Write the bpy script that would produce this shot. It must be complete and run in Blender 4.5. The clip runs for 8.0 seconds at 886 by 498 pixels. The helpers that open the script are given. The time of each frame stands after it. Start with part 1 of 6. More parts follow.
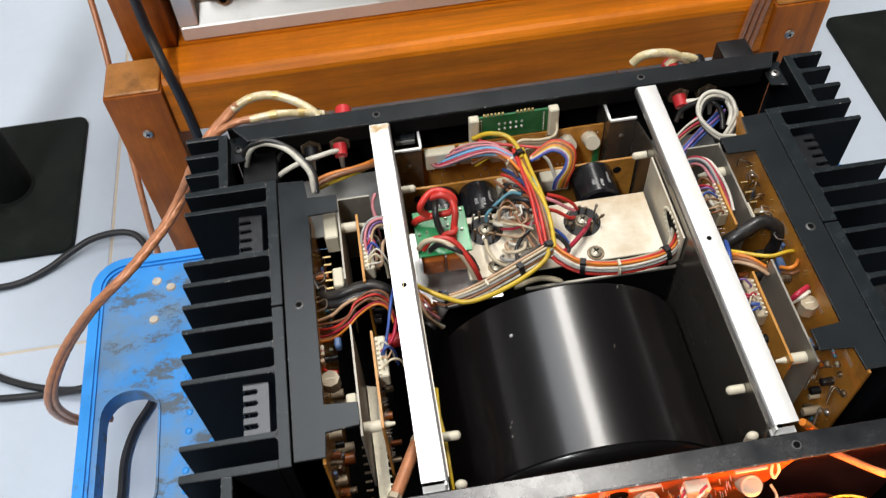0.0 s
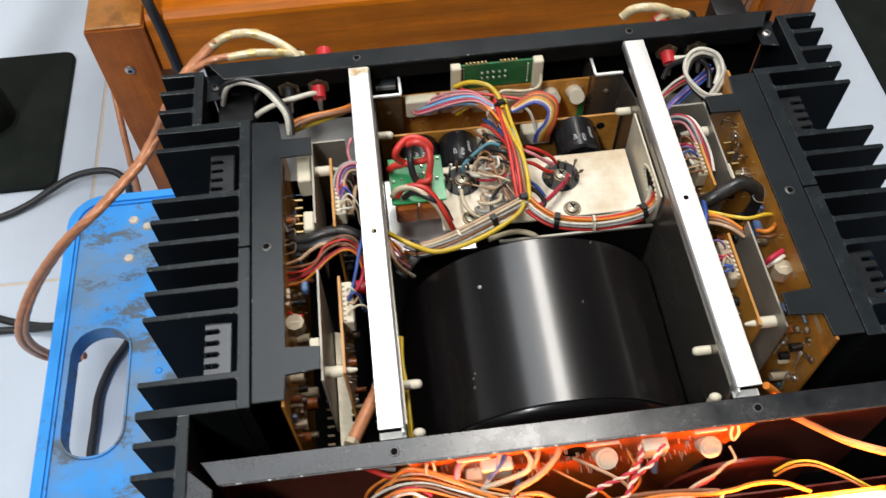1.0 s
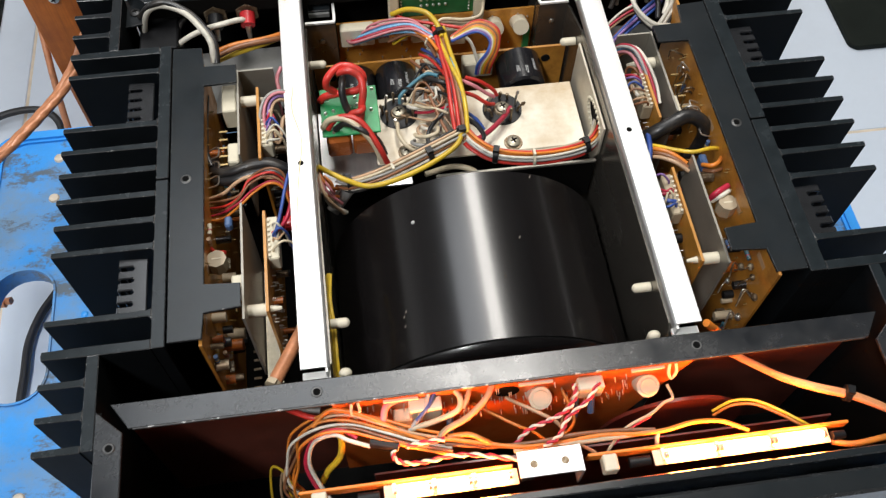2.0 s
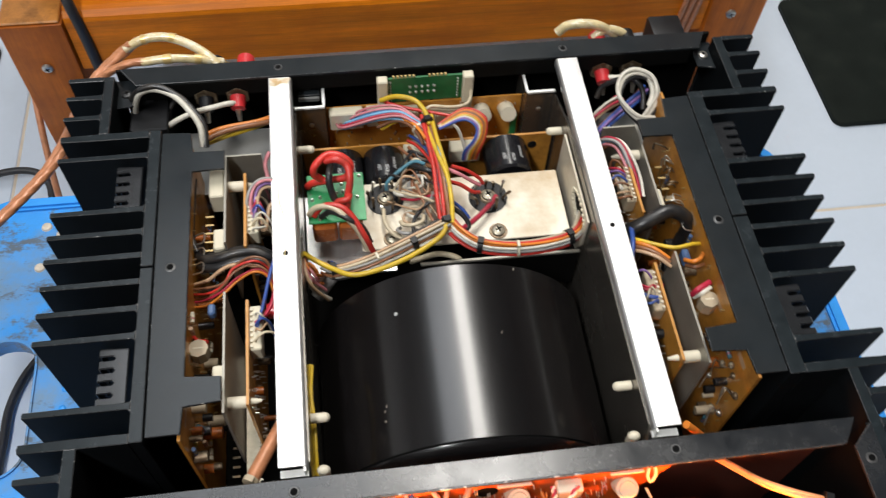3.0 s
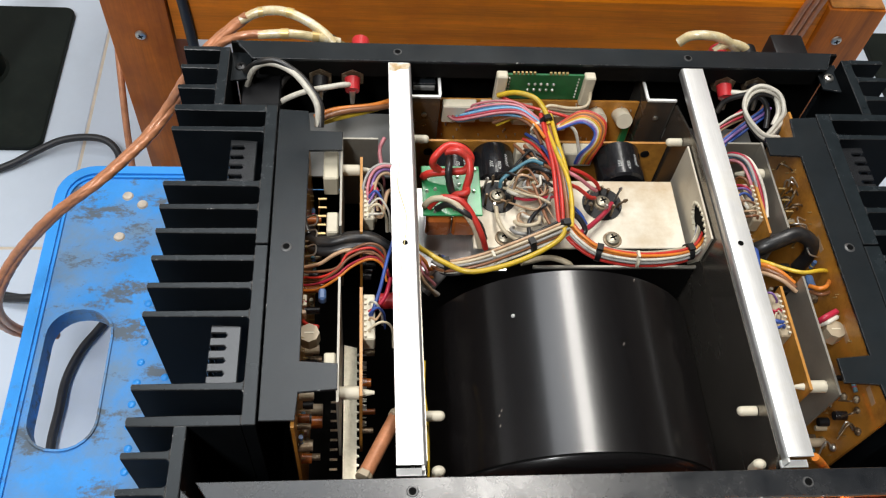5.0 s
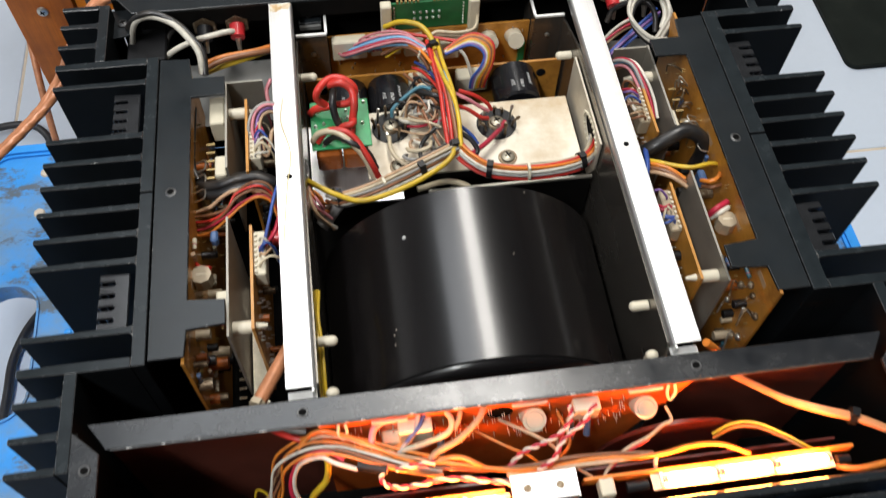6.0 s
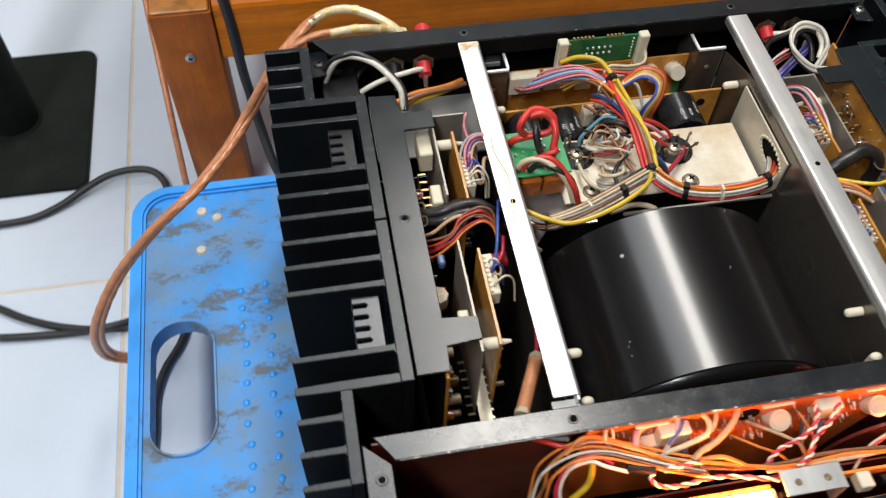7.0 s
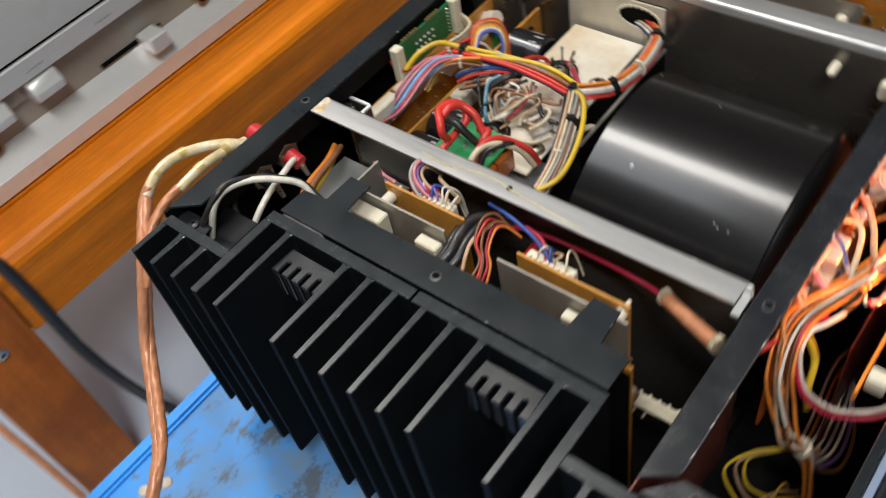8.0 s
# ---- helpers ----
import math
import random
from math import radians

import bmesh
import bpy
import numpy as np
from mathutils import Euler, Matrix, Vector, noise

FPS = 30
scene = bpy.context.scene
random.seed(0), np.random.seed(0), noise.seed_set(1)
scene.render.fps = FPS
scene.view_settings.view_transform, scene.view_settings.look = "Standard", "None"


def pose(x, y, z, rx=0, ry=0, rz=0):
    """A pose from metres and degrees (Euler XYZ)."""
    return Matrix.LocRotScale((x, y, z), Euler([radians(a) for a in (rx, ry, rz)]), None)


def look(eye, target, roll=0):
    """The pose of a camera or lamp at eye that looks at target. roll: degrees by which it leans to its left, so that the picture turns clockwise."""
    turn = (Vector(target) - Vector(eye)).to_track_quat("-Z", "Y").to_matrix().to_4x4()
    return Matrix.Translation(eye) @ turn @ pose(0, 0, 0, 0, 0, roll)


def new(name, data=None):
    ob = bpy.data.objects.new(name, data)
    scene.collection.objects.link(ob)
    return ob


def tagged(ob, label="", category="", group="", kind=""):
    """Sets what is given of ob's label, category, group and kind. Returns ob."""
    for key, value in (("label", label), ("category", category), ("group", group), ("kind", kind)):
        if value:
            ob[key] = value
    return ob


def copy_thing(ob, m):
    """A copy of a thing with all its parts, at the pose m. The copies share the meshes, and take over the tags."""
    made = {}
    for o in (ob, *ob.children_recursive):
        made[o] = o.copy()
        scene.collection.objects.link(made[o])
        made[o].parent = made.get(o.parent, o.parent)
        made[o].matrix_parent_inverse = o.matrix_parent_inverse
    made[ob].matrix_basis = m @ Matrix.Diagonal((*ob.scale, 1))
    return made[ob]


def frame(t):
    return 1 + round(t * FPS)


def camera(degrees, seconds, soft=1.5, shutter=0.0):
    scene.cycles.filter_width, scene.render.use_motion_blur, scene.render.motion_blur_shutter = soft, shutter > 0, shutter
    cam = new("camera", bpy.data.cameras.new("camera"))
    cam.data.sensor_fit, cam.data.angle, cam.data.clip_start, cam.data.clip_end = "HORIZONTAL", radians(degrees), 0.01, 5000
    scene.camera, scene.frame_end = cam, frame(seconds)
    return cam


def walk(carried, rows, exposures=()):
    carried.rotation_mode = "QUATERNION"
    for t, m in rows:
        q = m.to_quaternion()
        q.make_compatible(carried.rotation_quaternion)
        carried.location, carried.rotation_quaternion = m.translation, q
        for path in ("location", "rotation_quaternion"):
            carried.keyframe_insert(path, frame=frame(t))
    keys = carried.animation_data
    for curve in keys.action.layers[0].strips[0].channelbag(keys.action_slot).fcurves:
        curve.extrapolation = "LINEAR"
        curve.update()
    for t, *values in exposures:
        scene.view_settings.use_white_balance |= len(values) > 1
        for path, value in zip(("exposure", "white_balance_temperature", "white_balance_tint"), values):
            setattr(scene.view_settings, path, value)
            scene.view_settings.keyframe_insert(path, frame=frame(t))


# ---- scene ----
cam = camera(53.6, 8.0, 1.2, 0.42)
PATH = [
    (0, (-0.096, -0.288, 0.746), (0.017, 0.879, -0.874), -4.1),
    (0.5, (-0.101, -0.289, 0.74), (-0.006, 0.836, -0.911), -3.1),
    (1, (-0.079, -0.291, 0.736), (0.02, 0.8, -0.938), -1.9),
    (1.5, (-0.062, -0.293, 0.707), (0.046, 0.73, -1.008), -0.9),
    (1.7, (-0.063, -0.293, 0.706), (0.085, 0.704, -1.021), 0.9),
    (2.8, (-0.042, -0.273, 0.725), (0.137, 0.775, -0.969), 2.0),
    (3, (-0.052, -0.268, 0.726), (0.137, 0.804, -0.952), 3.4),
    (3.5, (-0.073, -0.265, 0.716), (0.115, 0.821, -0.953), 5.8),
    (4, (-0.092, -0.264, 0.716), (0.099, 0.817, -0.955), 7.1),
    (4.2, (-0.113, -0.264, 0.715), (0.071, 0.824, -0.954), 7.5),
    (5.3, (-0.115, -0.256, 0.698), (0.068, 0.83, -0.971), 8.1),
    (5.5, (-0.091, -0.266, 0.694), (0.093, 0.807, -0.984), 6.4),
    (6, (-0.056, -0.287, 0.696), (0.118, 0.751, -1.004), 2.1),
    (6.1, (-0.063, -0.296, 0.692), (0.133, 0.767, -0.99), 3.2),
    (6.5, (-0.126, -0.3, 0.717), (0.092, 0.768, -0.96), 4.5),
    (7, (-0.196, -0.292, 0.707), (0.05, 0.824, -0.934), 2.9),
    (7.5, (-0.21, -0.256, 0.67), (0.218, 0.866, -0.929), -8.7),
    (7.8, (-0.261, -0.222, 0.658), (0.368, 0.833, -0.92), -14.1),
    (8, (-0.32, -0.197, 0.63), (0.548, 0.777, -0.886), -13.3),
]
walk(cam, [(t, look(eye, target, roll)) for t, eye, target, roll in PATH])

# ---- light ----
room = bpy.data.worlds.new("room_air")
scene.world = room
room.use_nodes = True
room.node_tree.nodes["Background"].inputs[0].default_value = (0.55, 0.62, 0.75, 1)
room.node_tree.nodes["Background"].inputs[1].default_value = 0.15


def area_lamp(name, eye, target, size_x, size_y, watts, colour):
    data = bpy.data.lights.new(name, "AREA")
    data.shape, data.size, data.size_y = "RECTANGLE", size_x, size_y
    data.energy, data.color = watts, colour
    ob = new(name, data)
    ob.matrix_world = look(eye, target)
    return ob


# a fluorescent tube on the ceiling before the viewer, placed from its highlights
tube = area_lamp("unseen_ceiling_lamp", (0.24, 0.95, 2.38), (0.24, 0.95, 0.0), 0.38, 1.4, 38, (1.0, 0.965, 0.91))
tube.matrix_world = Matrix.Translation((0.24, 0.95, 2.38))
# unseen fill lamps added: a pale panel to one side, one behind the viewer
side_fill = area_lamp("side_fill_lamp", (-0.42, 0.95, 2.38), (-0.42, 0.95, 0.0), 0.75, 1.0, 10, (0.92, 0.96, 1.0))
rear_fill = area_lamp("unseen_ceiling_lamp", (-0.85, -0.95, 2.38), (-0.85, -0.95, 0.0), 0.24, 1.2, 45, (0.965, 0.975, 0.985))


# ---- materials ----
def node(tree, kind, **values):
    n = tree.nodes.new(kind)
    for key, value in values.items():
        n.inputs[key.replace("_", " ")].default_value = value
    return n


def mat(name, base, rough=0.5, metal=0.0, var=0.2, scale=40.0, fine=400.0, bump=0.05, stretch=(1, 1, 1), coat=0.0, stain=None, amount=0.5, stain_scale=12.0, sharp=0.08, stain_rough=0.7, random_tint=0.0, glass=0.0, spec=0.5, scuff=None, scuff_amount=0.4, scuff_scale=60.0, grainy=0.35, scuff_stretch=(1, 1, 1)):
    """A surface with broad and fine variation, a slight relief and, where asked, patches of stain or wear."""
    m = bpy.data.materials.new(name)
    m.use_nodes = True
    t = m.node_tree
    b = t.nodes["Principled BSDF"]
    link = t.links.new
    co = t.nodes.new("ShaderNodeTexCoord")
    mp = node(t, "ShaderNodeMapping", Scale=stretch)
    link(co.outputs["Object"], mp.inputs["Vector"])
    broad = node(t, "ShaderNodeTexNoise", Scale=scale, Detail=4.0, Roughness=0.6)
    grain = node(t, "ShaderNodeTexNoise", Scale=fine, Detail=3.0, Roughness=0.6)
    link(mp.outputs[0], broad.inputs["Vector"])
    link(mp.outputs[0], grain.inputs["Vector"])
    mix = t.nodes.new("ShaderNodeMix")
    mix.data_type = "RGBA"
    lo, hi = [max(0.0, c * (1 - var)) for c in base], [min(1.0, c * (1 + var)) for c in base]
    mix.inputs["A"].default_value, mix.inputs["B"].default_value = (*lo, 1), (*hi, 1)
    add = t.nodes.new("ShaderNodeMath")
    add.operation = "MULTIPLY_ADD"
    add.inputs[1].default_value = grainy
    link(grain.outputs[0], add.inputs[0])
    half = t.nodes.new("ShaderNodeMath")
    half.operation = "MULTIPLY_ADD"
    half.inputs[1].default_value, half.inputs[2].default_value = 1.6, -0.48 - 0.5 * (grainy - 0.35)
    link(broad.outputs[0], half.inputs[0])
    link(half.outputs[0], add.inputs[2])
    link(add.outputs[0], mix.inputs["Factor"])
    colour, gloss = mix.outputs["Result"], None
    if random_tint:
        info = t.nodes.new("ShaderNodeObjectInfo")
        hsv = t.nodes.new("ShaderNodeHueSaturation")
        rng = node(t, "ShaderNodeMapRange")
        rng.inputs["To Min"].default_value, rng.inputs["To Max"].default_value = 1 - random_tint, 1 + random_tint
        link(info.outputs["Random"], rng.inputs["Value"])
        link(rng.outputs[0], hsv.inputs["Value"])
        link(colour, hsv.inputs["Color"])
        colour = hsv.outputs[0]
    rough_map = node(t, "ShaderNodeMapRange")
    rough_map.inputs["To Min"].default_value, rough_map.inputs["To Max"].default_value = max(0.02, rough - 0.08), min(1.0, rough + 0.1)
    link(broad.outputs[0], rough_map.inputs["Value"])
    gloss = rough_map.outputs[0]
    if stain:
        patch = node(t, "ShaderNodeTexNoise", Scale=stain_scale, Detail=8.0, Roughness=0.68)
        link(co.outputs["Object"], patch.inputs["Vector"])
        ramp = node(t, "ShaderNodeMapRange")
        ramp.inputs["From Min"].default_value, ramp.inputs["From Max"].default_value = 1 - amount - sharp, 1 - amount + sharp
        link(patch.outputs[0], ramp.inputs["Value"])
        over = t.nodes.new("ShaderNodeMix")
        over.data_type = "RGBA"
        over.inputs["B"].default_value = (*stain, 1)
        link(colour, over.inputs["A"])
        link(ramp.outputs[0], over.inputs["Factor"])
        colour = over.outputs["Result"]
        worn = t.nodes.new("ShaderNodeMix")
        worn.inputs["B"].default_value = stain_rough
        link(gloss, worn.inputs["A"])
        link(ramp.outputs[0], worn.inputs["Factor"])
        gloss = worn.outputs[0]
    if scuff:
        marks = node(t, "ShaderNodeTexNoise", Scale=scuff_scale, Detail=6.0, Roughness=0.75)
        drawn = node(t, "ShaderNodeMapping", Scale=scuff_stretch)
        link(co.outputs["Object"], drawn.inputs["Vector"])
        link(drawn.outputs[0], marks.inputs["Vector"])
        cut = node(t, "ShaderNodeMapRange")
        cut.inputs["From Min"].default_value, cut.inputs["From Max"].default_value = 1 - scuff_amount - 0.02, 1 - scuff_amount + 0.05
        link(marks.outputs[0], cut.inputs["Value"])
        rub = t.nodes.new("ShaderNodeMix")
        rub.data_type = "RGBA"
        rub.inputs["B"].default_value = (*scuff, 1)
        link(colour, rub.inputs["A"])
        link(cut.outputs[0], rub.inputs["Factor"])
        colour = rub.outputs["Result"]
    link(colour, b.inputs["Base Color"])
    link(gloss, b.inputs["Roughness"])
    b.inputs["Metallic"].default_value = metal
    b.inputs["Specular IOR Level"].default_value = spec
    b.inputs["Coat Weight"].default_value = coat
    b.inputs["Coat Roughness"].default_value = 0.12
    b.inputs["Transmission Weight"].default_value = glass
    if bump:
        bp = node(t, "ShaderNodeBump", Strength=bump, Distance=0.0006)
        link(add.outputs[0], bp.inputs["Height"])
        link(bp.outputs[0], b.inputs["Normal"])
    return m


def glow(name, colour, strength):
    m = bpy.data.materials.new(name)
    m.use_nodes = True
    b = m.node_tree.nodes["Principled BSDF"]
    b.inputs["Base Color"].default_value = (*colour, 1)
    b.inputs["Emission Color"].default_value = (*colour, 1)
    b.inputs["Emission Strength"].default_value = strength
    return m


# Fin sides kept near black for the shade between the fins
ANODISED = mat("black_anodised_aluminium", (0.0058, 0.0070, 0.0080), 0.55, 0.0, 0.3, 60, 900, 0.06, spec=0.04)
# Darker copy of the black steel: the shade inside, put into its colour
SHADE_BLACK = mat("shade_black_inside", (0.0050, 0.0048, 0.0045), 0.6, 0.0, 0.3, 60, 700, 0.05, spec=0.08)
CHIPPED = mat("chipped_paint_edge", (0.03, 0.03, 0.03), 0.35, 0.0, 0.3, 60, 700, 0.03, stain=(0.62, 0.62, 0.60), amount=0.40, stain_scale=160, sharp=0.03, stain_rough=0.4)
# Fin tops paler than the sides: light from above put into the colour
LIT_TOP = mat("black_heatsink_lit_top", (0.014, 0.019, 0.022), 0.24, 0.0, 0.3, 120, 1200, 0.02, spec=0.34, coat=0.0, scuff=(0.12, 0.12, 0.12), scuff_amount=0.20, scuff_scale=700)
# Rubbed edges; the pale tone also stands for glints along them
WORN_GLINT_EDGE = mat("rubbed_glint_edge", (0.030, 0.032, 0.034), 0.25, 0.0, 0.3, 120, 1200, 0.02, spec=0.8, coat=0.3, scuff=(0.46, 0.45, 0.43), scuff_amount=0.36, scuff_scale=170)
BLACK_STEEL = mat("black_painted_steel", (0.014, 0.018, 0.021), 0.22, 0.0, 0.3, 35, 700, 0.012, coat=0.0, spec=0.34, stain=(0.018, 0.020, 0.021), amount=0.40, stain_scale=45, sharp=0.22, stain_rough=0.25, scuff=(0.16, 0.16, 0.155), scuff_amount=0.19, scuff_scale=260)
RAIL_STEEL = mat("worn_black_rail_steel", (0.014, 0.016, 0.019), 0.18, 0.0, 0.3, 35, 700, 0.03, coat=0.12, spec=0.6, stain=(0.022, 0.023, 0.025), amount=0.45, stain_scale=38, sharp=0.16, stain_rough=0.34, scuff=(0.20, 0.20, 0.19), scuff_amount=0.29, scuff_scale=110, scuff_stretch=(1.6, 0.35, 1))
CLIP_STEEL = mat("glossy_black_clip_steel", (0.018, 0.019, 0.021), 0.20, 0.0, 0.3, 60, 700, 0.02, coat=0.35, spec=0.6, scuff=(0.30, 0.30, 0.30), scuff_amount=0.24, scuff_scale=400)
DRUM_BLACK = mat("glossy_black_can", (0.0055, 0.0048, 0.0050), 0.23, 0.0, 0.25, 20, 600, 0.006, coat=0.28, spec=0.55, stretch=(1, 0.15, 1), scuff=(0.10, 0.10, 0.10), scuff_amount=0.22, scuff_scale=300)
ZINC = mat("zinc_plated_steel", (0.62, 0.62, 0.615), 0.37, 0.85, 0.20, 50, 900, 0.06, stretch=(2.0, 0.12, 1), stain=(0.52, 0.50, 0.44), amount=0.30, stain_scale=26, sharp=0.16, stain_rough=0.5, scuff=(0.52, 0.44, 0.32), scuff_amount=0.22, scuff_scale=90, grainy=0.6)
BRIGHT_EDGE = mat("bright_edge_and_lit_tab", (0.85, 0.85, 0.82), 0.4, 0.2, 0.06, 120, 900, 0.02)
GREY_STEEL = mat("dull_grey_steel", (0.33, 0.31, 0.265), 0.42, 0.5, 0.18, 40, 700, 0.08)
WALL_STEEL = mat("dark_reflective_steel", (0.20, 0.18, 0.155), 0.25, 0.80, 0.2, 25, 700, 0.03, stretch=(1, 0.3, 1))
CREAM_PLATE = mat("stained_cream_plate", (0.69, 0.64, 0.53), 0.45, 0.2, 0.12, 30, 500, 0.06, stain=(0.52, 0.38, 0.22), amount=0.40, stain_scale=24, sharp=0.16, scuff=(0.48, 0.34, 0.18), scuff_amount=0.24, scuff_scale=90)
OLD_GLUE = mat("old_yellow_glue", (0.74, 0.60, 0.28), 0.4, 0.0, 0.3, 300, 900, 0.05)
OLD_STEEL = mat("yellowed_screw_steel", (0.44, 0.40, 0.31), 0.38, 0.85, 0.25, 200, 900, 0.06)
TARNISHED = mat("tarnished_lug_brass", (0.16, 0.11, 0.065), 0.4, 0.6, 0.35, 250, 900, 0.1, stain=(0.42, 0.36, 0.26), amount=0.42, stain_scale=300, sharp=0.06)
RUBBED_BOSS = mat("rubbed_boss", (0.10, 0.10, 0.10), 0.38, 0.5, 0.3, 300, 900, 0.1)
PCB_BROWN = mat("amber_circuit_board", (0.56, 0.25, 0.040), 0.38, 0.0, 0.22, 80, 900, 0.05, coat=0.3, stain=(0.36, 0.14, 0.022), amount=0.40, stain_scale=55, sharp=0.12)
PCB_DARK = mat("dark_amber_circuit_board", (0.50, 0.215, 0.030), 0.38, 0.0, 0.22, 60, 900, 0.05, coat=0.3, stain=(0.28, 0.105, 0.016), amount=0.40, stain_scale=45, sharp=0.12)
PCB_GREEN = mat("green_circuit_board", (0.03, 0.30, 0.10), 0.35, 0.0, 0.25, 120, 900, 0.05, coat=0.3)
PCB_DARK_GREEN = mat("dark_green_circuit_board", (0.010, 0.135, 0.042), 0.32, 0.0, 0.3, 120, 900, 0.05, coat=0.3)
NYLON = mat("cream_nylon", (0.68, 0.62, 0.48), 0.45, 0.0, 0.1, 60, 500, 0.03)
IVORY = mat("ivory_connector_plastic", (0.68, 0.62, 0.47), 0.5, 0.0, 0.12, 90, 600, 0.04)
SOLDER = mat("solder_tin", (0.75, 0.73, 0.68), 0.3, 0.9, 0.15, 200, 900, 0.1)
BRASS = mat("aged_brass", (0.45, 0.32, 0.14), 0.35, 0.8, 0.2, 150, 900, 0.08)
DARK_PLASTIC = mat("black_plastic", (0.010, 0.010, 0.011), 0.4, 0.0, 0.25, 60, 800, 0.03, spec=0.25)
GREY_PAINT = mat("grey_painted_shelf", (0.22, 0.22, 0.21), 0.55, 0.1, 0.2, 40, 600, 0.05)
CAP_SLEEVE = mat("black_capacitor_sleeve", (0.012, 0.012, 0.014), 0.22, 0.0, 0.25, 60, 800, 0.03, coat=0.4)
RELAY = mat("amber_relay_cover", (0.38, 0.10, 0.015), 0.25, 0.0, 0.25, 60, 600, 0.03, coat=0.4)
RED_PLASTIC = mat("red_plastic", (0.60, 0.03, 0.035), 0.35, 0.0, 0.15, 90, 700, 0.04, coat=0.2)
WOOD_X = mat("orange_varnished_timber_rail", (0.70, 0.195, 0.007), 0.40, 0.0, 0.42, 14, 110, 0.06, stretch=(0.30, 6, 6), coat=0.0, spec=0.22, stain=(0.50, 0.120, 0.005), amount=0.40, stain_scale=9, sharp=0.14, stain_rough=0.40, scuff=(0.40, 0.092, 0.004), scuff_amount=0.30, scuff_scale=40, scuff_stretch=(0.10, 3, 3), grainy=0.75)
WOOD_Z = mat("orange_varnished_timber_post", (0.47, 0.125, 0.008), 0.42, 0.0, 0.45, 14, 110, 0.06, stretch=(6, 6, 0.30), coat=0.05, spec=0.3, stain=(0.19, 0.040, 0.004), amount=0.46, stain_scale=9, sharp=0.16, stain_rough=0.4, scuff=(0.12, 0.028, 0.004), scuff_amount=0.30, scuff_scale=40, scuff_stretch=(3, 3, 0.10), grainy=0.75)
END_GRAIN = mat("timber_end_grain", (0.50, 0.20, 0.04), 0.45, 0.0, 0.4, 60, 400, 0.12, coat=0.15, stain=(0.10, 0.035, 0.010), amount=0.36, stain_scale=32, sharp=0.12)
BLUE = mat("scuffed_blue_plastic", (0.030, 0.265, 0.70), 0.42, 0.0, 0.18, 22, 500, 0.15, stain=(0.13, 0.23, 0.36), amount=0.48, stain_scale=18, sharp=0.12, stain_rough=0.6, scuff=(0.085, 0.115, 0.150), scuff_amount=0.455, scuff_scale=22, scuff_stretch=(1, 1.7, 1))
BLUE_RIM = mat("blue_plastic_rim", (0.030, 0.29, 0.78), 0.38, 0.0, 0.14, 30, 500, 0.12, stain=(0.07, 0.10, 0.15), amount=0.36, stain_scale=25, sharp=0.05)
TILE = mat("pale_floor_tile", (0.59, 0.66, 0.75), 0.3, 0.0, 0.05, 5, 120, 0.02, stain=(0.47, 0.53, 0.60), amount=0.38, stain_scale=5, sharp=0.25, random_tint=0.02, stain_rough=0.35)
GROUT = mat("beige_grout", (0.58, 0.50, 0.40), 0.8, 0.0, 0.15, 60, 600, 0.1)
PLASTER = mat("white_plaster", (0.78, 0.78, 0.77), 0.8, 0.0, 0.04, 3, 200, 0.05)
# Dark tones for unseen surfaces, chosen to hold back bounced light
LIGHT_CUT_WALL = mat("grey_brown_light_cut_wall", (0.14, 0.125, 0.11), 0.8, 0.0, 0.08, 3, 200, 0.05)
CEILING = mat("grey_light_cut_ceiling", (0.17, 0.17, 0.168), 0.8, 0.0, 0.05, 3, 200, 0.05)
SILVER = mat("satin_silver_panel", (0.76, 0.755, 0.72), 0.34, 0.30, 0.08, 20, 900, 0.04, stretch=(0.1, 1, 1), stain=(0.60, 0.58, 0.53), amount=0.32, stain_scale=20, sharp=0.15)
SILVER_GREY = mat("grey_silver_inset", (0.38, 0.37, 0.31), 0.45, 0.1, 0.12, 20, 700, 0.04)
# Black fill: stands for the shade inside holes and seams
DARK_GAP = mat("hole_and_seam_shade", (0.004, 0.004, 0.004), 0.7, 0.0, 0.2, 60, 600, 0.02, spec=0.05)
RUBBER = mat("black_rubber_cable", (0.018, 0.018, 0.020), 0.5, 0.0, 0.2, 60, 700, 0.05)
COPPER_CABLE = mat("clear_copper_speaker_cable", (0.50, 0.205, 0.095), 0.42, 0.15, 0.3, 160, 1200, 0.25, coat=0.25)
SLEEVE = mat("yellowed_clear_sleeving", (0.68, 0.55, 0.30), 0.25, 0.0, 0.3, 160, 700, 0.1, coat=0.5, stain=(0.80, 0.74, 0.58), amount=0.42, stain_scale=120, sharp=0.08, stain_rough=0.2)
STAND_BLACK = mat("matt_black_stand", (0.009, 0.012, 0.010), 0.6, 0.0, 0.3, 30, 600, 0.06, spec=0.10, stain=(0.016, 0.019, 0.015), amount=0.35, stain_scale=30, sharp=0.12)
STEEL = mat("screw_steel", (0.55, 0.54, 0.50), 0.35, 0.9, 0.15, 120, 900, 0.05)
DARK_SCREW = mat("dark_screw", (0.05, 0.05, 0.05), 0.4, 0.6, 0.2, 120, 900, 0.05)
BEIGE_PLATE = mat("dull_beige_plate", (0.60, 0.55, 0.45), 0.45, 0.25, 0.12, 30, 500, 0.06, stain=(0.46, 0.38, 0.27), amount=0.38, stain_scale=26, sharp=0.16)
RUST = mat("rust_stain", (0.55, 0.36, 0.16), 0.6, 0.0, 0.3, 200, 900, 0.1, stain=(0.72, 0.66, 0.52), amount=0.5, stain_scale=220, sharp=0.1)
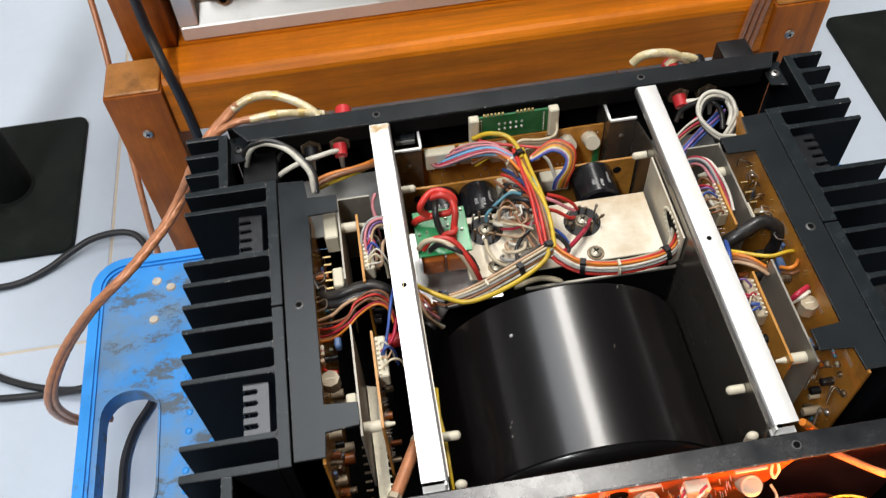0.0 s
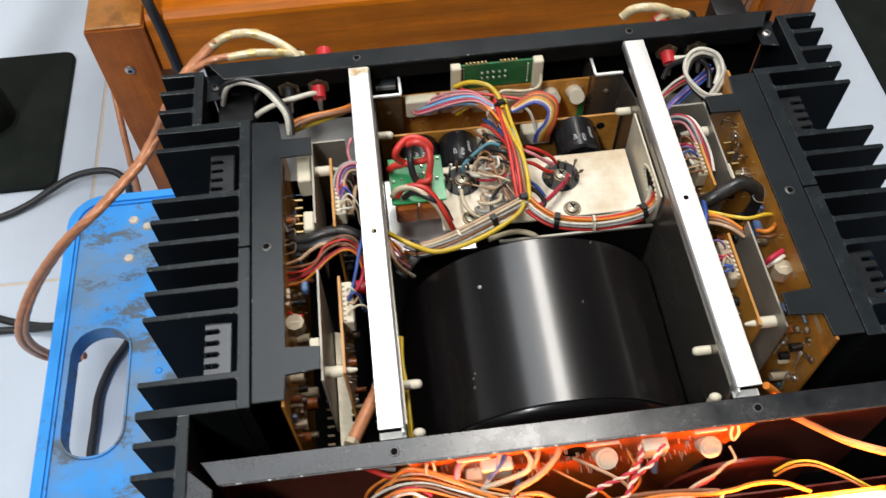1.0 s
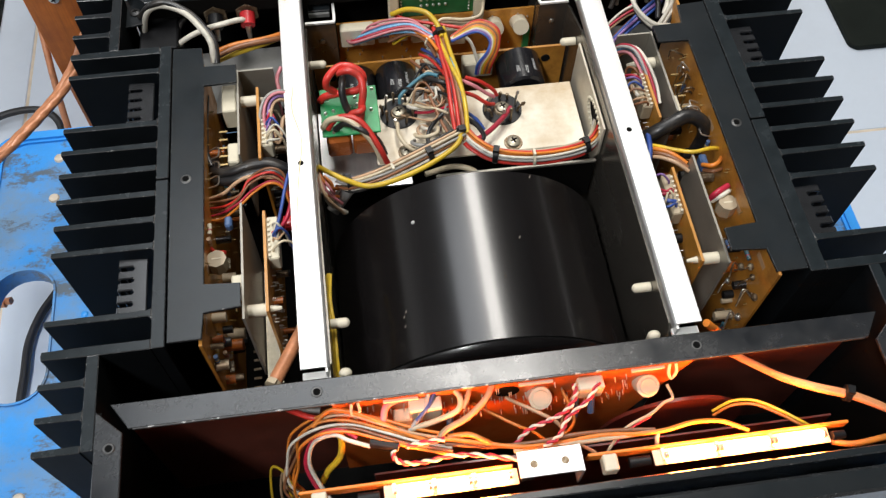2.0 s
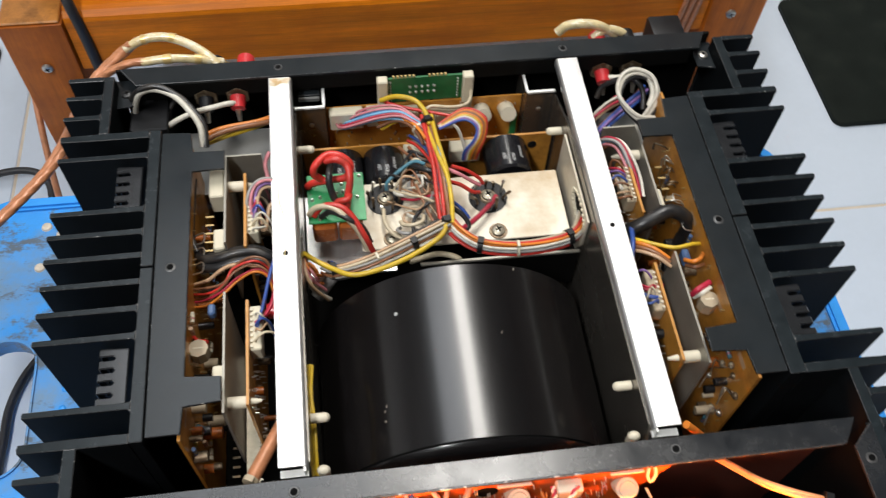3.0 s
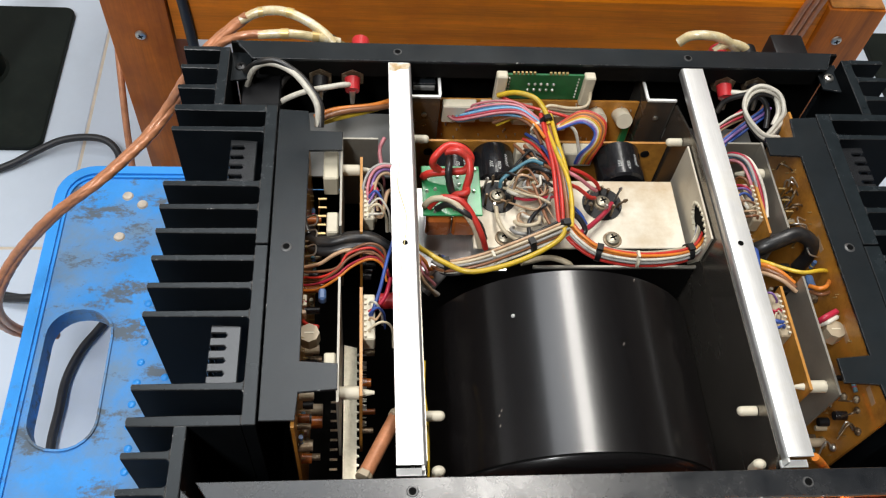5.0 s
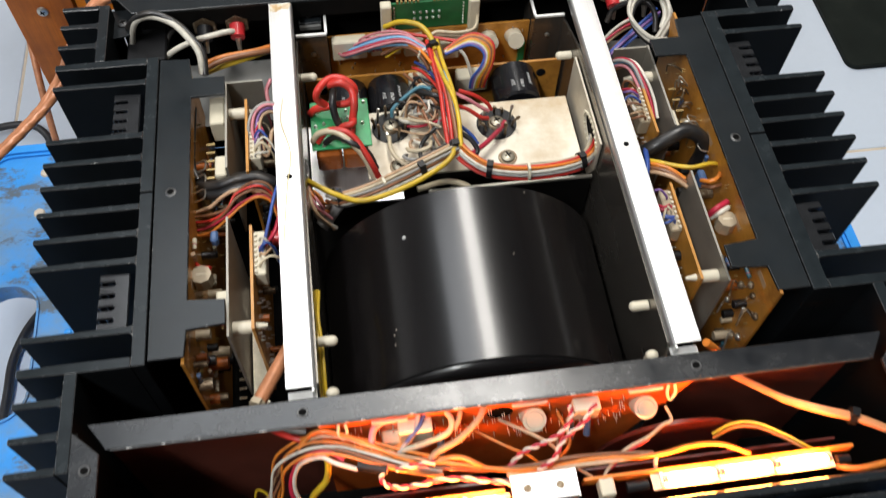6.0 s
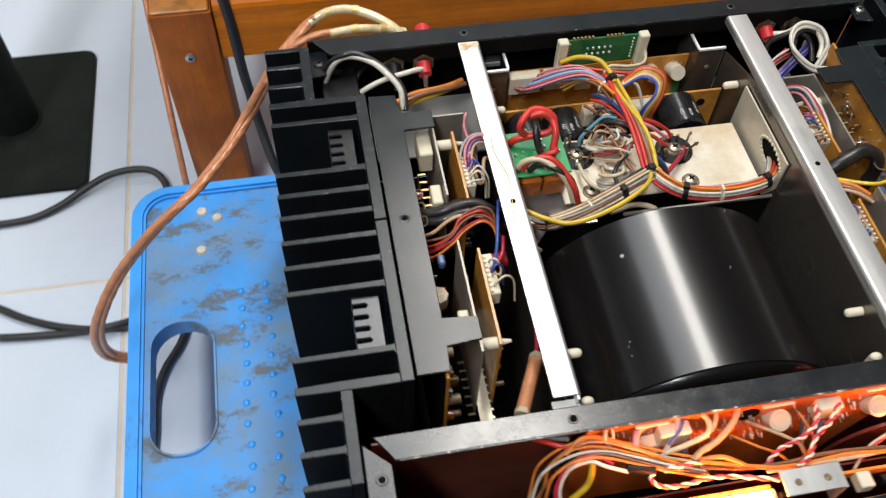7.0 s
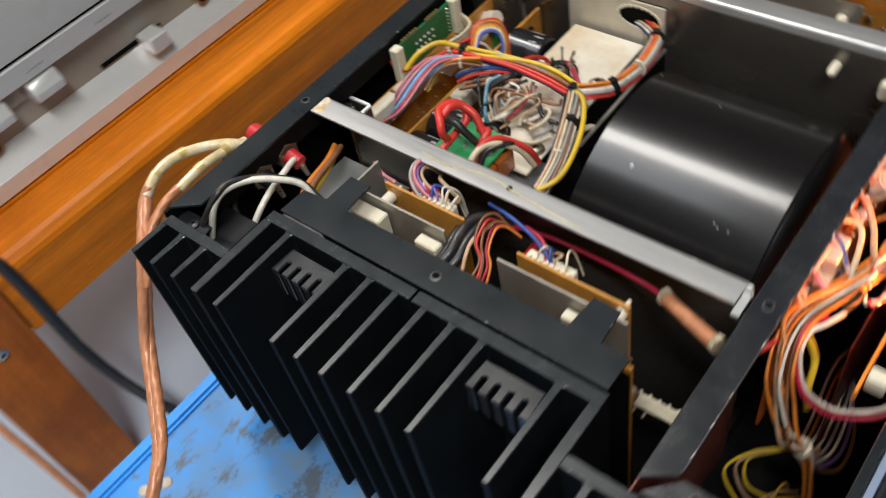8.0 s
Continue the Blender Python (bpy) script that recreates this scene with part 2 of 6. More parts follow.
RIVET = mat("cream_rivet", (0.50, 0.44, 0.36), 0.6, 0.0, 0.3, 150, 700, 0.1)
PRINT = mat("pale_printing", (0.62, 0.62, 0.60), 0.6, 0.0, 0.1, 120, 700, 0.0)
LAMP_GLASS = glow("lit_dial_lamp", (1.0, 0.24, 0.038), 300.0)
AGED = mat("aged_brown_nylon", (0.42, 0.34, 0.23), 0.5, 0.0, 0.15, 90, 600, 0.05)
SALMON = mat("salmon_wire_insulation", (0.72, 0.30, 0.13), 0.4, 0.0, 0.14, 120, 800, 0.03)
LAMP_STRIP = mat("amber_lamp_board", (0.80, 0.24, 0.03), 0.4, 0.0, 0.15, 60, 700, 0.04, coat=0.2)
# Amber board reddened to stand in for the light of the dial lamps
PCB_LAMP_RED = mat("lamp_red_circuit_board", (0.60, 0.13, 0.018), 0.4, 0.0, 0.2, 80, 900, 0.04, coat=0.3, stain=(0.42, 0.085, 0.013), amount=0.40, stain_scale=40, sharp=0.14)
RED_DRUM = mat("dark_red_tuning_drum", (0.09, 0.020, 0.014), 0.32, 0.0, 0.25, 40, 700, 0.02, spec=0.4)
# Red-brown tone standing in for the red glare of the lamps
GLARE_SHEET = mat("glare_red_brown", (0.125, 0.034, 0.022), 0.42, 0.0, 0.3, 40, 700, 0.04, spec=0.4)
# Dark red panel; its tone also carries the red haze round the lamps
RED_HAZE_PANEL = mat("dark_red_haze_panel", (0.13, 0.018, 0.010), 0.4, 0.0, 0.25, 40, 700, 0.04, coat=0.2)
BLUE_CAP = mat("dull_blue_capacitor", (0.07, 0.13, 0.27), 0.35, 0.0, 0.15, 120, 700, 0.03)

WIRE_COLOURS = {
    "red": (0.60, 0.035, 0.025), "pink": (0.62, 0.22, 0.25), "crimson": (0.45, 0.02, 0.05), "orange": (0.66, 0.20, 0.025),
    "yellow": (0.72, 0.48, 0.03), "brown": (0.24, 0.10, 0.045), "tan": (0.50, 0.32, 0.19), "white": (0.72, 0.68, 0.58),
    "grey": (0.34, 0.33, 0.31), "black": (0.016, 0.016, 0.017), "blue": (0.03, 0.08, 0.32), "sky": (0.16, 0.40, 0.62),
    "violet": (0.24, 0.13, 0.36), "green": (0.04, 0.22, 0.10), "beige": (0.58, 0.49, 0.34), "teal": (0.07, 0.20, 0.26),
}
WIRE = {k: mat(k + "_wire_insulation", c, 0.36, 0.0, 0.16, 90, 800, 0.04, coat=0.1, stain=(c[0] * 0.55 + 0.04, c[1] * 0.55 + 0.03, c[2] * 0.55 + 0.02), amount=0.40, stain_scale=110, sharp=0.12, stain_rough=0.55, random_tint=0.16) for k, c in WIRE_COLOURS.items()}


# ---- building helpers ----
def box(bm, x0, x1, y0, y1, z0, z1, bevel=0.0):
    got = bmesh.ops.create_cube(bm, size=1.0, matrix=Matrix.LocRotScale(((x0 + x1) / 2, (y0 + y1) / 2, (z0 + z1) / 2), None, (abs(x1 - x0), abs(y1 - y0), abs(z1 - z0))))
    if bevel:
        edges = list({e for v in got["verts"] for e in v.link_edges})
        bmesh.ops.bevel(bm, geom=edges, offset=bevel, segments=2 if bevel > 0.0018 else 1, affect="EDGES", profile=0.6)
    return bm


def boxed(*args, **kw):
    return box(bmesh.new(), *args, **kw)


def rod(bm, a, b, r, r2=None, seg=16, caps=True):
    a, b = Vector(a), Vector(b)
    turn = (b - a).to_track_quat("Z", "Y").to_matrix().to_4x4()
    bmesh.ops.create_cone(bm, cap_ends=caps, segments=seg, radius1=r, radius2=r if r2 is None else r2, depth=(b - a).length, matrix=Matrix.Translation((a + b) / 2) @ turn)
    return bm


def rodded(a, b, r, r2=None, seg=16):
    return rod(bmesh.new(), a, b, r, r2, seg)


def prism(bm, outline, z0, z1, bevel=0.0):
    low = [bm.verts.new((x, y, z0)) for x, y in outline]
    face = bm.faces.new(low)
    got = bmesh.ops.extrude_face_region(bm, geom=[face])
    top = [g for g in got["geom"] if isinstance(g, bmesh.types.BMVert)]
    for v in top:
        v.co.z = z1
    bmesh.ops.recalc_face_normals(bm, faces=bm.faces[:])
    if bevel:
        edges = [e for e in bm.edges if all(v in top for v in e.verts)]
        bmesh.ops.bevel(bm, geom=edges, offset=bevel, segments=1, affect="EDGES")
    return bm


def upright(bm, outline, axis, a0, a1):
    """A sheet standing upright: outline in (along, z), thickness from a0 to a1 on the axis x or y."""
    low = [bm.verts.new((a0, u, z) if axis == "x" else (u, a0, z)) for u, z in outline]
    face = bm.faces.new(low)
    got = bmesh.ops.extrude_face_region(bm, geom=[face])
    for g in got["geom"]:
        if isinstance(g, bmesh.types.BMVert):
            g.co[0 if axis == "x" else 1] = a1
    bmesh.ops.recalc_face_normals(bm, faces=bm.faces[:])
    return bm


def smooth_path(points, steps=7):
    p = [Vector(q) for q in points]
    if len(p) < 3:
        return [p[0].lerp(p[-1], i / steps) for i in range(steps + 1)]
    p = [2 * p[0] - p[1], *p, 2 * p[-1] - p[-2]]
    out = []
    for i in range(1, len(p) - 2):
        a, b, c, d = p[i - 1:i + 3]
        for s in range(steps):
            t = s / steps
            out.append(0.5 * ((2 * b) + (c - a) * t + (2 * a - 5 * b + 4 * c - d) * t * t + (3 * b - a - 3 * c + d) * t * t * t))
    return out + [p[-2]]


def frames_along(path):
    """A side and an up vector at each place of a path, without twist."""
    out, side = [], None
    for i, q in enumerate(path):
        along = (path[min(i + 1, len(path) - 1)] - path[max(i - 1, 0)]).normalized()
        if side is None:
            side = along.orthogonal().normalized()
        side = (side - along * side.dot(along)).normalized()
        out.append((side, along.cross(side)))
    return out


def tube_mesh(bm, path, r, seg=7):
    rings = []
    for q, (s, u) in zip(path, frames_along(path)):
        rings.append([bm.verts.new(q + r * (math.cos(k * math.tau / seg) * s + math.sin(k * math.tau / seg) * u)) for k in range(seg)])
    for a, b in zip(rings, rings[1:]):
        for k in range(seg):
            bm.faces.new((a[k], a[(k + 1) % seg], b[(k + 1) % seg], b[k]))
    bm.faces.new(rings[0][::-1])
    bm.faces.new(rings[-1])
    return bm


def mesh_object(name, bm, material, smooth=35):
    me = bpy.data.meshes.new(name)
    bmesh.ops.recalc_face_normals(bm, faces=bm.faces[:])
    # Upward faces take the top tone, bevels the rubbed and glinting one
    top = {ANODISED.name: LIT_TOP, BLACK_STEEL.name: BLACK_STEEL, RAIL_STEEL.name: RAIL_STEEL}.get(material.name)
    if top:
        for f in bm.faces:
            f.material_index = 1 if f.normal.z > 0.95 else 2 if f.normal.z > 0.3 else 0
    bm.to_mesh(me)
    bm.free()
    me.materials.append(material)
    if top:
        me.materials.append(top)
        me.materials.append(WORN_GLINT_EDGE)
    if smooth:
        me.shade_smooth()
        me.set_sharp_from_angle(angle=radians(smooth))
    return new(name, me)


def part(name, bm, material, parent, label="", smooth=35):
    ob = mesh_object(name, bm, material, smooth)
    ob.parent = parent
    if parent.parent is None:
        ob.matrix_parent_inverse = Matrix.Translation(-parent.location)
    return tagged(ob, label)


def thing(name, place, label, category, group=""):
    ob = new(name)
    ob.empty_display_size = 0.02
    ob.location = place
    return tagged(ob, label, category, group)


def setting(name, bm, material, label, category):
    return tagged(mesh_object(name, bm, material), label, category, kind="structure")


def wire(points, colour, parent, r=0.0011, name="wire", seg=7, steps=7):
    m = WIRE[colour] if isinstance(colour, str) else colour
    return part(name, tube_mesh(bmesh.new(), smooth_path(points, steps), r, seg), m, parent, smooth=60)


def bundle(points, colours, parent, r=0.0011, spread=1.0, twist=0.6, fan=0.0, seed=1):
    """Wires that run together along a path, packed round it and slightly loose."""
    rng = random.Random(seed)
    path = smooth_path(points, 7)
    n = len(path)
    axes = frames_along(path)
    for i, colour in enumerate(colours):
        ring = 0 if i == 0 else (1 if i < 7 else 2)
        a0 = (i - 1) * math.tau / 6 if ring == 1 else (i - 7) * math.tau / 12
        off = ring * 2.05 * r * spread
        ph, wob = rng.uniform(0, 6.28), rng.uniform(0.2, 0.7) * r
        line = []
        for k, (q, (s, u)) in enumerate(zip(path, axes)):
            f = k / (n - 1)
            a = a0 + twist * f * 3
            loose = 1 + fan * abs(2 * f - 1) ** 3
            o = off * loose
            line.append(q + s * (math.cos(a) * o + wob * math.sin(5 * f + ph)) + u * (math.sin(a) * o + wob * math.cos(4 * f + ph)))
        part("wire", tube_mesh(bmesh.new(), line, r, 7), WIRE[colour], parent, smooth=60)


def ribbon(points, colours, parent, r=0.0011, across=(1, 0, 0), gap=2.0, lift=0.0, spread=0.0, seed=1):
    """Wires laid side by side along a path, in one loose layer."""
    rng = random.Random(seed)
    path = smooth_path(points, 7)
    n, side = len(path), Vector(across)
    for i, colour in enumerate(colours):
        o = (i - (len(colours) - 1) / 2) * gap * r
        ph, dz = rng.uniform(0, 6.28), rng.uniform(-0.4, 0.4) * r + lift * (i % 2)
        line = []
        for k, q in enumerate(path):
            f = k / (n - 1)
            line.append(q + side * (o * (1 + spread * (1 - f)) + 0.4 * r * math.sin(5 * f + ph)) + Vector((0, 0, dz + 0.5 * r * math.sin(4 * f + ph * 1.7))))
        part("wire", tube_mesh(bmesh.new(), line, r, 7), WIRE[colour], parent, smooth=60)


def cable_tie(place, direction, r, parent, colour=None, width=0.003):
    """A ratchet tie drawn round a bundle, with its square head."""
    d = Vector(direction).normalized()
    bm = bmesh.new()
    p = Vector(place)
    rod(bm, p - d * width / 2, p + d * width / 2, r, seg=14)
    side = d.orthogonal().normalized()
    up = Vector((0, 0, 1))
    q = p + up * r * 0.95
    turn = d.to_track_quat("X", "Z").to_matrix().to_4x4()
    bmesh.ops.create_cube(bm, size=1, matrix=Matrix.Translation(q) @ turn @ Matrix.Diagonal((width * 1.2, 0.0042, 0.003, 1)))
    return part("cable_tie", bm, colour or DARK_PLASTIC, parent)


def screw(place, axis, r, parent, material=None, name="screw", cross=True):
    """A pan-head screw with a cross recess; the axis points out of the surface."""
    bm = bmesh.new()
    a, d = Vector(place), Vector(axis).normalized()
    rod(bm, a, a + d * r * 0.35, r, r * 0.92, 16)
    rod(bm, a + d * r * 0.35, a + d * r * 0.55, r * 0.92, r * 0.55, 16)
    ob = part(name, bm, material or STEEL, parent)
    if cross:
        bm = bmesh.new()
        turn = d.to_track_quat("Z", "Y").to_matrix().to_4x4()
        for k in (0.4, 0.4 + math.pi / 2):
            bmesh.ops.create_cube(bm, size=1, matrix=Matrix.Translation(a + d * r * 0.56) @ turn @ Matrix.Rotation(k, 4, "Z") @ Matrix.Diagonal((r * 1.0, r * 0.22, r * 0.10, 1)))
        part("cross_recess", bm, DARK_GAP, ob)
    return ob


def lettering(word, size, place, material, parent):
    """Printed characters as a thin mesh."""
    curve = bpy.data.curves.new("lettering", "FONT")
    curve.body, curve.size, curve.extrude = word, size, 0.00004
    curve.resolution_u = 2
    ob = bpy.data.objects.new("lettering", curve)
    scene.collection.objects.link(ob)
    me = bpy.data.meshes.new_from_object(ob.evaluated_get(bpy.context.evaluated_depsgraph_get()))
    bpy.data.objects.remove(ob)
    bm = bmesh.new()
    bm.from_mesh(me)
    bmesh.ops.transform(bm, matrix=place, verts=bm.verts[:])
    return part("printing", bm, material, parent)


# ---- room ----
floor = setting("floor", boxed(-2.4, 2.4, -2.4, 2.4, -0.06, -0.0008), GROUT, "pale tiled floor with beige grout lines", "floor")
# Walls and ceiling are unseen; the darker ones are there to cut bounce
setting("wall_north", boxed(-2.4, 2.4, 2.4, 2.5, -0.06, 2.5), PLASTER, "plain white plaster wall", "wall")
setting("wall_south", boxed(-2.4, 2.4, -2.5, -2.4, -0.06, 2.5), LIGHT_CUT_WALL, "plain grey-brown wall, unseen, dark to cut bounced light", "wall")
setting("wall_west", boxed(-2.5, -2.4, -2.5, 2.5, -0.06, 2.5), PLASTER, "plain white plaster wall", "wall")
setting("wall_east", boxed(2.4, 2.5, -2.5, 2.5, -0.06, 2.5), LIGHT_CUT_WALL, "plain grey-brown wall, unseen, dark to cut bounced light", "wall")
setting("ceiling", boxed(-2.5, 2.5, -2.5, 2.5, 2.5, 2.6), CEILING, "plain grey ceiling, unseen, dark to cut bounced light", "ceiling")

# ---- wooden rack ----
rack = thing("wooden_rack", (0, 0.32, 0), "orange varnished wooden rack with square posts and a front rail", "rack")


def timber(name, x0, x1, y0, y1, z0, z1, material, parent, label=""):
    return part(name, boxed(x0, x1, y0, y1, z0, z1, bevel=0.0025), material, parent, label)


for x0 in (-0.318, 0.267):
    leg = timber("post", x0, x0 + 0.050, 0.283, 0.328, 0.0, 0.236, WOOD_Z, rack, "dark orange varnished square post")
    part("end_grain", boxed(x0 + 0.002, x0 + 0.048, 0.285, 0.326, 0.236, 0.2385, bevel=0.001), END_GRAIN, leg, "paler cut end of the post")
    timber("rear_post", x0 + 0.004, x0 + 0.048, 0.66, 0.705, 0.0, 0.236, WOOD_Z, rack)
    sx = x0 + (0.025 if x0 < 0 else 0.020)
    screw((sx, 0.2825, 0.192 if x0 < 0 else 0.204), (0, -1, 0), 0.0045, rack)
    side = -1 if x0 < 0 else 1
    timber("side_board", side * 0.296, side * 0.254, 0.331, 0.70, 0.185, 0.52, WOOD_Z, rack, "upright side board of orange wood")
rail_bm = bmesh.new()
upright(rail_bm, [(0.287, 0.184), (0.330, 0.184), (0.330, 0.243), (0.2965, 0.243), (0.2925, 0.2415), (0.2885, 0.2375), (0.287, 0.2340)], "x", -0.267, 0.266)
part("front_rail", rail_bm, WOOD_X, rack, "long orange varnished front rail", 20)
timber("shelf_board", -0.2535, 0.2535, 0.331, 0.70, 0.226, 0.2445, WOOD_X, rack, "orange shelf board")

# ---- silver receiver on the rack ----
hifi = thing("silver_receiver", (0, 0.43, 0.245), "silver hi-fi unit with paddle switches on a wooden rack", "hi-fi unit")
DX0, DX1, DY = -0.247, 0.247, 0.332
part("cabinet", boxed(DX0 + 0.002, DX1 - 0.002, DY + 0.020, 0.66, 0.2455, 0.392, bevel=0.002), SILVER_GREY, hifi)
part("front_panel", boxed(DX0, DX1, DY, DY + 0.0195, 0.3255, 0.392, bevel=0.001), SILVER, hifi, "satin silver front panel")
strip = part("upper_trim", boxed(DX0, DX1, DY, DY + 0.0195, 0.3080, 0.3230, bevel=0.001), SILVER, hifi)
part("lower_trim", boxed(DX0, DX1, DY, DY + 0.0195, 0.2455, 0.2600, bevel=0.0012), SILVER, hifi)
for x0 in (DX0, DX1 - 0.0165):
    part("end_block", boxed(x0, x0 + 0.0165, DY, DY + 0.0195, 0.2605, 0.3075, bevel=0.001), SILVER, hifi)
part("seam", boxed(DX0 + 0.001, DX1 - 0.001, DY + 0.003, DY + 0.0195, 0.3231, 0.3254), DARK_GAP, hifi)
part("inset", boxed(DX0 + 0.017, DX1 - 0.017, DY + 0.013, DY + 0.0195, 0.2602, 0.3078), SILVER_GREY, hifi, "grey recessed strip")
slope = bmesh.new()
upright(slope, [(DY + 0.001, 0.2602), (DY + 0.0128, 0.2602), (DY + 0.0128, 0.274)], "x", DX0 + 0.017, DX1 - 0.017)
part("sloping_ledge", slope, SILVER, hifi)
for x0, x1 in ((-0.224, -0.186), (-0.168, -0.146), (0.03, 0.068), (0.10, 0.138), (0.16, 0.20)):
    bm = bmesh.new()
    upright(bm, [(DY + 0.0128, 0.2925), (DY - 0.0045, 0.2930), (DY - 0.0050, 0.2990), (DY - 0.0005, 0.3060), (DY + 0.0128, 0.3070)], "x", x0, x1)
    bmesh.ops.bevel(bm, geom=bm.edges[:], offset=0.0007, segments=1, affect="EDGES")
    part("paddle_switch", bm, SILVER, hifi)
for x0, x1 in ((-0.184, -0.170),):
    part("switch_slot", boxed(x0, x1, DY + 0.0085, DY + 0.0128, 0.2935, 0.306, bevel=0.0008), SILVER_GREY, hifi)
for x in (-0.206, -0.02, 0.12):
    rim = part("jack", rodded((x, DY + 0.0129, 0.2785), (x, DY + 0.0065, 0.2785), 0.0058, 0.0052, 20), BRASS, hifi)
    part("socket_hole", rodded((x, DY + 0.0070, 0.2785), (x, DY + 0.0060, 0.2785), 0.0032, None, 16), DARK_GAP, rim)
part("slider_slot", boxed(-0.113, -0.058, DY + 0.0110, DY + 0.0128, 0.2765, 0.2790), DARK_GAP, hifi)
knob = bmesh.new()
box(knob, -0.080, -0.064, DY - 0.006, DY + 0.0108, 0.2705, 0.2835, bevel=0.0012)
part("slider_knob", knob, SILVER, hifi)
for x in (-0.207, -0.157, -0.10, -0.02):
    bars = bmesh.new()
    for k in range(5):
        box(bars, x - 0.006 + k * 0.0026, x - 0.0045 + k * 0.0026, DY - 0.0003, DY, 0.3135, 0.3150)
    part("switch_lettering", bars, SILVER_GREY, strip)

def rounded(x0, x1, y0, y1, r, n=7):
    out = []
    for cx, cy, a in ((x1 - r, y1 - r, 0), (x0 + r, y1 - r, 90), (x0 + r, y0 + r, 180), (x1 - r, y0 + r, 270)):
        out += [(cx + r * math.cos(radians(a + 90 * k / n)), cy + r * math.sin(radians(a + 90 * k / n))) for k in range(n + 1)]
    return out


# ---- loudspeaker stands ----
stand = thing("speaker_stand", (-0.535, 0.419, 0), "matt black stand with a square floor plate and a round column", "stand", "stands beside the rack")
plate = prism(bmesh.new(), rounded(-0.640, -0.433, 0.318, 0.519, 0.012), 0.0005, 0.0065, 0.0012)
part("base_plate", plate, STAND_BLACK, stand, "square black floor plate with rounded corners")
part("column", rodded((-0.512, 0.4185, 0.0066), (-0.512, 0.4185, 0.62), 0.026, 0.026, 40), STAND_BLACK, stand, "thick round black column")
collar = rodded((-0.512, 0.4185, 0.0066), (-0.512, 0.4185, 0.0095), 0.0285, 0.0265, 40)
part("collar", collar, STAND_BLACK, stand)
copy_thing(stand, Matrix.Translation((0.585, 0.410, 0)))

# ---- blue tool case ----
case = thing("blue_tool_case", (0, 0, 0), "scuffed blue plastic tool case lying flat under the amplifier", "tool case")
CX0, CX1, CY0, CY1, CZ = -0.350, 0.312, -0.192, 0.186, 0.145


def ringed(bm, outer, inner, z0, z1):
    """A slab with a hole through it."""
    layers = []
    for z in (z0, z1):
        loops = []
        for outline in (outer, inner):
            vs = [bm.verts.new((x, y, z)) for x, y in outline]
            loops.append((vs, [bm.edges.new((vs[i], vs[(i + 1) % len(vs)])) for i in range(len(vs))]))
        bmesh.ops.triangle_fill(bm, use_beauty=True, edges=loops[0][1] + loops[1][1])
        layers.append(loops)
    for (low, _), (top, _) in zip(*layers):
        for i in range(len(low)):
            j = (i + 1) % len(low)
            bm.faces.new((low[i], low[j], top[j], top[i]))
    bmesh.ops.recalc_face_normals(bm, faces=bm.faces[:])
    return bm


slot = rounded(-0.334, -0.290, -0.046, 0.057, 0.0205, 6)
shell = bmesh.new()
ringed(shell, rounded(CX0 + 0.004, CX1 - 0.004, CY0 + 0.004, CY1 - 0.004, 0.024), slot, 0.127, CZ - 0.003)
part("lid", shell, BLUE, case, "scuffed blue lid with dark scratches")
part("slot_rim", ringed(bmesh.new(), rounded(-0.3355, -0.2885, -0.0475, 0.0585, 0.0218, 6), slot, CZ - 0.0029, CZ - 0.0012), BLUE, case, "raised rim of the handle slot")
tray = bmesh.new()
prism(tray, rounded(-0.262, CX1 - 0.006, CY0 + 0.006, CY1 - 0.006, 0.024), 0.0, 0.1268)
part("tray", tray, BLUE_RIM, case)
rim = bmesh.new()
ringed(rim, rounded(CX0, CX1, CY0, CY1, 0.028), rounded(CX0 + 0.011, CX1 - 0.011, CY0 + 0.011, CY1 - 0.011, 0.019), 0.122, CZ + 0.0012)
bmesh.ops.bevel(rim, geom=[e for e in rim.edges if e.is_boundary is False and e.calc_face_angle(0) > 1.0 and abs(e.verts[0].co.z - e.verts[1].co.z) < 1e-5 and e.verts[0].co.z > 0.1], offset=0.0022, segments=2, affect="EDGES")
part("rim", rim, BLUE_RIM, case, "raised blue rim of the lid")
stud_mesh = None
rng = random.Random(4)
for i in range(15):
    for j in range(2):
        x, y = -0.268 + 0.019 * j + rng.uniform(-0.0015, 0.0015), 0.078 - i * 0.0155 + (0.004 if j else 0)
        if stud_mesh is None:
            bm = bmesh.new()
            bmesh.ops.create_uvsphere(bm, u_segments=10, v_segments=6, radius=0.0030, matrix=Matrix.Diagonal((1, 1, 0.6, 1)))
            ob = part("stud", bm, BLUE_RIM, case)
            stud_mesh = ob.data
        else:
            ob = new("stud", stud_mesh)
            ob.parent = case
        ob.location = (x, y, CZ - 0.0034)
for x, y in ((-0.296, 0.158), (-0.284, 0.150), (-0.297, 0.120), (-0.300, -0.112), (-0.272, -0.14), (-0.305, -0.155)):
    part("rivet", rodded((x, y, CZ - 0.004), (x, y, CZ - 0.0016), 0.0048, 0.0034, 18), RIVET, case)

# ---- the amplifier ----
amp = thing("stereo_amplifier", (0, 0, 0.1455), "opened black stereo amplifier with finned heatsinks and bundled coloured wires", "amplifier")
ZT = 0.315

part("bottom_plate", boxed(-0.200, 0.200, -0.196, 0.150, 0.160, 0.1625), SHADE_BLACK, amp)
for x in (-0.17, 0.17):
    for y in (-0.15, 0.12):
        part("foot", rodded((x, y, 0.1455), (x, y, 0.160), 0.014, 0.016, 20), RUBBER, amp)
back = bmesh.new()
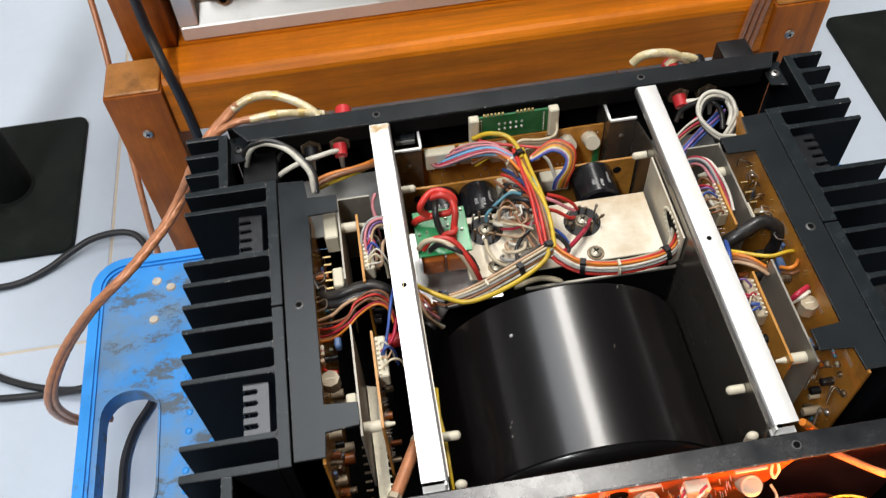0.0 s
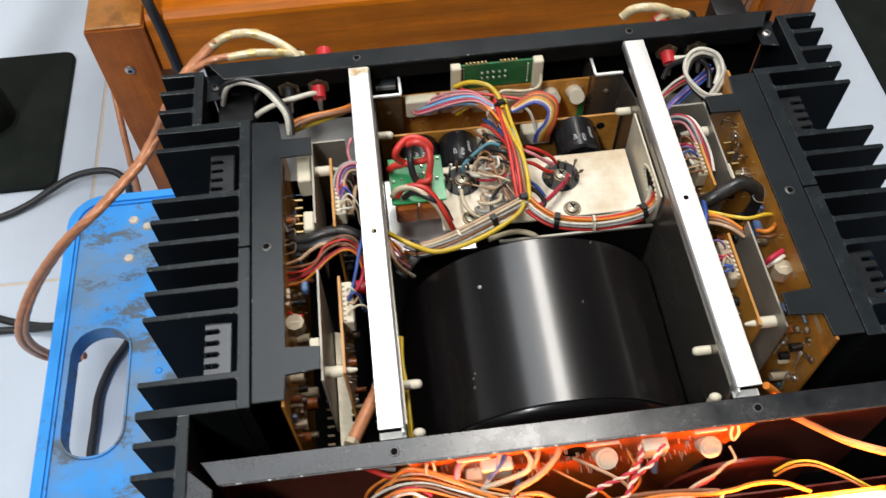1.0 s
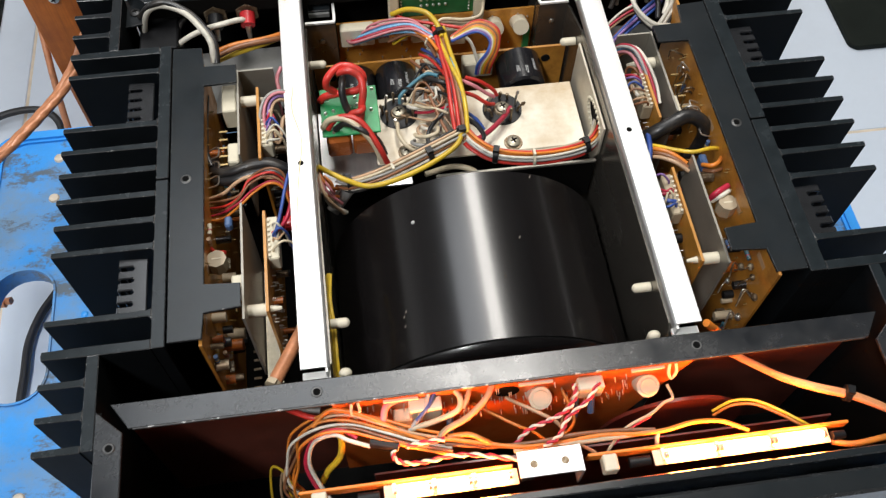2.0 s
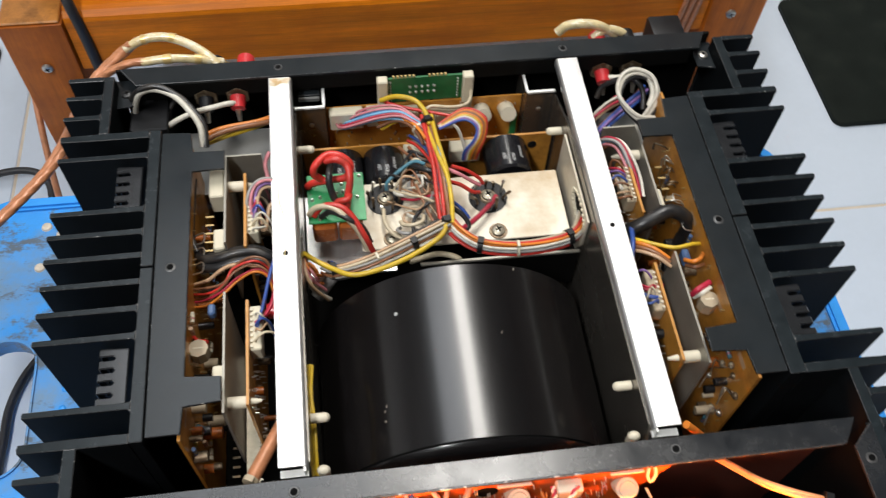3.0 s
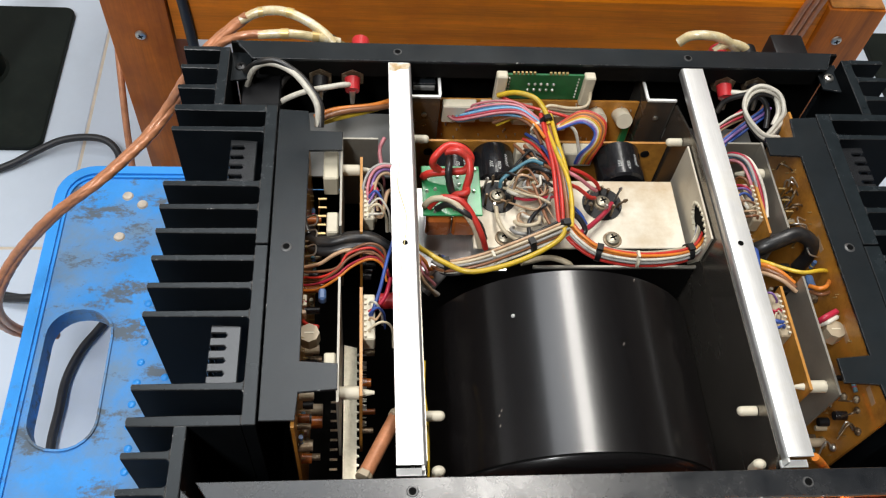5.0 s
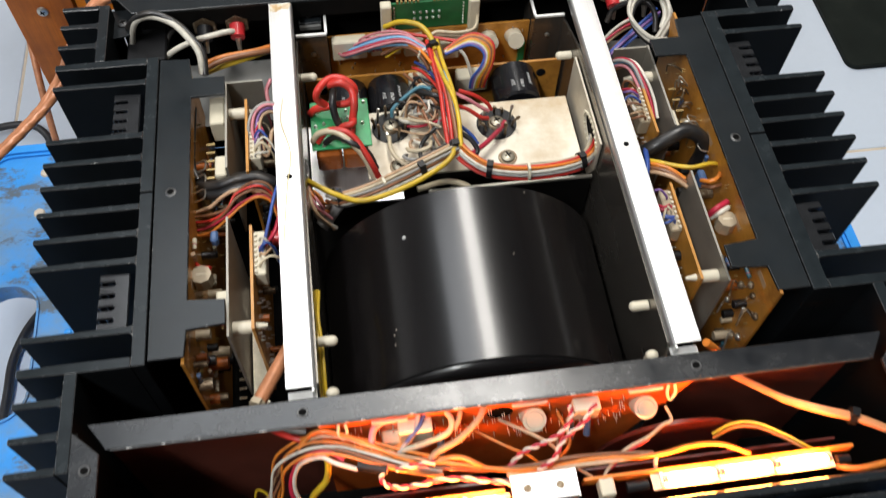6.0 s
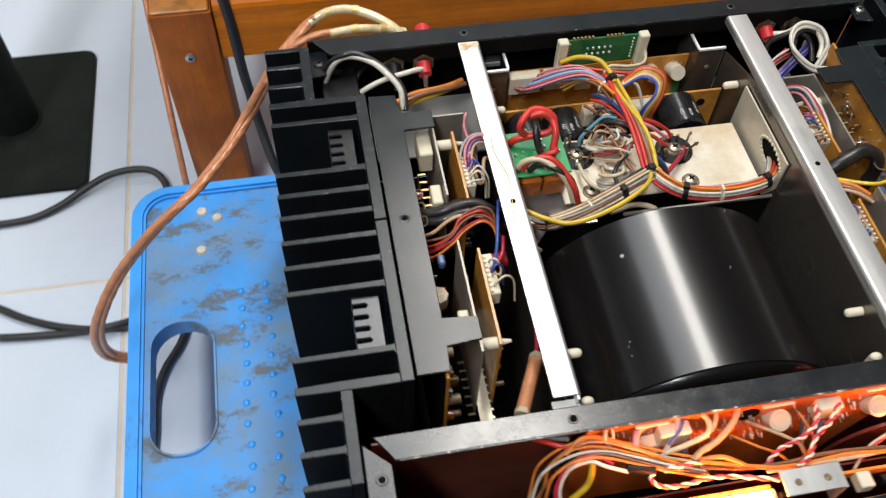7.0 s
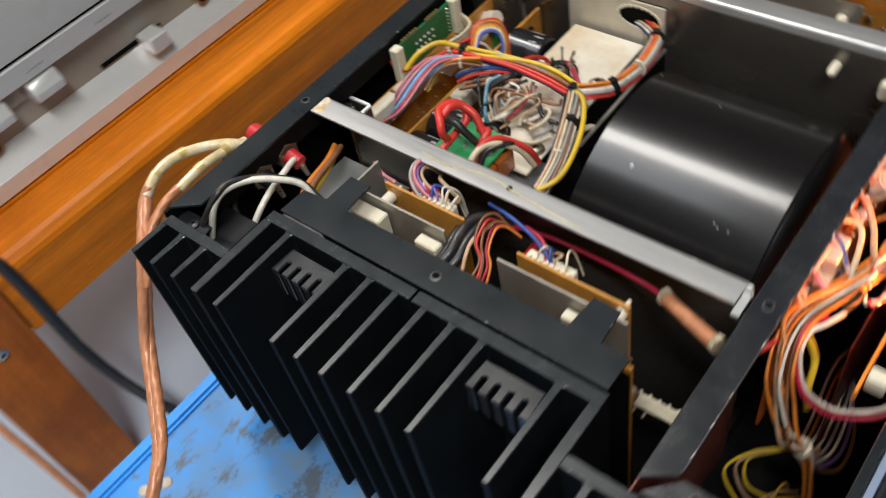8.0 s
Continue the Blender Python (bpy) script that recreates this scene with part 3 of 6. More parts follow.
box(back, -0.196, 0.196, 0.1505, 0.1525, 0.1626, 0.3125)
part("rear_panel", back, SHADE_BLACK, amp)
front = bmesh.new()
box(front, -0.224, 0.224, -0.212, -0.200, 0.150, 0.306, bevel=0.0015)
part("front_panel", front, BLACK_STEEL, amp)
part("sub_panel", boxed(-0.181, 0.181, -0.1955, -0.1915, 0.1626, 0.309, bevel=0.0006), BLACK_STEEL, amp)

# rails across the top, mitred at the ends, with a folded lip
for name, y0, y1, out in (("rear_rail", 0.1355, 0.1505, 1), ("front_rail", -0.1400, -0.1270, -1)):
    bm = bmesh.new()
    yin, yout = (y0, y1) if out > 0 else (y1, y0)
    if out > 0:
        prism(bm, [(-0.182, yin), (0.184, yin), (0.191, yout), (-0.193, yout)], ZT - 0.0018, ZT, 0.0004)
    else:
        prism(bm, [(-0.189, yin), (-0.180, yout), (0.180, yout), (0.189, yin)], ZT - 0.0018, ZT, 0.0004)
    rail = part(name, bm, RAIL_STEEL if out < 0 else BLACK_STEEL, amp, "black painted cross rail")
    part("folded_lip", boxed(-0.179, 0.179, min(yin, yin + 0.0015 * out), max(yin, yin + 0.0015 * out), ZT - 0.014, ZT - 0.0019), SHADE_BLACK, rail)
    if out < 0:
        part("chipped_edge", boxed(-0.178, 0.178, yout - 0.0005, yout + 0.0003, ZT - 0.0016, ZT - 0.0002), CHIPPED, rail, "edge with chipped paint")
    for x in ((-0.0925, 0.0935) if out < 0 else (-0.0935, 0.0925)):
        ring = part("screw_boss", rodded((x, (y0 + y1) / 2, ZT - 0.0003), (x, (y0 + y1) / 2, ZT + 0.0004), 0.0030, 0.0024, 18), RUBBED_BOSS, rail)
        part("screw_hole", rodded((x, (y0 + y1) / 2, ZT + 0.0004), (x, (y0 + y1) / 2, ZT + 0.0006), 0.0018, None, 14), DARK_GAP, ring)

# side frames in front of the heatsinks
for s in (-1, 1):
    bm = bmesh.new()
    outline = [(s * 0.1945, -0.131), (s * 0.1945, -0.199), (s * 0.1820, -0.199), (s * 0.1820, -0.1425)]
    prism(bm, outline if s < 0 else outline[::-1], 0.3155, 0.3175, 0.0004)
    fr = part("side_frame", bm, RAIL_STEEL, amp)
    part("frame_web", boxed(min(s * 0.1925, s * 0.1945), max(s * 0.1925, s * 0.1945), -0.199, -0.131, 0.1626, 0.3154), SHADE_BLACK, fr)
    boss = part("screw_boss", rodded((s * 0.1875, -0.1495, 0.3174), (s * 0.1875, -0.1495, 0.3180), 0.0030, 0.0024, 18), RUBBED_BOSS, fr)
    part("screw_hole", rodded((s * 0.1875, -0.1495, 0.3180), (s * 0.1875, -0.1495, 0.3182), 0.0017, None, 14), DARK_GAP, boss)
    bm = bmesh.new()
    prism(bm, [(s * 0.184, 0.1505), (s * 0.198, 0.1505), (s * 0.198, 0.126), (s * 0.184, 0.129)][::(1 if s < 0 else -1)], 0.3030, 0.3045, 0.0003)
    cb = part("corner_bracket", bm, BLACK_STEEL, amp)
    screw((s * 0.190, 0.138, 0.3045), (0, 0, 1), 0.0034, cb, STEEL if s > 0 else DARK_SCREW)

# heatsinks: a stepped spine with vertical fins, two on each side, butted in the middle
FIN_Y = {1: (0.0085, 0.0242, 0.0398, 0.0790, 0.0950, 0.1113, 0.1278, 0.1430), -1: (-0.0085, -0.0250, -0.0415, -0.0808, -0.0980, -0.1142, -0.1308, -0.1470)}
for s in (-1, 1):
    for e in (1, -1):
        ys = FIN_Y[e]
        step = ys[4]
        spine = bmesh.new()
        ends = (0.0006 * e, step + 0.0025 * e)
        wide = 0.1712 if s < 0 else 0.1735
        box(spine, min(s * 0.1645, s * wide), max(s * 0.1645, s * wide), min(ends), max(ends), 0.1660, ZT, bevel=0.0004)
        ends = (step + 0.0026 * e, ys[7] + 0.0014 * e)
        box(spine, min(s * 0.1955, s * 0.2015), max(s * 0.1955, s * 0.2015), min(ends), max(ends), 0.1660, ZT, bevel=0.0004)
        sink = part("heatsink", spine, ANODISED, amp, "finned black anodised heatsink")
        for k, y in enumerate(ys):
            thick = 0.0019 if k not in (4,) else 0.0027
            inner = wide + 0.0001 if k <= 4 else 0.2016
            bm = bmesh.new()
            rootw, tip = thick * 1.0, thick * 0.82
            flare = 0.0013 if k in (1, 2, 3, 5, 6) else 0.0
            outline = [(s * inner, y - rootw - flare), (s * inner, y + rootw + flare), (s * (inner + 0.0005), y + rootw + 0.4 * flare), (s * (inner + 0.0016), y + rootw), (s * 0.2232, y + tip), (s * 0.2236, y), (s * 0.2232, y - tip), (s * (inner + 0.0016), y - rootw), (s * (inner + 0.0005), y - rootw - 0.4 * flare)]
            if k == 4:
                outline = [(s * inner, y - rootw), (s * inner, y + rootw), (s * 0.2014, y + rootw), (s * 0.2232, y + tip), (s * 0.2236, y), (s * 0.2232, y - tip), (s * 0.2014, y - rootw)]
            prism(bm, outline if s < 0 else outline[::-1], 0.1660, ZT, 0.0004)
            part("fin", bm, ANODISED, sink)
        # transistor clip: a slotted plate folded over, hung in the wide gap
        a, b = sorted((ys[2] + 0.0022 * e, ys[3] - 0.0022 * e))
        n = 5
        w = (b - a) / n
        comb = [(0.1754, a + 0.0018), (0.1754, b - 0.0018), (0.1905, b - 0.0010)]
        for i in range(n - 1, 0, -1):
            q = a + i * w
            comb += [(0.1905, q + 0.0012), (0.1830, q + 0.0012), (0.1822, q), (0.1830, q - 0.0012), (0.1905, q - 0.0012)]
        comb.append((0.1905, a + 0.0010))
        comb = [(s * x, y) for x, y in comb]
        part("transistor_clip", prism(bmesh.new(), comb if s < 0 else comb[::-1], 0.3078, 0.3092, 0.0005), CLIP_STEEL, sink, "slotted black steel clip")
        for i in range(n):
            y0, y1 = a + i * w + 0.0012, a + (i + 1) * w - 0.0012
            part("clip_finger", boxed(min(s * 0.1906, s * 0.1894), max(s * 0.1906, s * 0.1894), y0, y1, 0.2900, 0.3077, bevel=0.0003), CLIP_STEEL, amp)
    # flange plate that ties the two sinks together
    edge = [(0.1632, 0.0935), (0.1632, -0.0990), (0.1465, -0.0990), (0.1455, -0.0850), (0.1270, -0.0835), (0.1270, -0.0700), (0.1453, -0.0685), (0.1453, 0.0630), (0.1265, 0.0635), (0.1265, 0.0770), (0.1450, 0.0775), (0.1465, 0.0925)]
    outline = [(s * x, y) for x, y in edge]
    bm = prism(bmesh.new(), outline if s > 0 else outline[::-1], ZT - 0.0006, ZT + 0.0010, 0.0003)
    fl = part("flange_plate", bm, BLACK_STEEL, amp, "black tabbed flange plate")
    ring = part("screw_boss", rodded((s * 0.1548, -0.0025, ZT + 0.001), (s * 0.1548, -0.0025, ZT + 0.0014), 0.0030, 0.0024, 18), RUBBED_BOSS, fl)
    part("screw_hole", rodded((s * 0.1548, -0.0025, ZT + 0.0014), (s * 0.1548, -0.0025, ZT + 0.0016), 0.0018, None, 14), DARK_GAP, ring)

# two channel bars along the top
for s in (-1, 1):
    cx = 0.0925 * s
    bm = bmesh.new()
    profile = [(cx + s * 0.0070, ZT + 0.0002), (cx + s * 0.0070, ZT + 0.0014)]
    profile += [(cx - s * (0.0050 + 0.0020 * math.sin(a)), ZT - 0.0006 + 0.0020 * math.cos(a)) for a in (i * math.pi / 12 for i in range(7))]
    profile += [(cx - s * 0.0070, ZT - 0.0040), (cx - s * 0.0061, ZT - 0.0040), (cx - s * 0.0061, ZT + 0.0002)]
    upright(bm, profile if s > 0 else profile[::-1], "y", -0.1215, 0.1325)
    bar = part("channel_bar", bm, ZINC, amp, "bright zinc-plated channel bar")
    if s < 0:
        part("rust_stain", prism(bmesh.new(), [(cx - 0.0062, 0.1318), (cx - 0.0065, 0.1262), (cx - 0.0030, 0.1250), (cx + 0.0005, 0.1275), (cx + 0.0045, 0.1268), (cx + 0.0064, 0.1302), (cx + 0.0060, 0.1318)], ZT + 0.00135, ZT + 0.00150), RUST, bar, "rusty stain")
        part("glue_thread", tube_mesh(bmesh.new(), smooth_path([(-0.0940, 0.055, ZT + 0.0016), (-0.0955, 0.038, ZT + 0.0017), (-0.0912, 0.016, ZT + 0.0016), (-0.0935, -0.004, ZT + 0.0017), (-0.0950, -0.018, ZT + 0.0016), (-0.0972, -0.044, ZT + 0.0016)], 5), 0.00024, 6), OLD_GLUE, bar, "yellowed thread of old glue", 60)
    w0, w1 = sorted((cx - s * 0.0049, cx - s * 0.0060))
    # Fold and tab whiter than the bar: caught light put into the colour
    part("end_fold", boxed(w0, w1, -0.1238, -0.1190, ZT - 0.0062, ZT + 0.0001), BRIGHT_EDGE, bar)
    part("end_tab", boxed(cx - 0.0068, cx + 0.0068, -0.1242, -0.1205, ZT - 0.0075, ZT - 0.0063), BRIGHT_EDGE, bar)
    part("screw_hole", rodded((cx, 0.0, ZT + 0.0014), (cx, 0.0, ZT + 0.0016), 0.0016, None, 14), DARK_GAP, bar)

# inner walls under the bars
for s in (-1, 1):
    bm = bmesh.new()
    upright(bm, [(-0.1255, 0.1626), (0.1180, 0.1626), (0.1180, 0.2980), (0.0760, ZT - 0.0042), (-0.1180, ZT - 0.0042), (-0.1255, 0.3015)], "x", s * 0.0847, s * 0.0860)
    part("inner_wall", bm, WALL_STEEL, amp, "dark grey steel dividing wall")
    bm = bmesh.new()
    box(bm, min(s * 0.0855, s * 0.0665), max(s * 0.0855, s * 0.0665), 0.1205, 0.1215, 0.235, 0.2985)
    box(bm, min(s * 0.0665, s * 0.0675), max(s * 0.0665, s * 0.0675), 0.1216, 0.1480, 0.235, 0.2985)
    fb = part("folded_bracket", bm, WALL_STEEL, amp)
    bm = bmesh.new()
    box(bm, min(s * 0.0855, s * 0.0665), max(s * 0.0855, s * 0.0665), 0.1199, 0.1216, 0.2986, 0.3000)
    box(bm, min(s * 0.0659, s * 0.0676), max(s * 0.0659, s * 0.0676), 0.1217, 0.1480, 0.2986, 0.3000)
    part("bare_edge", bm, BRIGHT_EDGE, fb)
    screw((s * 0.076, 0.1204, 0.283), (0, -1, 0), 0.0018, fb, STEEL, cross=False)
tab = part("rear_tab", boxed(-0.0835, -0.0690, 0.1335, 0.1475, 0.2935, 0.2975, bevel=0.0005), BLACK_STEEL, amp, "black folded tab with a screw")
# Pale lip: the lit underside of the tab, put into the colour
part("lit_tab_lip", boxed(-0.0830, -0.0695, 0.1316, 0.1334, 0.2930, 0.2965, bevel=0.0004), GREY_PAINT, tab)
screw((-0.0765, 0.1395, 0.2976), (0, 0, 1), 0.0019, tab, DARK_SCREW)

# transformer can, lying, with its end caps
drum_r, drum_z, drum_x = 0.0832, 0.2236, 0.0005


def arch(y0, y1, r, thick=0.0):
    """An arched cover closed at both ends, straight-sided below its axis."""
    outline = [(drum_x + r * math.cos(math.pi * k / 72), drum_z + r * math.sin(math.pi * k / 72)) for k in range(73)]
    outline = [(drum_x + r, 0.1805)] + outline + [(drum_x - r, 0.1805)]
    return upright(bmesh.new(), outline, "y", y0, y1)


can = part("transformer_can", arch(-0.0115, -0.1138, drum_r), DRUM_BLACK, amp, "large glossy black arched transformer can")
shoulder = bmesh.new()
loops = []
for y, r in ((-0.1150, drum_r), (-0.1172, drum_r - 0.0010), (-0.1192, drum_r - 0.0032), (-0.1210, drum_r - 0.0066), (-0.1224, drum_r - 0.0115), (-0.1234, drum_r - 0.0180)):
    ends = [(drum_x + r, 0.1805)] + [(drum_x + r * math.cos(math.pi * k / 48), drum_z + r * math.sin(math.pi * k / 48)) for k in range(49)] + [(drum_x - r, 0.1805)]
    loops.append([shoulder.verts.new((x, y, z)) for x, z in ends])
for a, b in zip(loops, loops[1:]):
    for k in range(len(a) - 1):
        shoulder.faces.new((a[k], a[k + 1], b[k + 1], b[k]))
shoulder.faces.new(loops[0])
shoulder.faces.new(loops[-1][::-1])
part("end_cap", shoulder, DRUM_BLACK, can, "rounded shoulder of the can")
part("cap_joint", arch(-0.1138, -0.1149, drum_r - 0.0006), DARK_GAP, can)
part("seat_plate", boxed(-0.083, 0.083, -0.1245, 0.0120, 0.1626, 0.180), DRUM_BLACK, can)
part("scratch", rodded((-0.0350, -0.0350, 0.2985), (-0.0350, -0.0350, 0.29985), 0.0013, 0.0006, 8), PRINT, can)

for dy, ang in ((-0.086, -33), (-0.0885, -34), (-0.094, -34), (-0.055, 14), (-0.0135, 24)):
    a = radians(ang)
    q = Vector((drum_x + drum_r * math.sin(a), dy, drum_z + drum_r * math.cos(a)))
    part("scratch", rodded(q - Vector((0.0004, 0.0009, 0)), q + Vector((0.0004, 0.0009, 0)), 0.00022, 0.0001, 5), RIVET, can)

# pale cover plate with two reservoir capacitors let into it
plate = boxed(-0.0500, 0.0795, 0.0230, 0.0735, 0.2745, 0.2760, bevel=0.0004)
cover = part("cover_plate", plate, CREAM_PLATE, amp, "stained cream metal cover plate")
# Lit top edge in grey, shaded face in black, both put into colour
part("front_ledge", boxed(-0.0160, 0.0825, 0.0090, 0.0110, 0.2745, 0.2765, bevel=0.0004), GREY_STEEL, amp, "grey steel edge behind the transformer can")
part("shaded_ledge_face", boxed(-0.0150, 0.0820, 0.0095, 0.0105, 0.2400, 0.2744), SHADE_BLACK, amp)
part("lower_plate", boxed(-0.0838, -0.0300, 0.0130, 0.0735, 0.2655, 0.2670), ZINC, amp)
for cx, cy, r in ((-0.0330, 0.0600, 0.0118), (0.0320, 0.0555, 0.0124)):
    cap = part("reservoir_capacitor", rodded((cx, cy, 0.2761), (cx, cy, 0.2766), r, None, 32), DARK_PLASTIC, amp, "black end of a reservoir capacitor")
    part("rubber_ring", rodded((cx, cy, 0.2766), (cx, cy, 0.2780), r * 0.46, r * 0.40, 24), TARNISHED, cap)
    screw((cx, cy, 0.2780), (0, 0, 1), 0.0042, cap, OLD_STEEL)
    g = random.Random(int(900 + 1000 * cx))
    for k in range(9):
        a = 0.3 + k * 0.70 + g.uniform(-0.12, 0.12)
        out = Vector((math.cos(a), math.sin(a), 0))
        root = Vector((cx, cy, 0.2766)) + out * r * g.uniform(0.72, 0.88)
        high = g.uniform(0.0045, 0.0105)
        lean = out * g.uniform(-0.002, 0.0035)
        lug = bmesh.new()
        tube_mesh(lug, smooth_path([root, root + Vector((0, 0, high * 0.55)) + lean * 0.3, root + Vector((0, 0, high)) + lean], 3), 0.0008, 6)
        rod(lug, root + Vector((0, 0, high)) + lean, root + Vector((0, 0, high + 0.0018)) + lean * 1.5, 0.0013, 0.0007, 8)
        part("lug", lug, TARNISHED if k % 3 else SOLDER, cap)
for cx, cy in ((0.0345, 0.0290), (-0.0310, 0.0300)):
    part("washer", rodded((cx, cy, 0.2761), (cx, cy, 0.2766), 0.0058, 0.0056, 20), TARNISHED, cover)
    screw((cx, cy, 0.2766), (0, 0, 1), 0.0044, cover, OLD_STEEL)
# oval grommet in the right wall
bm = bmesh.new()
ring = []
for k in range(25):
    a = k * math.tau / 24
    ring.append(Vector((0.0832, 0.0290 + 0.0150 * math.cos(a), 0.2925 + 0.0080 * math.sin(a))))
tube_mesh(bm, ring, 0.0007, 6)
for k in range(24):
    a, c = ring[k], (ring[k] + ring[k + 1]) / 2
    box(bm, c.x - 0.0013, c.x + 0.0006, c.y - 0.0008, c.y + 0.0008, c.z - 0.0008, c.z + 0.0008)
part("grommet", bm, IVORY, amp, "pale toothed edging round an oval cable hole")
bm = bmesh.new()
hole = [(0.0290 + 0.0150 * math.cos(k * math.tau / 20), 0.2925 + 0.0080 * math.sin(k * math.tau / 20)) for k in range(20)]
ringed(bm, [(0.0190, 0.2640), (0.0800, 0.2640), (0.0800, 0.3030), (0.0115, 0.3035), (0.0115, 0.2800)], hole, 0.0, 0.0012)
bmesh.ops.transform(bm, matrix=Matrix(((0, 0, 1, 0.0828), (1, 0, 0, 0), (0, 1, 0, 0), (0, 0, 0, 1))), verts=bm.verts[:])
part("upright_plate", bm, BEIGE_PLATE, amp, "cream upright plate with a cable hole")
# Dark sheet for the shade seen through the cable hole
part("opening_shade_sheet", boxed(0.0841, 0.0844, 0.0125, 0.0455, 0.2830, 0.3005), DARK_GAP, amp)


def board_pins(name, rng, n, place, material, parent, size=(0.0007, 0.0022)):
    """Many soldered wire ends of a board, joined."""
    bm = bmesh.new()
    for _ in range(n):
        a, b = place(rng)
        rod(bm, a, b, size[0], size[0] * 0.5, 5)
    return tagged(part(name, bm, material, parent), kind="stuff")


# small green board with its relay
gb = part("green_board", boxed(-0.0805, -0.0460, 0.0325, 0.0685, 0.2945, 0.2960, bevel=0.0004), PCB_GREEN, amp, "small green circuit board with red wires")
part("relay", boxed(-0.0785, -0.0640, 0.0305, 0.0520, 0.2771, 0.2930, bevel=0.0015), RELAY, amp, "amber relay")
part("relay", boxed(-0.0630, -0.0485, 0.0305, 0.0520, 0.2771, 0.2930, bevel=0.0015), RELAY, amp, "amber relay")
rng = random.Random(11)
for _ in range(14):
    x, y = rng.uniform(-0.0785, -0.0480), rng.uniform(0.0345, 0.0665)
    part("solder_joint", rodded((x, y, 0.2960), (x, y, 0.2975), 0.0013, 0.0006, 10), SOLDER, gb)

# two upright amber boards at the back
b1 = part("amber_board", boxed(-0.0832, 0.0832, 0.1040, 0.1056, 0.2000, 0.2765), PCB_BROWN, amp, "upright amber circuit board")
for x in (-0.0730, 0.0705):
    part("mounting_hole", rodded((x, 0.1040, 0.2662), (x, 0.1032, 0.2662), 0.0030, None, 14), DARK_PLASTIC, b1)
for x, r in ((-0.0570, 0.0125), (-0.0310, 0.0132), (0.0515, 0.0150)):
    cyl = bmesh.new()
    rod(cyl, (x, 0.1038, 0.2637), (x, 0.0790, 0.2637), r, None, 36)
    rod(cyl, (x, 0.0790, 0.2637), (x, 0.0775, 0.2637), r, r - 0.0015, 36)
    ec = part("electrolytic_capacitor", cyl, CAP_SLEEVE, b1, "black electrolytic capacitor with white print")
    for k, (word, a) in enumerate((("4700", 78), ("25V", 100), ("JAPAN", 56))):
        a = radians(a)
        q = Vector((x + (r + 0.00012) * math.cos(a), 0.0815 + 0.002 * k, 0.2637 + (r + 0.00012) * math.sin(a)))
        turn = Matrix((Vector((0, 1, 0)), Vector((-math.sin(a), 0, math.cos(a))), Vector((math.cos(a), 0, math.sin(a))))).transposed().to_4x4()
        lettering(word, 0.0032, Matrix.Translation(q) @ turn, PRINT, ec)
b2 = part("amber_board", boxed(-0.0660, 0.0660, 0.1300, 0.1316, 0.2100, 0.2870), PCB_BROWN, amp, "upright amber circuit board")
for x0, x1, z0, z1 in ((-0.0640, -0.0420, 0.2730, 0.2885), (-0.0395, -0.0200, 0.2740, 0.2885), (-0.0175, -0.0050, 0.2710, 0.2860), (0.0060, 0.0190, 0.2660, 0.2810)):
    part("connector", boxed(x0, x1, 0.1225, 0.1299, z0, z1, bevel=0.0008), IVORY, b2, "ivory plug connector")
for x in (0.0385, 0.0555):
    part("trimmer", rodded((x, 0.1299, 0.2760), (x, 0.1190, 0.2810), 0.0058, 0.0054, 20), NYLON, b2, "cream trimmer knob")
part("ceramic_resistor", boxed(0.0600, 0.0640, 0.1270, 0.1299, 0.2480, 0.2700), PCB_GREEN, b2)
for x0, x1 in ((-0.0175, -0.0010), (0.0130, 0.0330)):
    part("connector", boxed(x0, x1, 0.0945, 0.1039, 0.2640, 0.2768, bevel=0.0008), IVORY, b1, "ivory plug connector")
board_pins("solder_pin_field", random.Random(5), 60, lambda g: ((lambda x, z: ((x, 0.1300, z), (x, 0.1283, z)))(g.uniform(-0.064, 0.064), g.uniform(0.245, 0.285))), SOLDER, b2)

# upright dark green board under the rear rail
gd = part("dark_green_board", boxed(-0.0245, 0.0245, 0.1310, 0.1325, 0.2880, 0.3095), PCB_DARK_GREEN, amp, "dark green connector board with two rows of solder joints")
for s in (-1, 1):
    part("connector", boxed(min(s * 0.0246, s * 0.0315), max(s * 0.0246, s * 0.0315), 0.1270, 0.1335, 0.2860, 0.3110, bevel=0.0008), IVORY, gd)
for i in range(5):
    for k in range(2):
        x, z = -0.0100 + 0.0040 * i, 0.2965 + 0.0050 * k
        part("solder_joint", rodded((x, 0.1310, z), (x, 0.1298, z), 0.0011, 0.0006, 8), SOLDER, gd)
for i in range(7):
    for x in (-0.0228, 0.0215):
        z = 0.2905 + 0.0027 * i
        part("solder_joint", rodded((x, 0.1310, z), (x, 0.1300, z), 0.0007, 0.0004, 8), SOLDER, gd)
teeth = bmesh.new()
for i in range(16):
    x = -0.0205 + 0.0026 * i
    if 5 < i < 9 or i > 13:
        continue
    box(teeth, x - 0.0007, x + 0.0007, 0.1311, 0.1324, 0.3095, 0.3112)
part("pin_row", teeth, BRASS, gd)

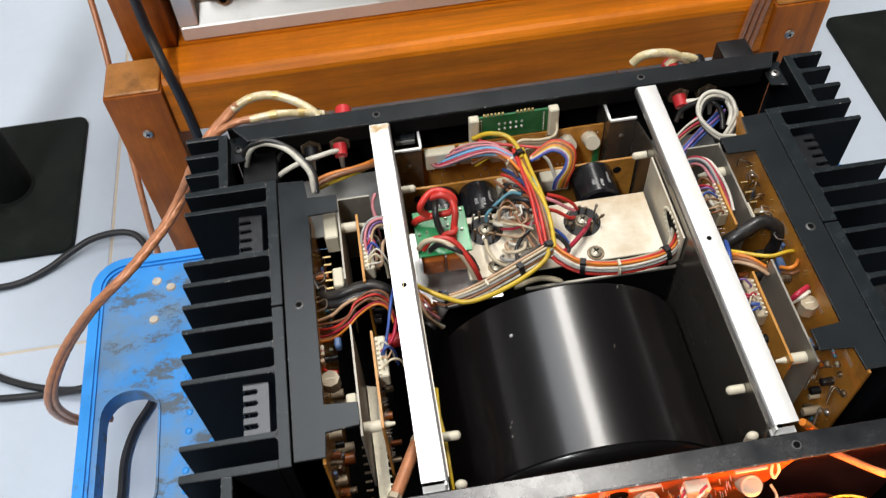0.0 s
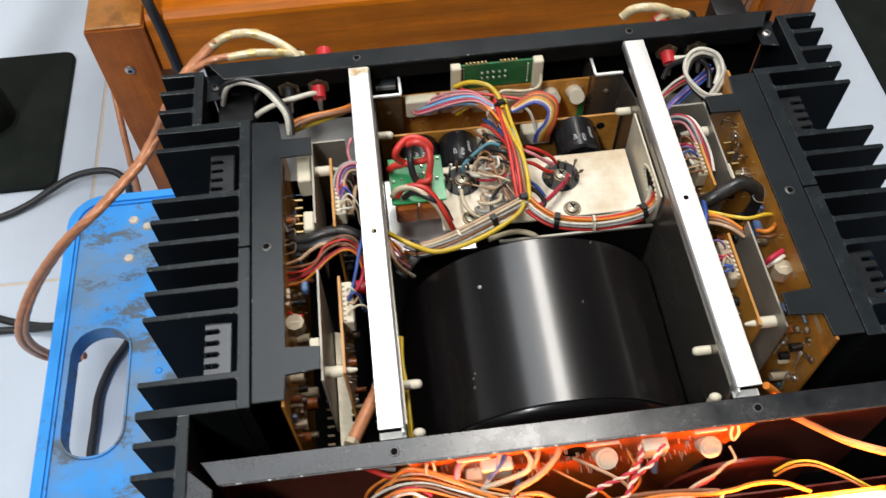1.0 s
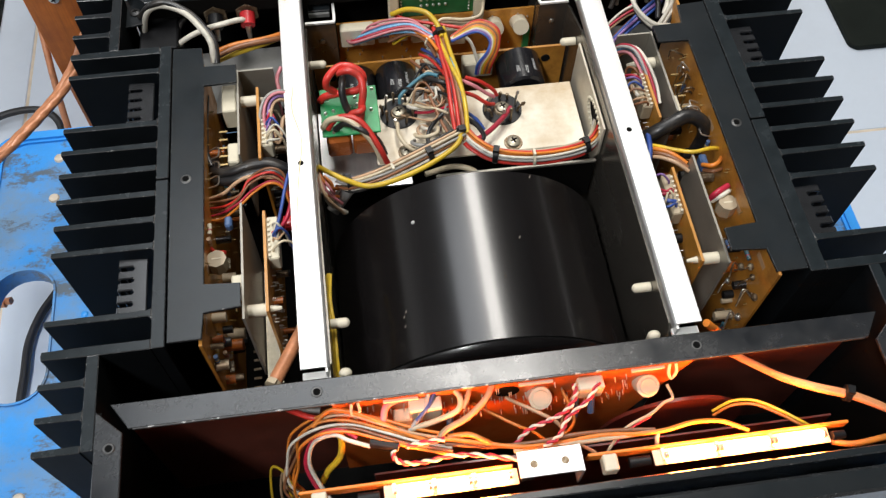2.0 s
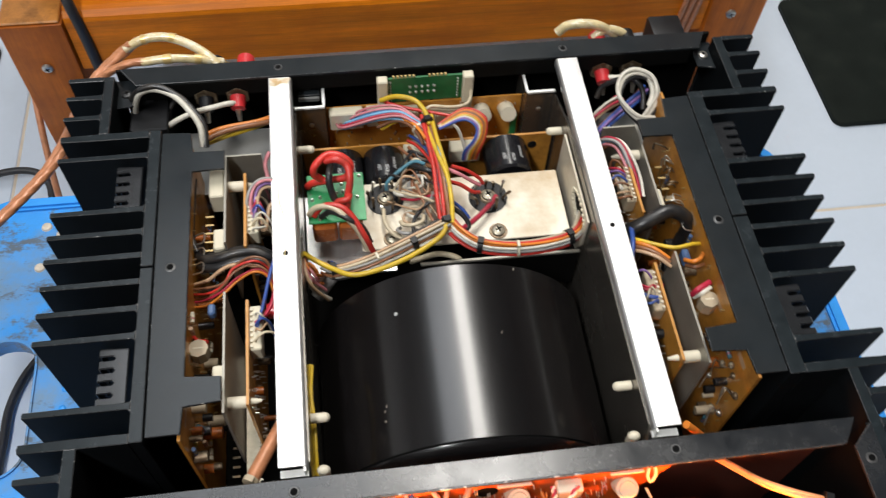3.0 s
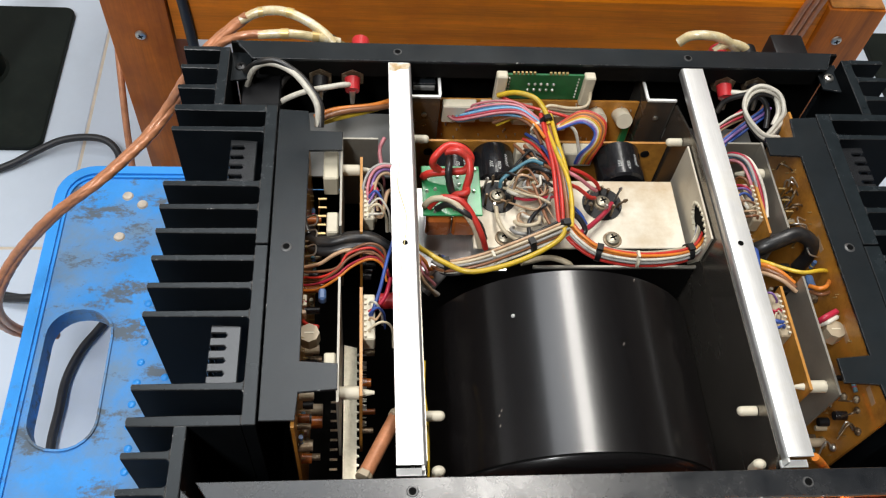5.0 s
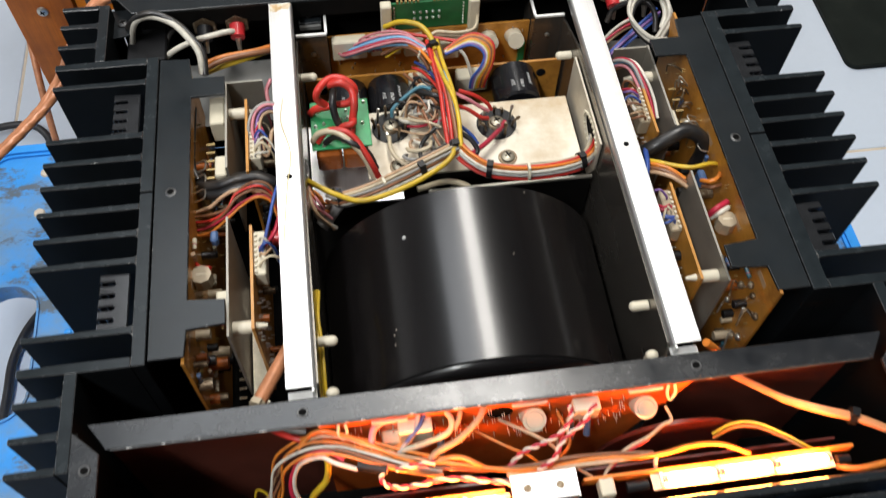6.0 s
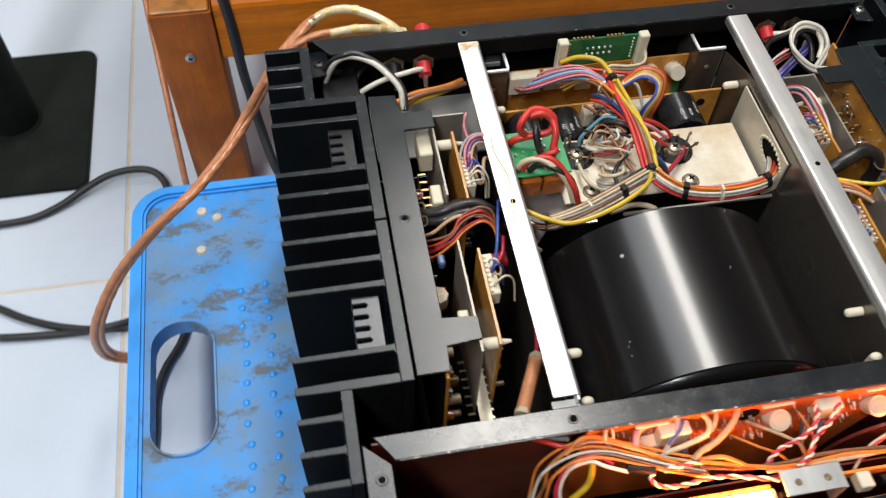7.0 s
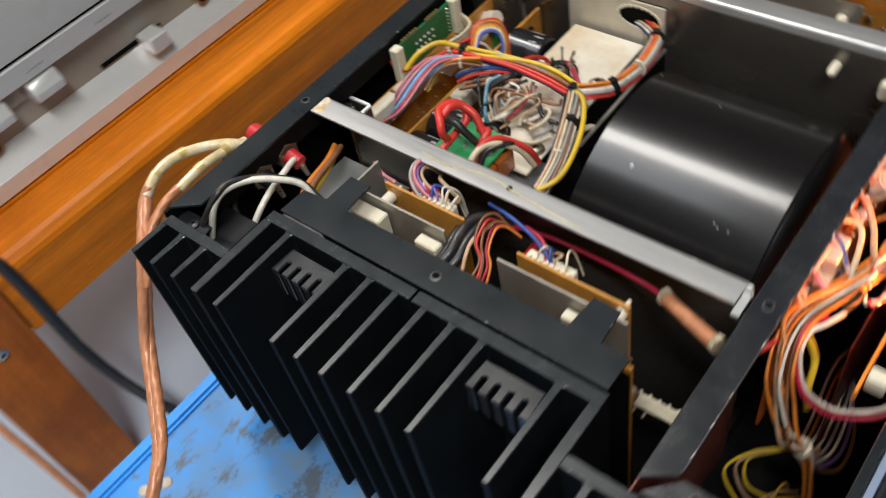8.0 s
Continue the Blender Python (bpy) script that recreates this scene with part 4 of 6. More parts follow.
# binding posts on the rear panel
for x, m in ((-0.1415, DARK_PLASTIC), (-0.1215, RED_PLASTIC), (0.1200, RED_PLASTIC), (0.1405, DARK_PLASTIC)):
    post = part("binding_post", rodded((x, 0.1503, 0.2990), (x, 0.1350, 0.2990), 0.0080, 0.0078, 6), TARNISHED, amp)
    part("insulator", rodded((x, 0.1349, 0.2990), (x, 0.1270, 0.2965), 0.0050, 0.0044, 18), m, post)
    part("tag", rodded((x, 0.1268, 0.2962), (x, 0.1235, 0.2890), 0.0020, 0.0013, 10), SOLDER, post)
    part("cap", rodded((x + 0.004, 0.1526, 0.2950), (x + 0.005, 0.1720, 0.2960), 0.0062, 0.0058, 18), m, post)
part("shelf_plate", boxed(-0.160, -0.0875, 0.0800, 0.1320, 0.2685, 0.2700), GREY_PAINT, amp)
part("shelf_plate", boxed(0.0875, 0.150, 0.0850, 0.1320, 0.2585, 0.2600), GREY_PAINT, amp)
for s in (-1, 1):
    part("end_plate", boxed(min(s * 0.1965, s * 0.1980), max(s * 0.1965, s * 0.1980), 0.1020, 0.1500, 0.1626, 0.3020), BLACK_STEEL, amp)
part("speaker_relay", boxed(-0.190, -0.1660, 0.1160, 0.1480, 0.2400, 0.2950, bevel=0.001), DARK_PLASTIC, amp)
part("power_outlet_box", boxed(0.1650, 0.1880, 0.1600, 0.1860, 0.2300, 0.2980, bevel=0.002), DARK_PLASTIC, amp, "black outlet box on the rear panel")

# side boards: shields, plug-in boards and driver boards
for s in (-1, 1):
    X = lambda a, b: (min(s * a, s * b), max(s * a, s * b))
    x0, x1 = X(0.1470, 0.1486)
    drv = part("driver_board", boxed(x0, x1, -0.1010, 0.0880 if s < 0 else 0.0985, 0.1850, 0.3120 if s < 0 else 0.3150), PCB_DARK, amp, "large amber driver circuit board beside the heatsink")
    inner = s * 0.1470
    # Thin dark sheet added so the outer face of the board looks dark
    part("dark_cover_sheet", boxed(*X(0.1488, 0.1493), -0.1008, 0.0870, 0.1850, 0.3085), SHADE_BLACK, drv)
    board_pins("solder_pin_field", random.Random(20 + s), 80, lambda g: ((lambda y, z: ((inner, y, z), (inner - s * 0.0022, y, z)))(g.uniform(-0.098, 0.080), g.uniform(0.215, 0.305))), BRASS, drv, (0.0005, 0.002))
    x0, x1 = X(0.1265, 0.1277)
    sh = bmesh.new()
    box(sh, x0, x1, 0.0155, 0.0785, 0.2450, 0.3095)
    q0, q1 = X(0.1264, 0.1060)
    box(sh, q0, q1, 0.0773, 0.0785, 0.2450, 0.3090)
    part("shield", sh, GREY_STEEL, amp, "bent grey steel shield")
    part("shield", boxed(x0, x1, -0.0870, -0.0165, 0.2350, 0.3085), GREY_STEEL, amp, "grey steel shield")
    x0, x1 = X(0.1150, 0.1165)
    for y0, y1, z1 in ((0.0120, 0.0640, 0.3090), (-0.0815, -0.0195, 0.3030)):
        vb = part("plug_in_board", boxed(x0, x1, y0, y1, 0.2250, z1), PCB_BROWN, amp, "upright amber plug-in circuit board")
        q0, q1 = X(0.1149, 0.1085)
        yc = y0 + 0.40 * (y1 - y0) if y0 > 0 else y1 - 0.019
        con = part("connector", boxed(q0, q1, yc - 0.011, yc + 0.016, z1 - 0.0135, z1 - 0.002, bevel=0.0007), IVORY if s < 0 else AGED, vb, "aged plug connector")
        for i in range(8):
            yy = yc - 0.0095 + 0.0032 * i
            part("contact", boxed(min(s * 0.1142, s * 0.1128), max(s * 0.1142, s * 0.1128), yy - 0.0006, yy + 0.0006, z1 - 0.002, z1 - 0.0004), NYLON, con)
        pg = random.Random(int(300 + 50 * s + 100 * y1))
        for i in range(8) if y0 > 0 else (1, 3, 4, 6):
            yy = yc - 0.0095 + 0.0032 * i
            q, reach = Vector((s * 0.1117, yy, z1 - 0.003)), pg.uniform(0.006, 0.013)
            wire([q, q + Vector((-s * 0.001, pg.uniform(-0.001, 0.001), 0.0035)), q + Vector((-s * reach * 0.55, pg.uniform(-0.003, 0.004), pg.uniform(0.004, 0.007))), q + Vector((-s * reach, pg.uniform(-0.004, 0.006), pg.uniform(-0.004, 0.001))), q + Vector((-s * reach * 1.1, pg.uniform(-0.005, 0.008), -0.016))], pg.choice(("pink", "violet", "tan", "crimson", "white", "brown", "blue", "beige")), amp, pg.uniform(0.0006, 0.0008), steps=5)
        part("printed_mark", boxed(min(s * 0.11495, s * 0.1150), max(s * 0.11495, s * 0.1150), y0 + 0.006, y0 + 0.014, z1 - 0.030, z1 - 0.025), WIRE["tan"], vb)
        board_pins("solder_pin_field", random.Random(int(40 + 10 * s + 100 * y1)), 50, lambda g: ((lambda y, z: ((s * 0.1150, y, z), (s * 0.1128, y, z)))(g.uniform(y0 + 0.003, y1 - 0.003), g.uniform(0.24, 0.292))), SOLDER, vb, (0.0005, 0.002))
    # nylon spacers between the shield and the boards, and pegs on the walls
    for y, z in ((0.0605, 0.3010), (-0.0775, 0.2975)):
        sp = bmesh.new()
        rod(sp, (s * 0.1264, y, z), (s * 0.1167, y, z), 0.0033, None, 18)
        rod(sp, (s * 0.1148, y, z), (s * 0.1090, y, z), 0.0020, 0.0009, 14)
        part("nylon_spacer", sp, NYLON, amp, "cream nylon spacer")
    for y, z in ((0.0915, 0.2930), (-0.0915, 0.3000), (-0.1180, 0.2970)):
        pg = bmesh.new()
        if y < -0.11:
            bmesh.ops.create_uvsphere(pg, u_segments=16, v_segments=8, radius=0.0034, matrix=Matrix.Translation((s * 0.0790, -0.1195, 0.3005)) @ Matrix.Diagonal((1, 0.8, 0.75, 1)))
            rod(pg, (s * 0.0790, -0.1195, 0.2925), (s * 0.0790, -0.1195, 0.2995), 0.0030, None, 14)
            part("nylon_peg", pg, NYLON, amp, "cream nylon peg")
            continue
        rod(pg, (s * 0.0844, y, z), (s * 0.0770, y, z), 0.0026, None, 18)
        bmesh.ops.create_uvsphere(pg, u_segments=16, v_segments=8, radius=0.0026, matrix=Matrix.Translation((s * 0.0770, y, z)))
        part("nylon_peg", pg, NYLON, amp, "cream nylon peg")
    # parts between the shields and the heatsink
    tk = part("trimmer", rodded((s * 0.1425, -0.0440, 0.2900), (s * 0.1425, -0.0440, 0.2985), 0.0056, 0.0054, 8), AGED, amp, "aged round trimmer knob")
    part("slot", boxed(s * 0.1425 - 0.0026, s * 0.1425 + 0.0026, -0.0444, -0.0436, 0.2985, 0.2987), IVORY, tk)
    housings = ((0.0520, 0.0725, 0.1290, 0.1375, 0.288, 0.3040), (0.0170, 0.0310, 0.1285, 0.1350, 0.282, 0.3010), (-0.0640, -0.0560, 0.1285, 0.1345, 0.284, 0.3000)) if s < 0 else ((0.0200, 0.0330, 0.1285, 0.1330, 0.288, 0.3020),)
    for y0, y1, a, b, z0, z1 in housings:
        q0, q1 = X(a, b)
        part("plug_housing", boxed(q0, q1, y0, y1, z0, z1, bevel=0.0008), IVORY, amp, "ivory plug housing")
    for k in range(5):
        y = 0.052 - 0.0085 * k * (1.0 if s > 0 else 0.7) - (0.0 if s > 0 else 0.010)
        lug = bmesh.new()
        box(lug, *X(0.1355, 0.1395), y - 0.0006, y + 0.0006, 0.2975, 0.2981)
        box(lug, *X(0.1396, 0.1402), y - 0.0006, y + 0.0006, 0.2860, 0.2981)
        part("solder_lug", lug, BRASS, amp)
    g = random.Random(70 + s)
    # Mostly dark choices: the dim light between the boards put into the colours
    looks = (CAP_SLEEVE, CAP_SLEEVE, DARK_PLASTIC, TARNISHED, AGED, RELAY, DARK_SCREW, DARK_PLASTIC)
    for i in range(26):
        y, z = (g.uniform(-0.099, -0.052) if i % 2 else g.uniform(-0.050, 0.058)), g.uniform(0.225, 0.292)
        r = g.uniform(0.0015, 0.0036)
        part("board_component", rodded((inner - s * 0.0001, y, z), (inner - s * g.uniform(0.005, 0.011), y, z), r, r * 0.95, 12), g.choice(looks), drv)
    for i in range(22):
        y, z, up = g.uniform(-0.099, 0.060), g.uniform(0.225, 0.302), g.random() < 0.5
        d = (0, 0.0032, 0) if up else (0, 0, 0.0032)
        q = Vector((inner - s * 0.0018, y, z))
        res = part("resistor", rodded(q - Vector(d), q + Vector(d), 0.0012, None, 10), g.choice((IVORY, WIRE["tan"], BLUE_CAP, WIRE["teal"], BRASS)), drv)
        part("band", rodded(q - Vector(d) * 0.3, q - Vector(d) * 0.1, 0.00125, None, 10), g.choice((WIRE["crimson"], WIRE["brown"], WIRE["yellow"])), res)
    for i in range(18):
        y, z = g.uniform(-0.080, 0.062), g.uniform(0.245, 0.292)
        if -0.0205 < y < 0.013:
            continue
        r = g.uniform(0.0014, 0.0032)
        part("board_component", rodded((s * 0.1149, y, z), (s * (0.1149 - g.uniform(0.004, 0.009)), y, z), r, r * 0.95, 12), g.choice(looks), amp)
    for y, z in ((-0.052, 0.296), (-0.090, 0.300), (0.004, 0.300)):
        part("printed_mark", boxed(min(inner, inner - s * 0.0001), max(inner, inner - s * 0.0001), y, y + 0.010, z, z + 0.004), WIRE["tan"], drv)
    if s > 0:
        for k in range(7):
            y, z = g.uniform(-0.099, -0.066), g.uniform(0.245, 0.303)
            blob = bmesh.new()
            bmesh.ops.create_uvsphere(blob, u_segments=12, v_segments=8, radius=g.uniform(0.0014, 0.0024), matrix=Matrix.Translation((inner - 0.0012, y, z)) @ Matrix.Diagonal((0.8, 1, 1, 1)))
            tube_mesh(blob, smooth_path([(inner - 0.002, y, z), (inner - 0.006, y + g.uniform(-0.004, 0.004), z + 0.003), (inner - g.uniform(0.007, 0.012), y + g.uniform(-0.006, 0.006), z - 0.004)], 4), 0.0005, 6)
            part("solder_blob", blob, SOLDER if k % 2 else TARNISHED, drv, smooth=60)
    for k in range(9 if s > 0 else 0):
        y, z = g.uniform(0.018, 0.066), g.uniform(0.288, 0.300)
        tip = Vector((inner - s * g.uniform(0.004, 0.0095), y + g.uniform(-0.004, 0.004), z + g.uniform(-0.001, 0.006)))
        part("lead", tube_mesh(bmesh.new(), smooth_path([(inner, y, z), (inner - s * 0.003, y + g.uniform(-0.002, 0.002), z + 0.004), tip, tip + Vector((0, g.uniform(-0.004, 0.004), -0.006))], 4), 0.0006, 6), TARNISHED if k % 3 else SOLDER, drv, smooth=60)
    for k in range(3):
        y = 0.030 - 0.010 * k
        part("wire_link", tube_mesh(bmesh.new(), smooth_path([(inner, y, 0.296), (inner - s * 0.006, y, 0.299), (inner - s * 0.006, y - 0.006, 0.299), (inner, y - 0.006, 0.296)], 4), 0.0005, 5), SOLDER, drv)
# toothed guide strip low between the left shield and its board
guide = [(-0.1256, -0.112), (-0.1256, -0.022)]
for i in range(17):
    y = -0.024 - 0.0051 * i
    guide += [(-0.1182, y), (-0.1182, y - 0.0034), (-0.1168, y - 0.0040), (-0.1168, y - 0.0048)]
guide.append((-0.1182, -0.112))
part("guide_strip", prism(bmesh.new(), guide[::-1], 0.2392, 0.2404), OLD_STEEL, amp, "grey toothed guide strip")
for i in range(8):
    y = -0.060 - 0.0055 * i
    part("contact", boxed(-0.1325, -0.1285, y - 0.0006, y + 0.0006, 0.2450, 0.2456), TARNISHED, amp)

# ---- wiring in the rear bay ----
ribbon([(-0.0020, 0.1060, 0.3000), (-0.0010, 0.0850, 0.3020), (0.0010, 0.0620, 0.3030), (0.0010, 0.0410, 0.3020), (0.0010, 0.0230, 0.2980)], ["red", "red", "brown", "yellow"], amp, 0.00135, gap=1.75, seed=1)
bundle([(-0.0020, 0.1070, 0.2960), (-0.0010, 0.0870, 0.2980), (0.0000, 0.0640, 0.3000), (0.0020, 0.0440, 0.2980), (0.0010, 0.0260, 0.2950)], ["brown", "red", "orange", "beige", "white", "sky", "blue"], amp, 0.00100, 0.95, 0.35, seed=2)
wire([(0.0020, 0.0820, 0.3030), (0.0030, 0.0630, 0.3040), (0.0040, 0.0470, 0.3030), (0.0040, 0.0320, 0.3000), (0.0020, 0.0230, 0.2980)], "sky", amp, 0.0008)
wire([(-0.0030, 0.0960, 0.3010), (0.0010, 0.0710, 0.3040), (0.0045, 0.0530, 0.3050), (0.0050, 0.0370, 0.3040), (0.0040, 0.0220, 0.3000)], "yellow", amp, 0.0014)
bundle([(0.0010, 0.0240, 0.2960), (-0.0130, 0.0170, 0.2960), (-0.0300, 0.0100, 0.2940), (-0.0480, 0.0050, 0.2900), (-0.0650, 0.0050, 0.2840), (-0.0720, 0.0110, 0.2790)], ["white", "beige", "black", "tan", "white", "blue", "beige", "black", "white", "brown", "grey", "beige", "tan", "black", "blue", "white", "beige"], amp, 0.00092, 1.0, 0.12, 0.25, seed=2)
wire([(0.0010, 0.0240, 0.2990), (-0.0040, 0.0140, 0.2990), (-0.0210, 0.0040, 0.2970), (-0.0410, -0.0020, 0.2940), (-0.0570, -0.0030, 0.2920), (-0.0690, 0.0040, 0.2900), (-0.0790, 0.0110, 0.2900), (-0.0850, 0.0180, 0.2870)], "yellow", amp, 0.0016)
bundle([(0.0020, 0.0240, 0.2960), (0.0080, 0.0150, 0.2960), (0.0190, 0.0080, 0.2940), (0.0390, 0.0050, 0.2920), (0.0600, 0.0070, 0.2900), (0.0760, 0.0120, 0.2890), (0.0850, 0.0230, 0.2870), (0.0900, 0.0360, 0.2860)], ["red", "red", "white", "blue", "orange", "white", "grey", "red", "orange", "brown", "blue", "white", "beige", "red", "orange"], amp, 0.00095, 1.0, 0.10, seed=3)
for k, (c, r) in enumerate((("pink", 0.0009), ("crimson", 0.0008), ("sky", 0.0010), ("sky", 0.0009), ("blue", 0.0008), ("sky", 0.0010), ("pink", 0.0008), ("sky", 0.0009), ("crimson", 0.0009), ("pink", 0.0008), ("violet", 0.0008))):
    a, b = math.sin(k * 2.3), math.cos(k * 1.7)
    D = [(-0.0580, 0.1230, 0.2740), (-0.0510, 0.1130, 0.2920), (-0.0340, 0.1110, 0.3000), (-0.0200, 0.1090, 0.3020), (-0.0110, 0.1030, 0.3010), (-0.0040, 0.0970, 0.2990), (-0.0010, 0.0880, 0.2980)]
    wire([(-0.0600 + 0.0028 * k, 0.1230, 0.2790)] + [(x + 0.0012 * b * (1 - i / 6) + (0.0012 * (k - 4.5) if i == 1 else 0), y + (0.0011 * (k - 4.5)) * (1.25 - 0.16 * i) + 0.0010 * a, z + 0.0018 * a * (1 - abs(i - 3) / 4) + 0.0008 * b) for i, (x, y, z) in enumerate(D) if i > 0], c, amp, r)
for k, c in enumerate(("blue", "violet", "white", "yellow", "orange", "brown", "orange", "red")):
    u = 0.75 * (k - 3.5)
    wire([(0.0258 + 0.0017 * u, 0.0930, 0.2690), (0.0270 + 0.0018 * u, 0.0922, 0.2790), (0.0318 + 0.0015 * u, 0.0950 + 0.0004 * u, 0.2880 + 0.0004 * u), (0.0332 + 0.0011 * u, 0.1000 + 0.0008 * u, 0.2950 + 0.0011 * u), (0.0280 + 0.0004 * u, 0.1050 + 0.0012 * u, 0.2980 + 0.0009 * u), (0.0200, 0.1070 + 0.0012 * u, 0.2975 + 0.0005 * u), (0.0050, 0.0980 + 0.0007 * u, 0.2980)], c, amp, 0.00088)
bundle([(-0.0310, 0.1090, 0.2880), (-0.0200, 0.1070, 0.2960), (-0.0100, 0.0990, 0.2990), (-0.0030, 0.0850, 0.3000)], ["yellow", "orange", "brown"], amp, 0.0011, 1.1, 0.3, 0.6, seed=6)
bundle([(-0.0130, 0.0990, 0.2900), (-0.0080, 0.0870, 0.2960), (-0.0030, 0.0740, 0.2990), (0.0000, 0.0620, 0.3000)], ["blue", "red", "grey", "white"], amp, 0.0011, 1.1, 0.3, 0.6, seed=61)
wire([(-0.0300, 0.1240, 0.2980), (-0.0200, 0.1200, 0.3050), (-0.0090, 0.1140, 0.3070), (-0.0030, 0.1070, 0.3040), (-0.0010, 0.0970, 0.3020)], "yellow", amp, 0.0017)
for dz in (0.0, 0.0026, 0.0052):
    wire([(x, y, z - dz) for x, y, z in [(0.0300, 0.1360, 0.3000), (0.0300, 0.1260, 0.2980), (0.0260, 0.1170, 0.2970), (0.0150, 0.1150, 0.2970), (0.0020, 0.1150, 0.2990), (-0.0040, 0.1100, 0.2980)]], "beige", amp, 0.0011)
wire([(-0.0280, 0.1380, 0.3000), (-0.0300, 0.1320, 0.2960), (-0.0280, 0.1250, 0.2960), (-0.0140, 0.1170, 0.2970), (0.0070, 0.1090, 0.2980), (0.0180, 0.1060, 0.2970)], "red", amp, 0.0011)
wire([(-0.0260, 0.1380, 0.3000), (-0.0280, 0.1320, 0.2960), (-0.0240, 0.1240, 0.2940), (-0.0100, 0.1170, 0.2950)], "beige", amp, 0.0011)
wire([(0.0230, 0.0940, 0.2760), (0.0180, 0.1000, 0.2920), (0.0100, 0.1030, 0.2970), (0.0050, 0.0980, 0.2980)], "white", amp, 0.0011)
cable_tie([(-0.0020, 0.1000, 0.3000)][0], (0.25, -1, 0.1), 0.0048, amp)
cable_tie([(0.0010, 0.0240, 0.2960)][0], (0.1, -1, 0), 0.0058, amp)
cable_tie([(-0.0200, 0.0120, 0.2950)][0], (-1, -0.4, 0), 0.0048, amp)
cable_tie([(-0.0680, 0.0060, 0.2840)][0], (-1, -0.1, 0), 0.0048, amp)
cable_tie([(0.0190, 0.0090, 0.2930)][0], (1, -0.3, 0), 0.0052, amp)
cable_tie([(0.0740, 0.0120, 0.2890)][0], (1, 0.3, 0), 0.0050, amp)
cable_tie([(-0.0420, 0.0060, 0.2910)][0], (-1, -0.3, 0), 0.0044, amp, NYLON, 0.0012)
cable_tie([(0.0410, 0.0050, 0.2920)][0], (1, 0, 0), 0.0048, amp, NYLON, 0.0012)
cable_tie([(-0.0090, 0.0970, 0.2980)][0], (0.5, -1, 0), 0.0034, amp, NYLON, 0.0014)
# heavy red and black leads on the green board
wire([(-0.0800, 0.0590, 0.2970), (-0.0760, 0.0580, 0.3020), (-0.0650, 0.0570, 0.3050), (-0.0560, 0.0560, 0.3080), (-0.0530, 0.0600, 0.3140), (-0.0580, 0.0640, 0.3180), (-0.0660, 0.0650, 0.3190), (-0.0730, 0.0590, 0.3180), (-0.0750, 0.0570, 0.3120), (-0.0700, 0.0580, 0.3040)], "red", amp, 0.0023)
wire([(-0.0580, 0.0370, 0.2970), (-0.0560, 0.0450, 0.3040), (-0.0540, 0.0510, 0.3120), (-0.0550, 0.0580, 0.3160), (-0.0610, 0.0610, 0.3190), (-0.0680, 0.0620, 0.3170)], "red", amp, 0.0023)
wire([(-0.0600, 0.0440, 0.2970), (-0.0640, 0.0440, 0.3030), (-0.0660, 0.0490, 0.3100), (-0.0660, 0.0540, 0.3140), (-0.0650, 0.0620, 0.3120)], "black", amp, 0.0022)
wire([(-0.0660, 0.0400, 0.2970), (-0.0620, 0.0410, 0.3040), (-0.0560, 0.0410, 0.3060), (-0.0550, 0.0490, 0.3030)], "red", amp, 0.0020)
wire([(-0.0800, 0.0380, 0.2970), (-0.0750, 0.0380, 0.3040), (-0.0660, 0.0360, 0.3060), (-0.0580, 0.0300, 0.3030), (-0.0510, 0.0240, 0.2950), (-0.0470, 0.0190, 0.2830)], "beige", amp, 0.0019)
wire([(-0.0770, 0.0370, 0.2970), (-0.0710, 0.0380, 0.3050), (-0.0620, 0.0360, 0.3070), (-0.0550, 0.0310, 0.3040), (-0.0480, 0.0210, 0.2950), (-0.0440, 0.0180, 0.2830)], "red", amp, 0.0018)
wire([(-0.0730, 0.0360, 0.2970), (-0.0660, 0.0350, 0.3030), (-0.0570, 0.0290, 0.3030), (-0.0490, 0.0260, 0.2970), (-0.0450, 0.0210, 0.2880)], "black", amp, 0.0019)
# thin leads round the reservoir capacitors
g = random.Random(33)
for k in range(10):
    a = Vector((-0.0230, 0.0590, 0.281)) + Vector((g.uniform(-0.011, 0.012), g.uniform(-0.012, 0.012), g.uniform(0, 0.003)))
    b = Vector((-0.004, 0.052, 0.293)) + Vector((g.uniform(-0.006, 0.006), g.uniform(-0.028, 0.026), g.uniform(-0.004, 0.003)))
    m = a.lerp(b, 0.35) + Vector((g.uniform(-0.006, 0.006), g.uniform(-0.012, 0.012), g.uniform(0.004, 0.011)))
    n = a.lerp(b, 0.7) + Vector((g.uniform(-0.005, 0.005), g.uniform(-0.010, 0.010), g.uniform(0.001, 0.006)))
    wire([a, m, n, b], g.choice(("beige", "beige", "grey", "brown", "black", "tan", "beige", "brown", "white")), amp, g.uniform(0.0006, 0.0010))
for k in range(6):
    c = Vector((g.uniform(-0.026, -0.008), g.uniform(0.030, 0.066), g.uniform(0.280, 0.286)))
    r0, t0 = g.uniform(0.005, 0.009), g.uniform(0, 6.28)
    wire([c + Vector((r0 * math.cos(t0 + 0.9 * i), 0.8 * r0 * math.sin(t0 + 0.9 * i), 0.0016 * i + 0.003 * math.sin(0.9 * i))) for i in range(5)], ("beige", "white", "tan", "beige", "grey", "white")[k], amp, g.uniform(0.0010, 0.0014))
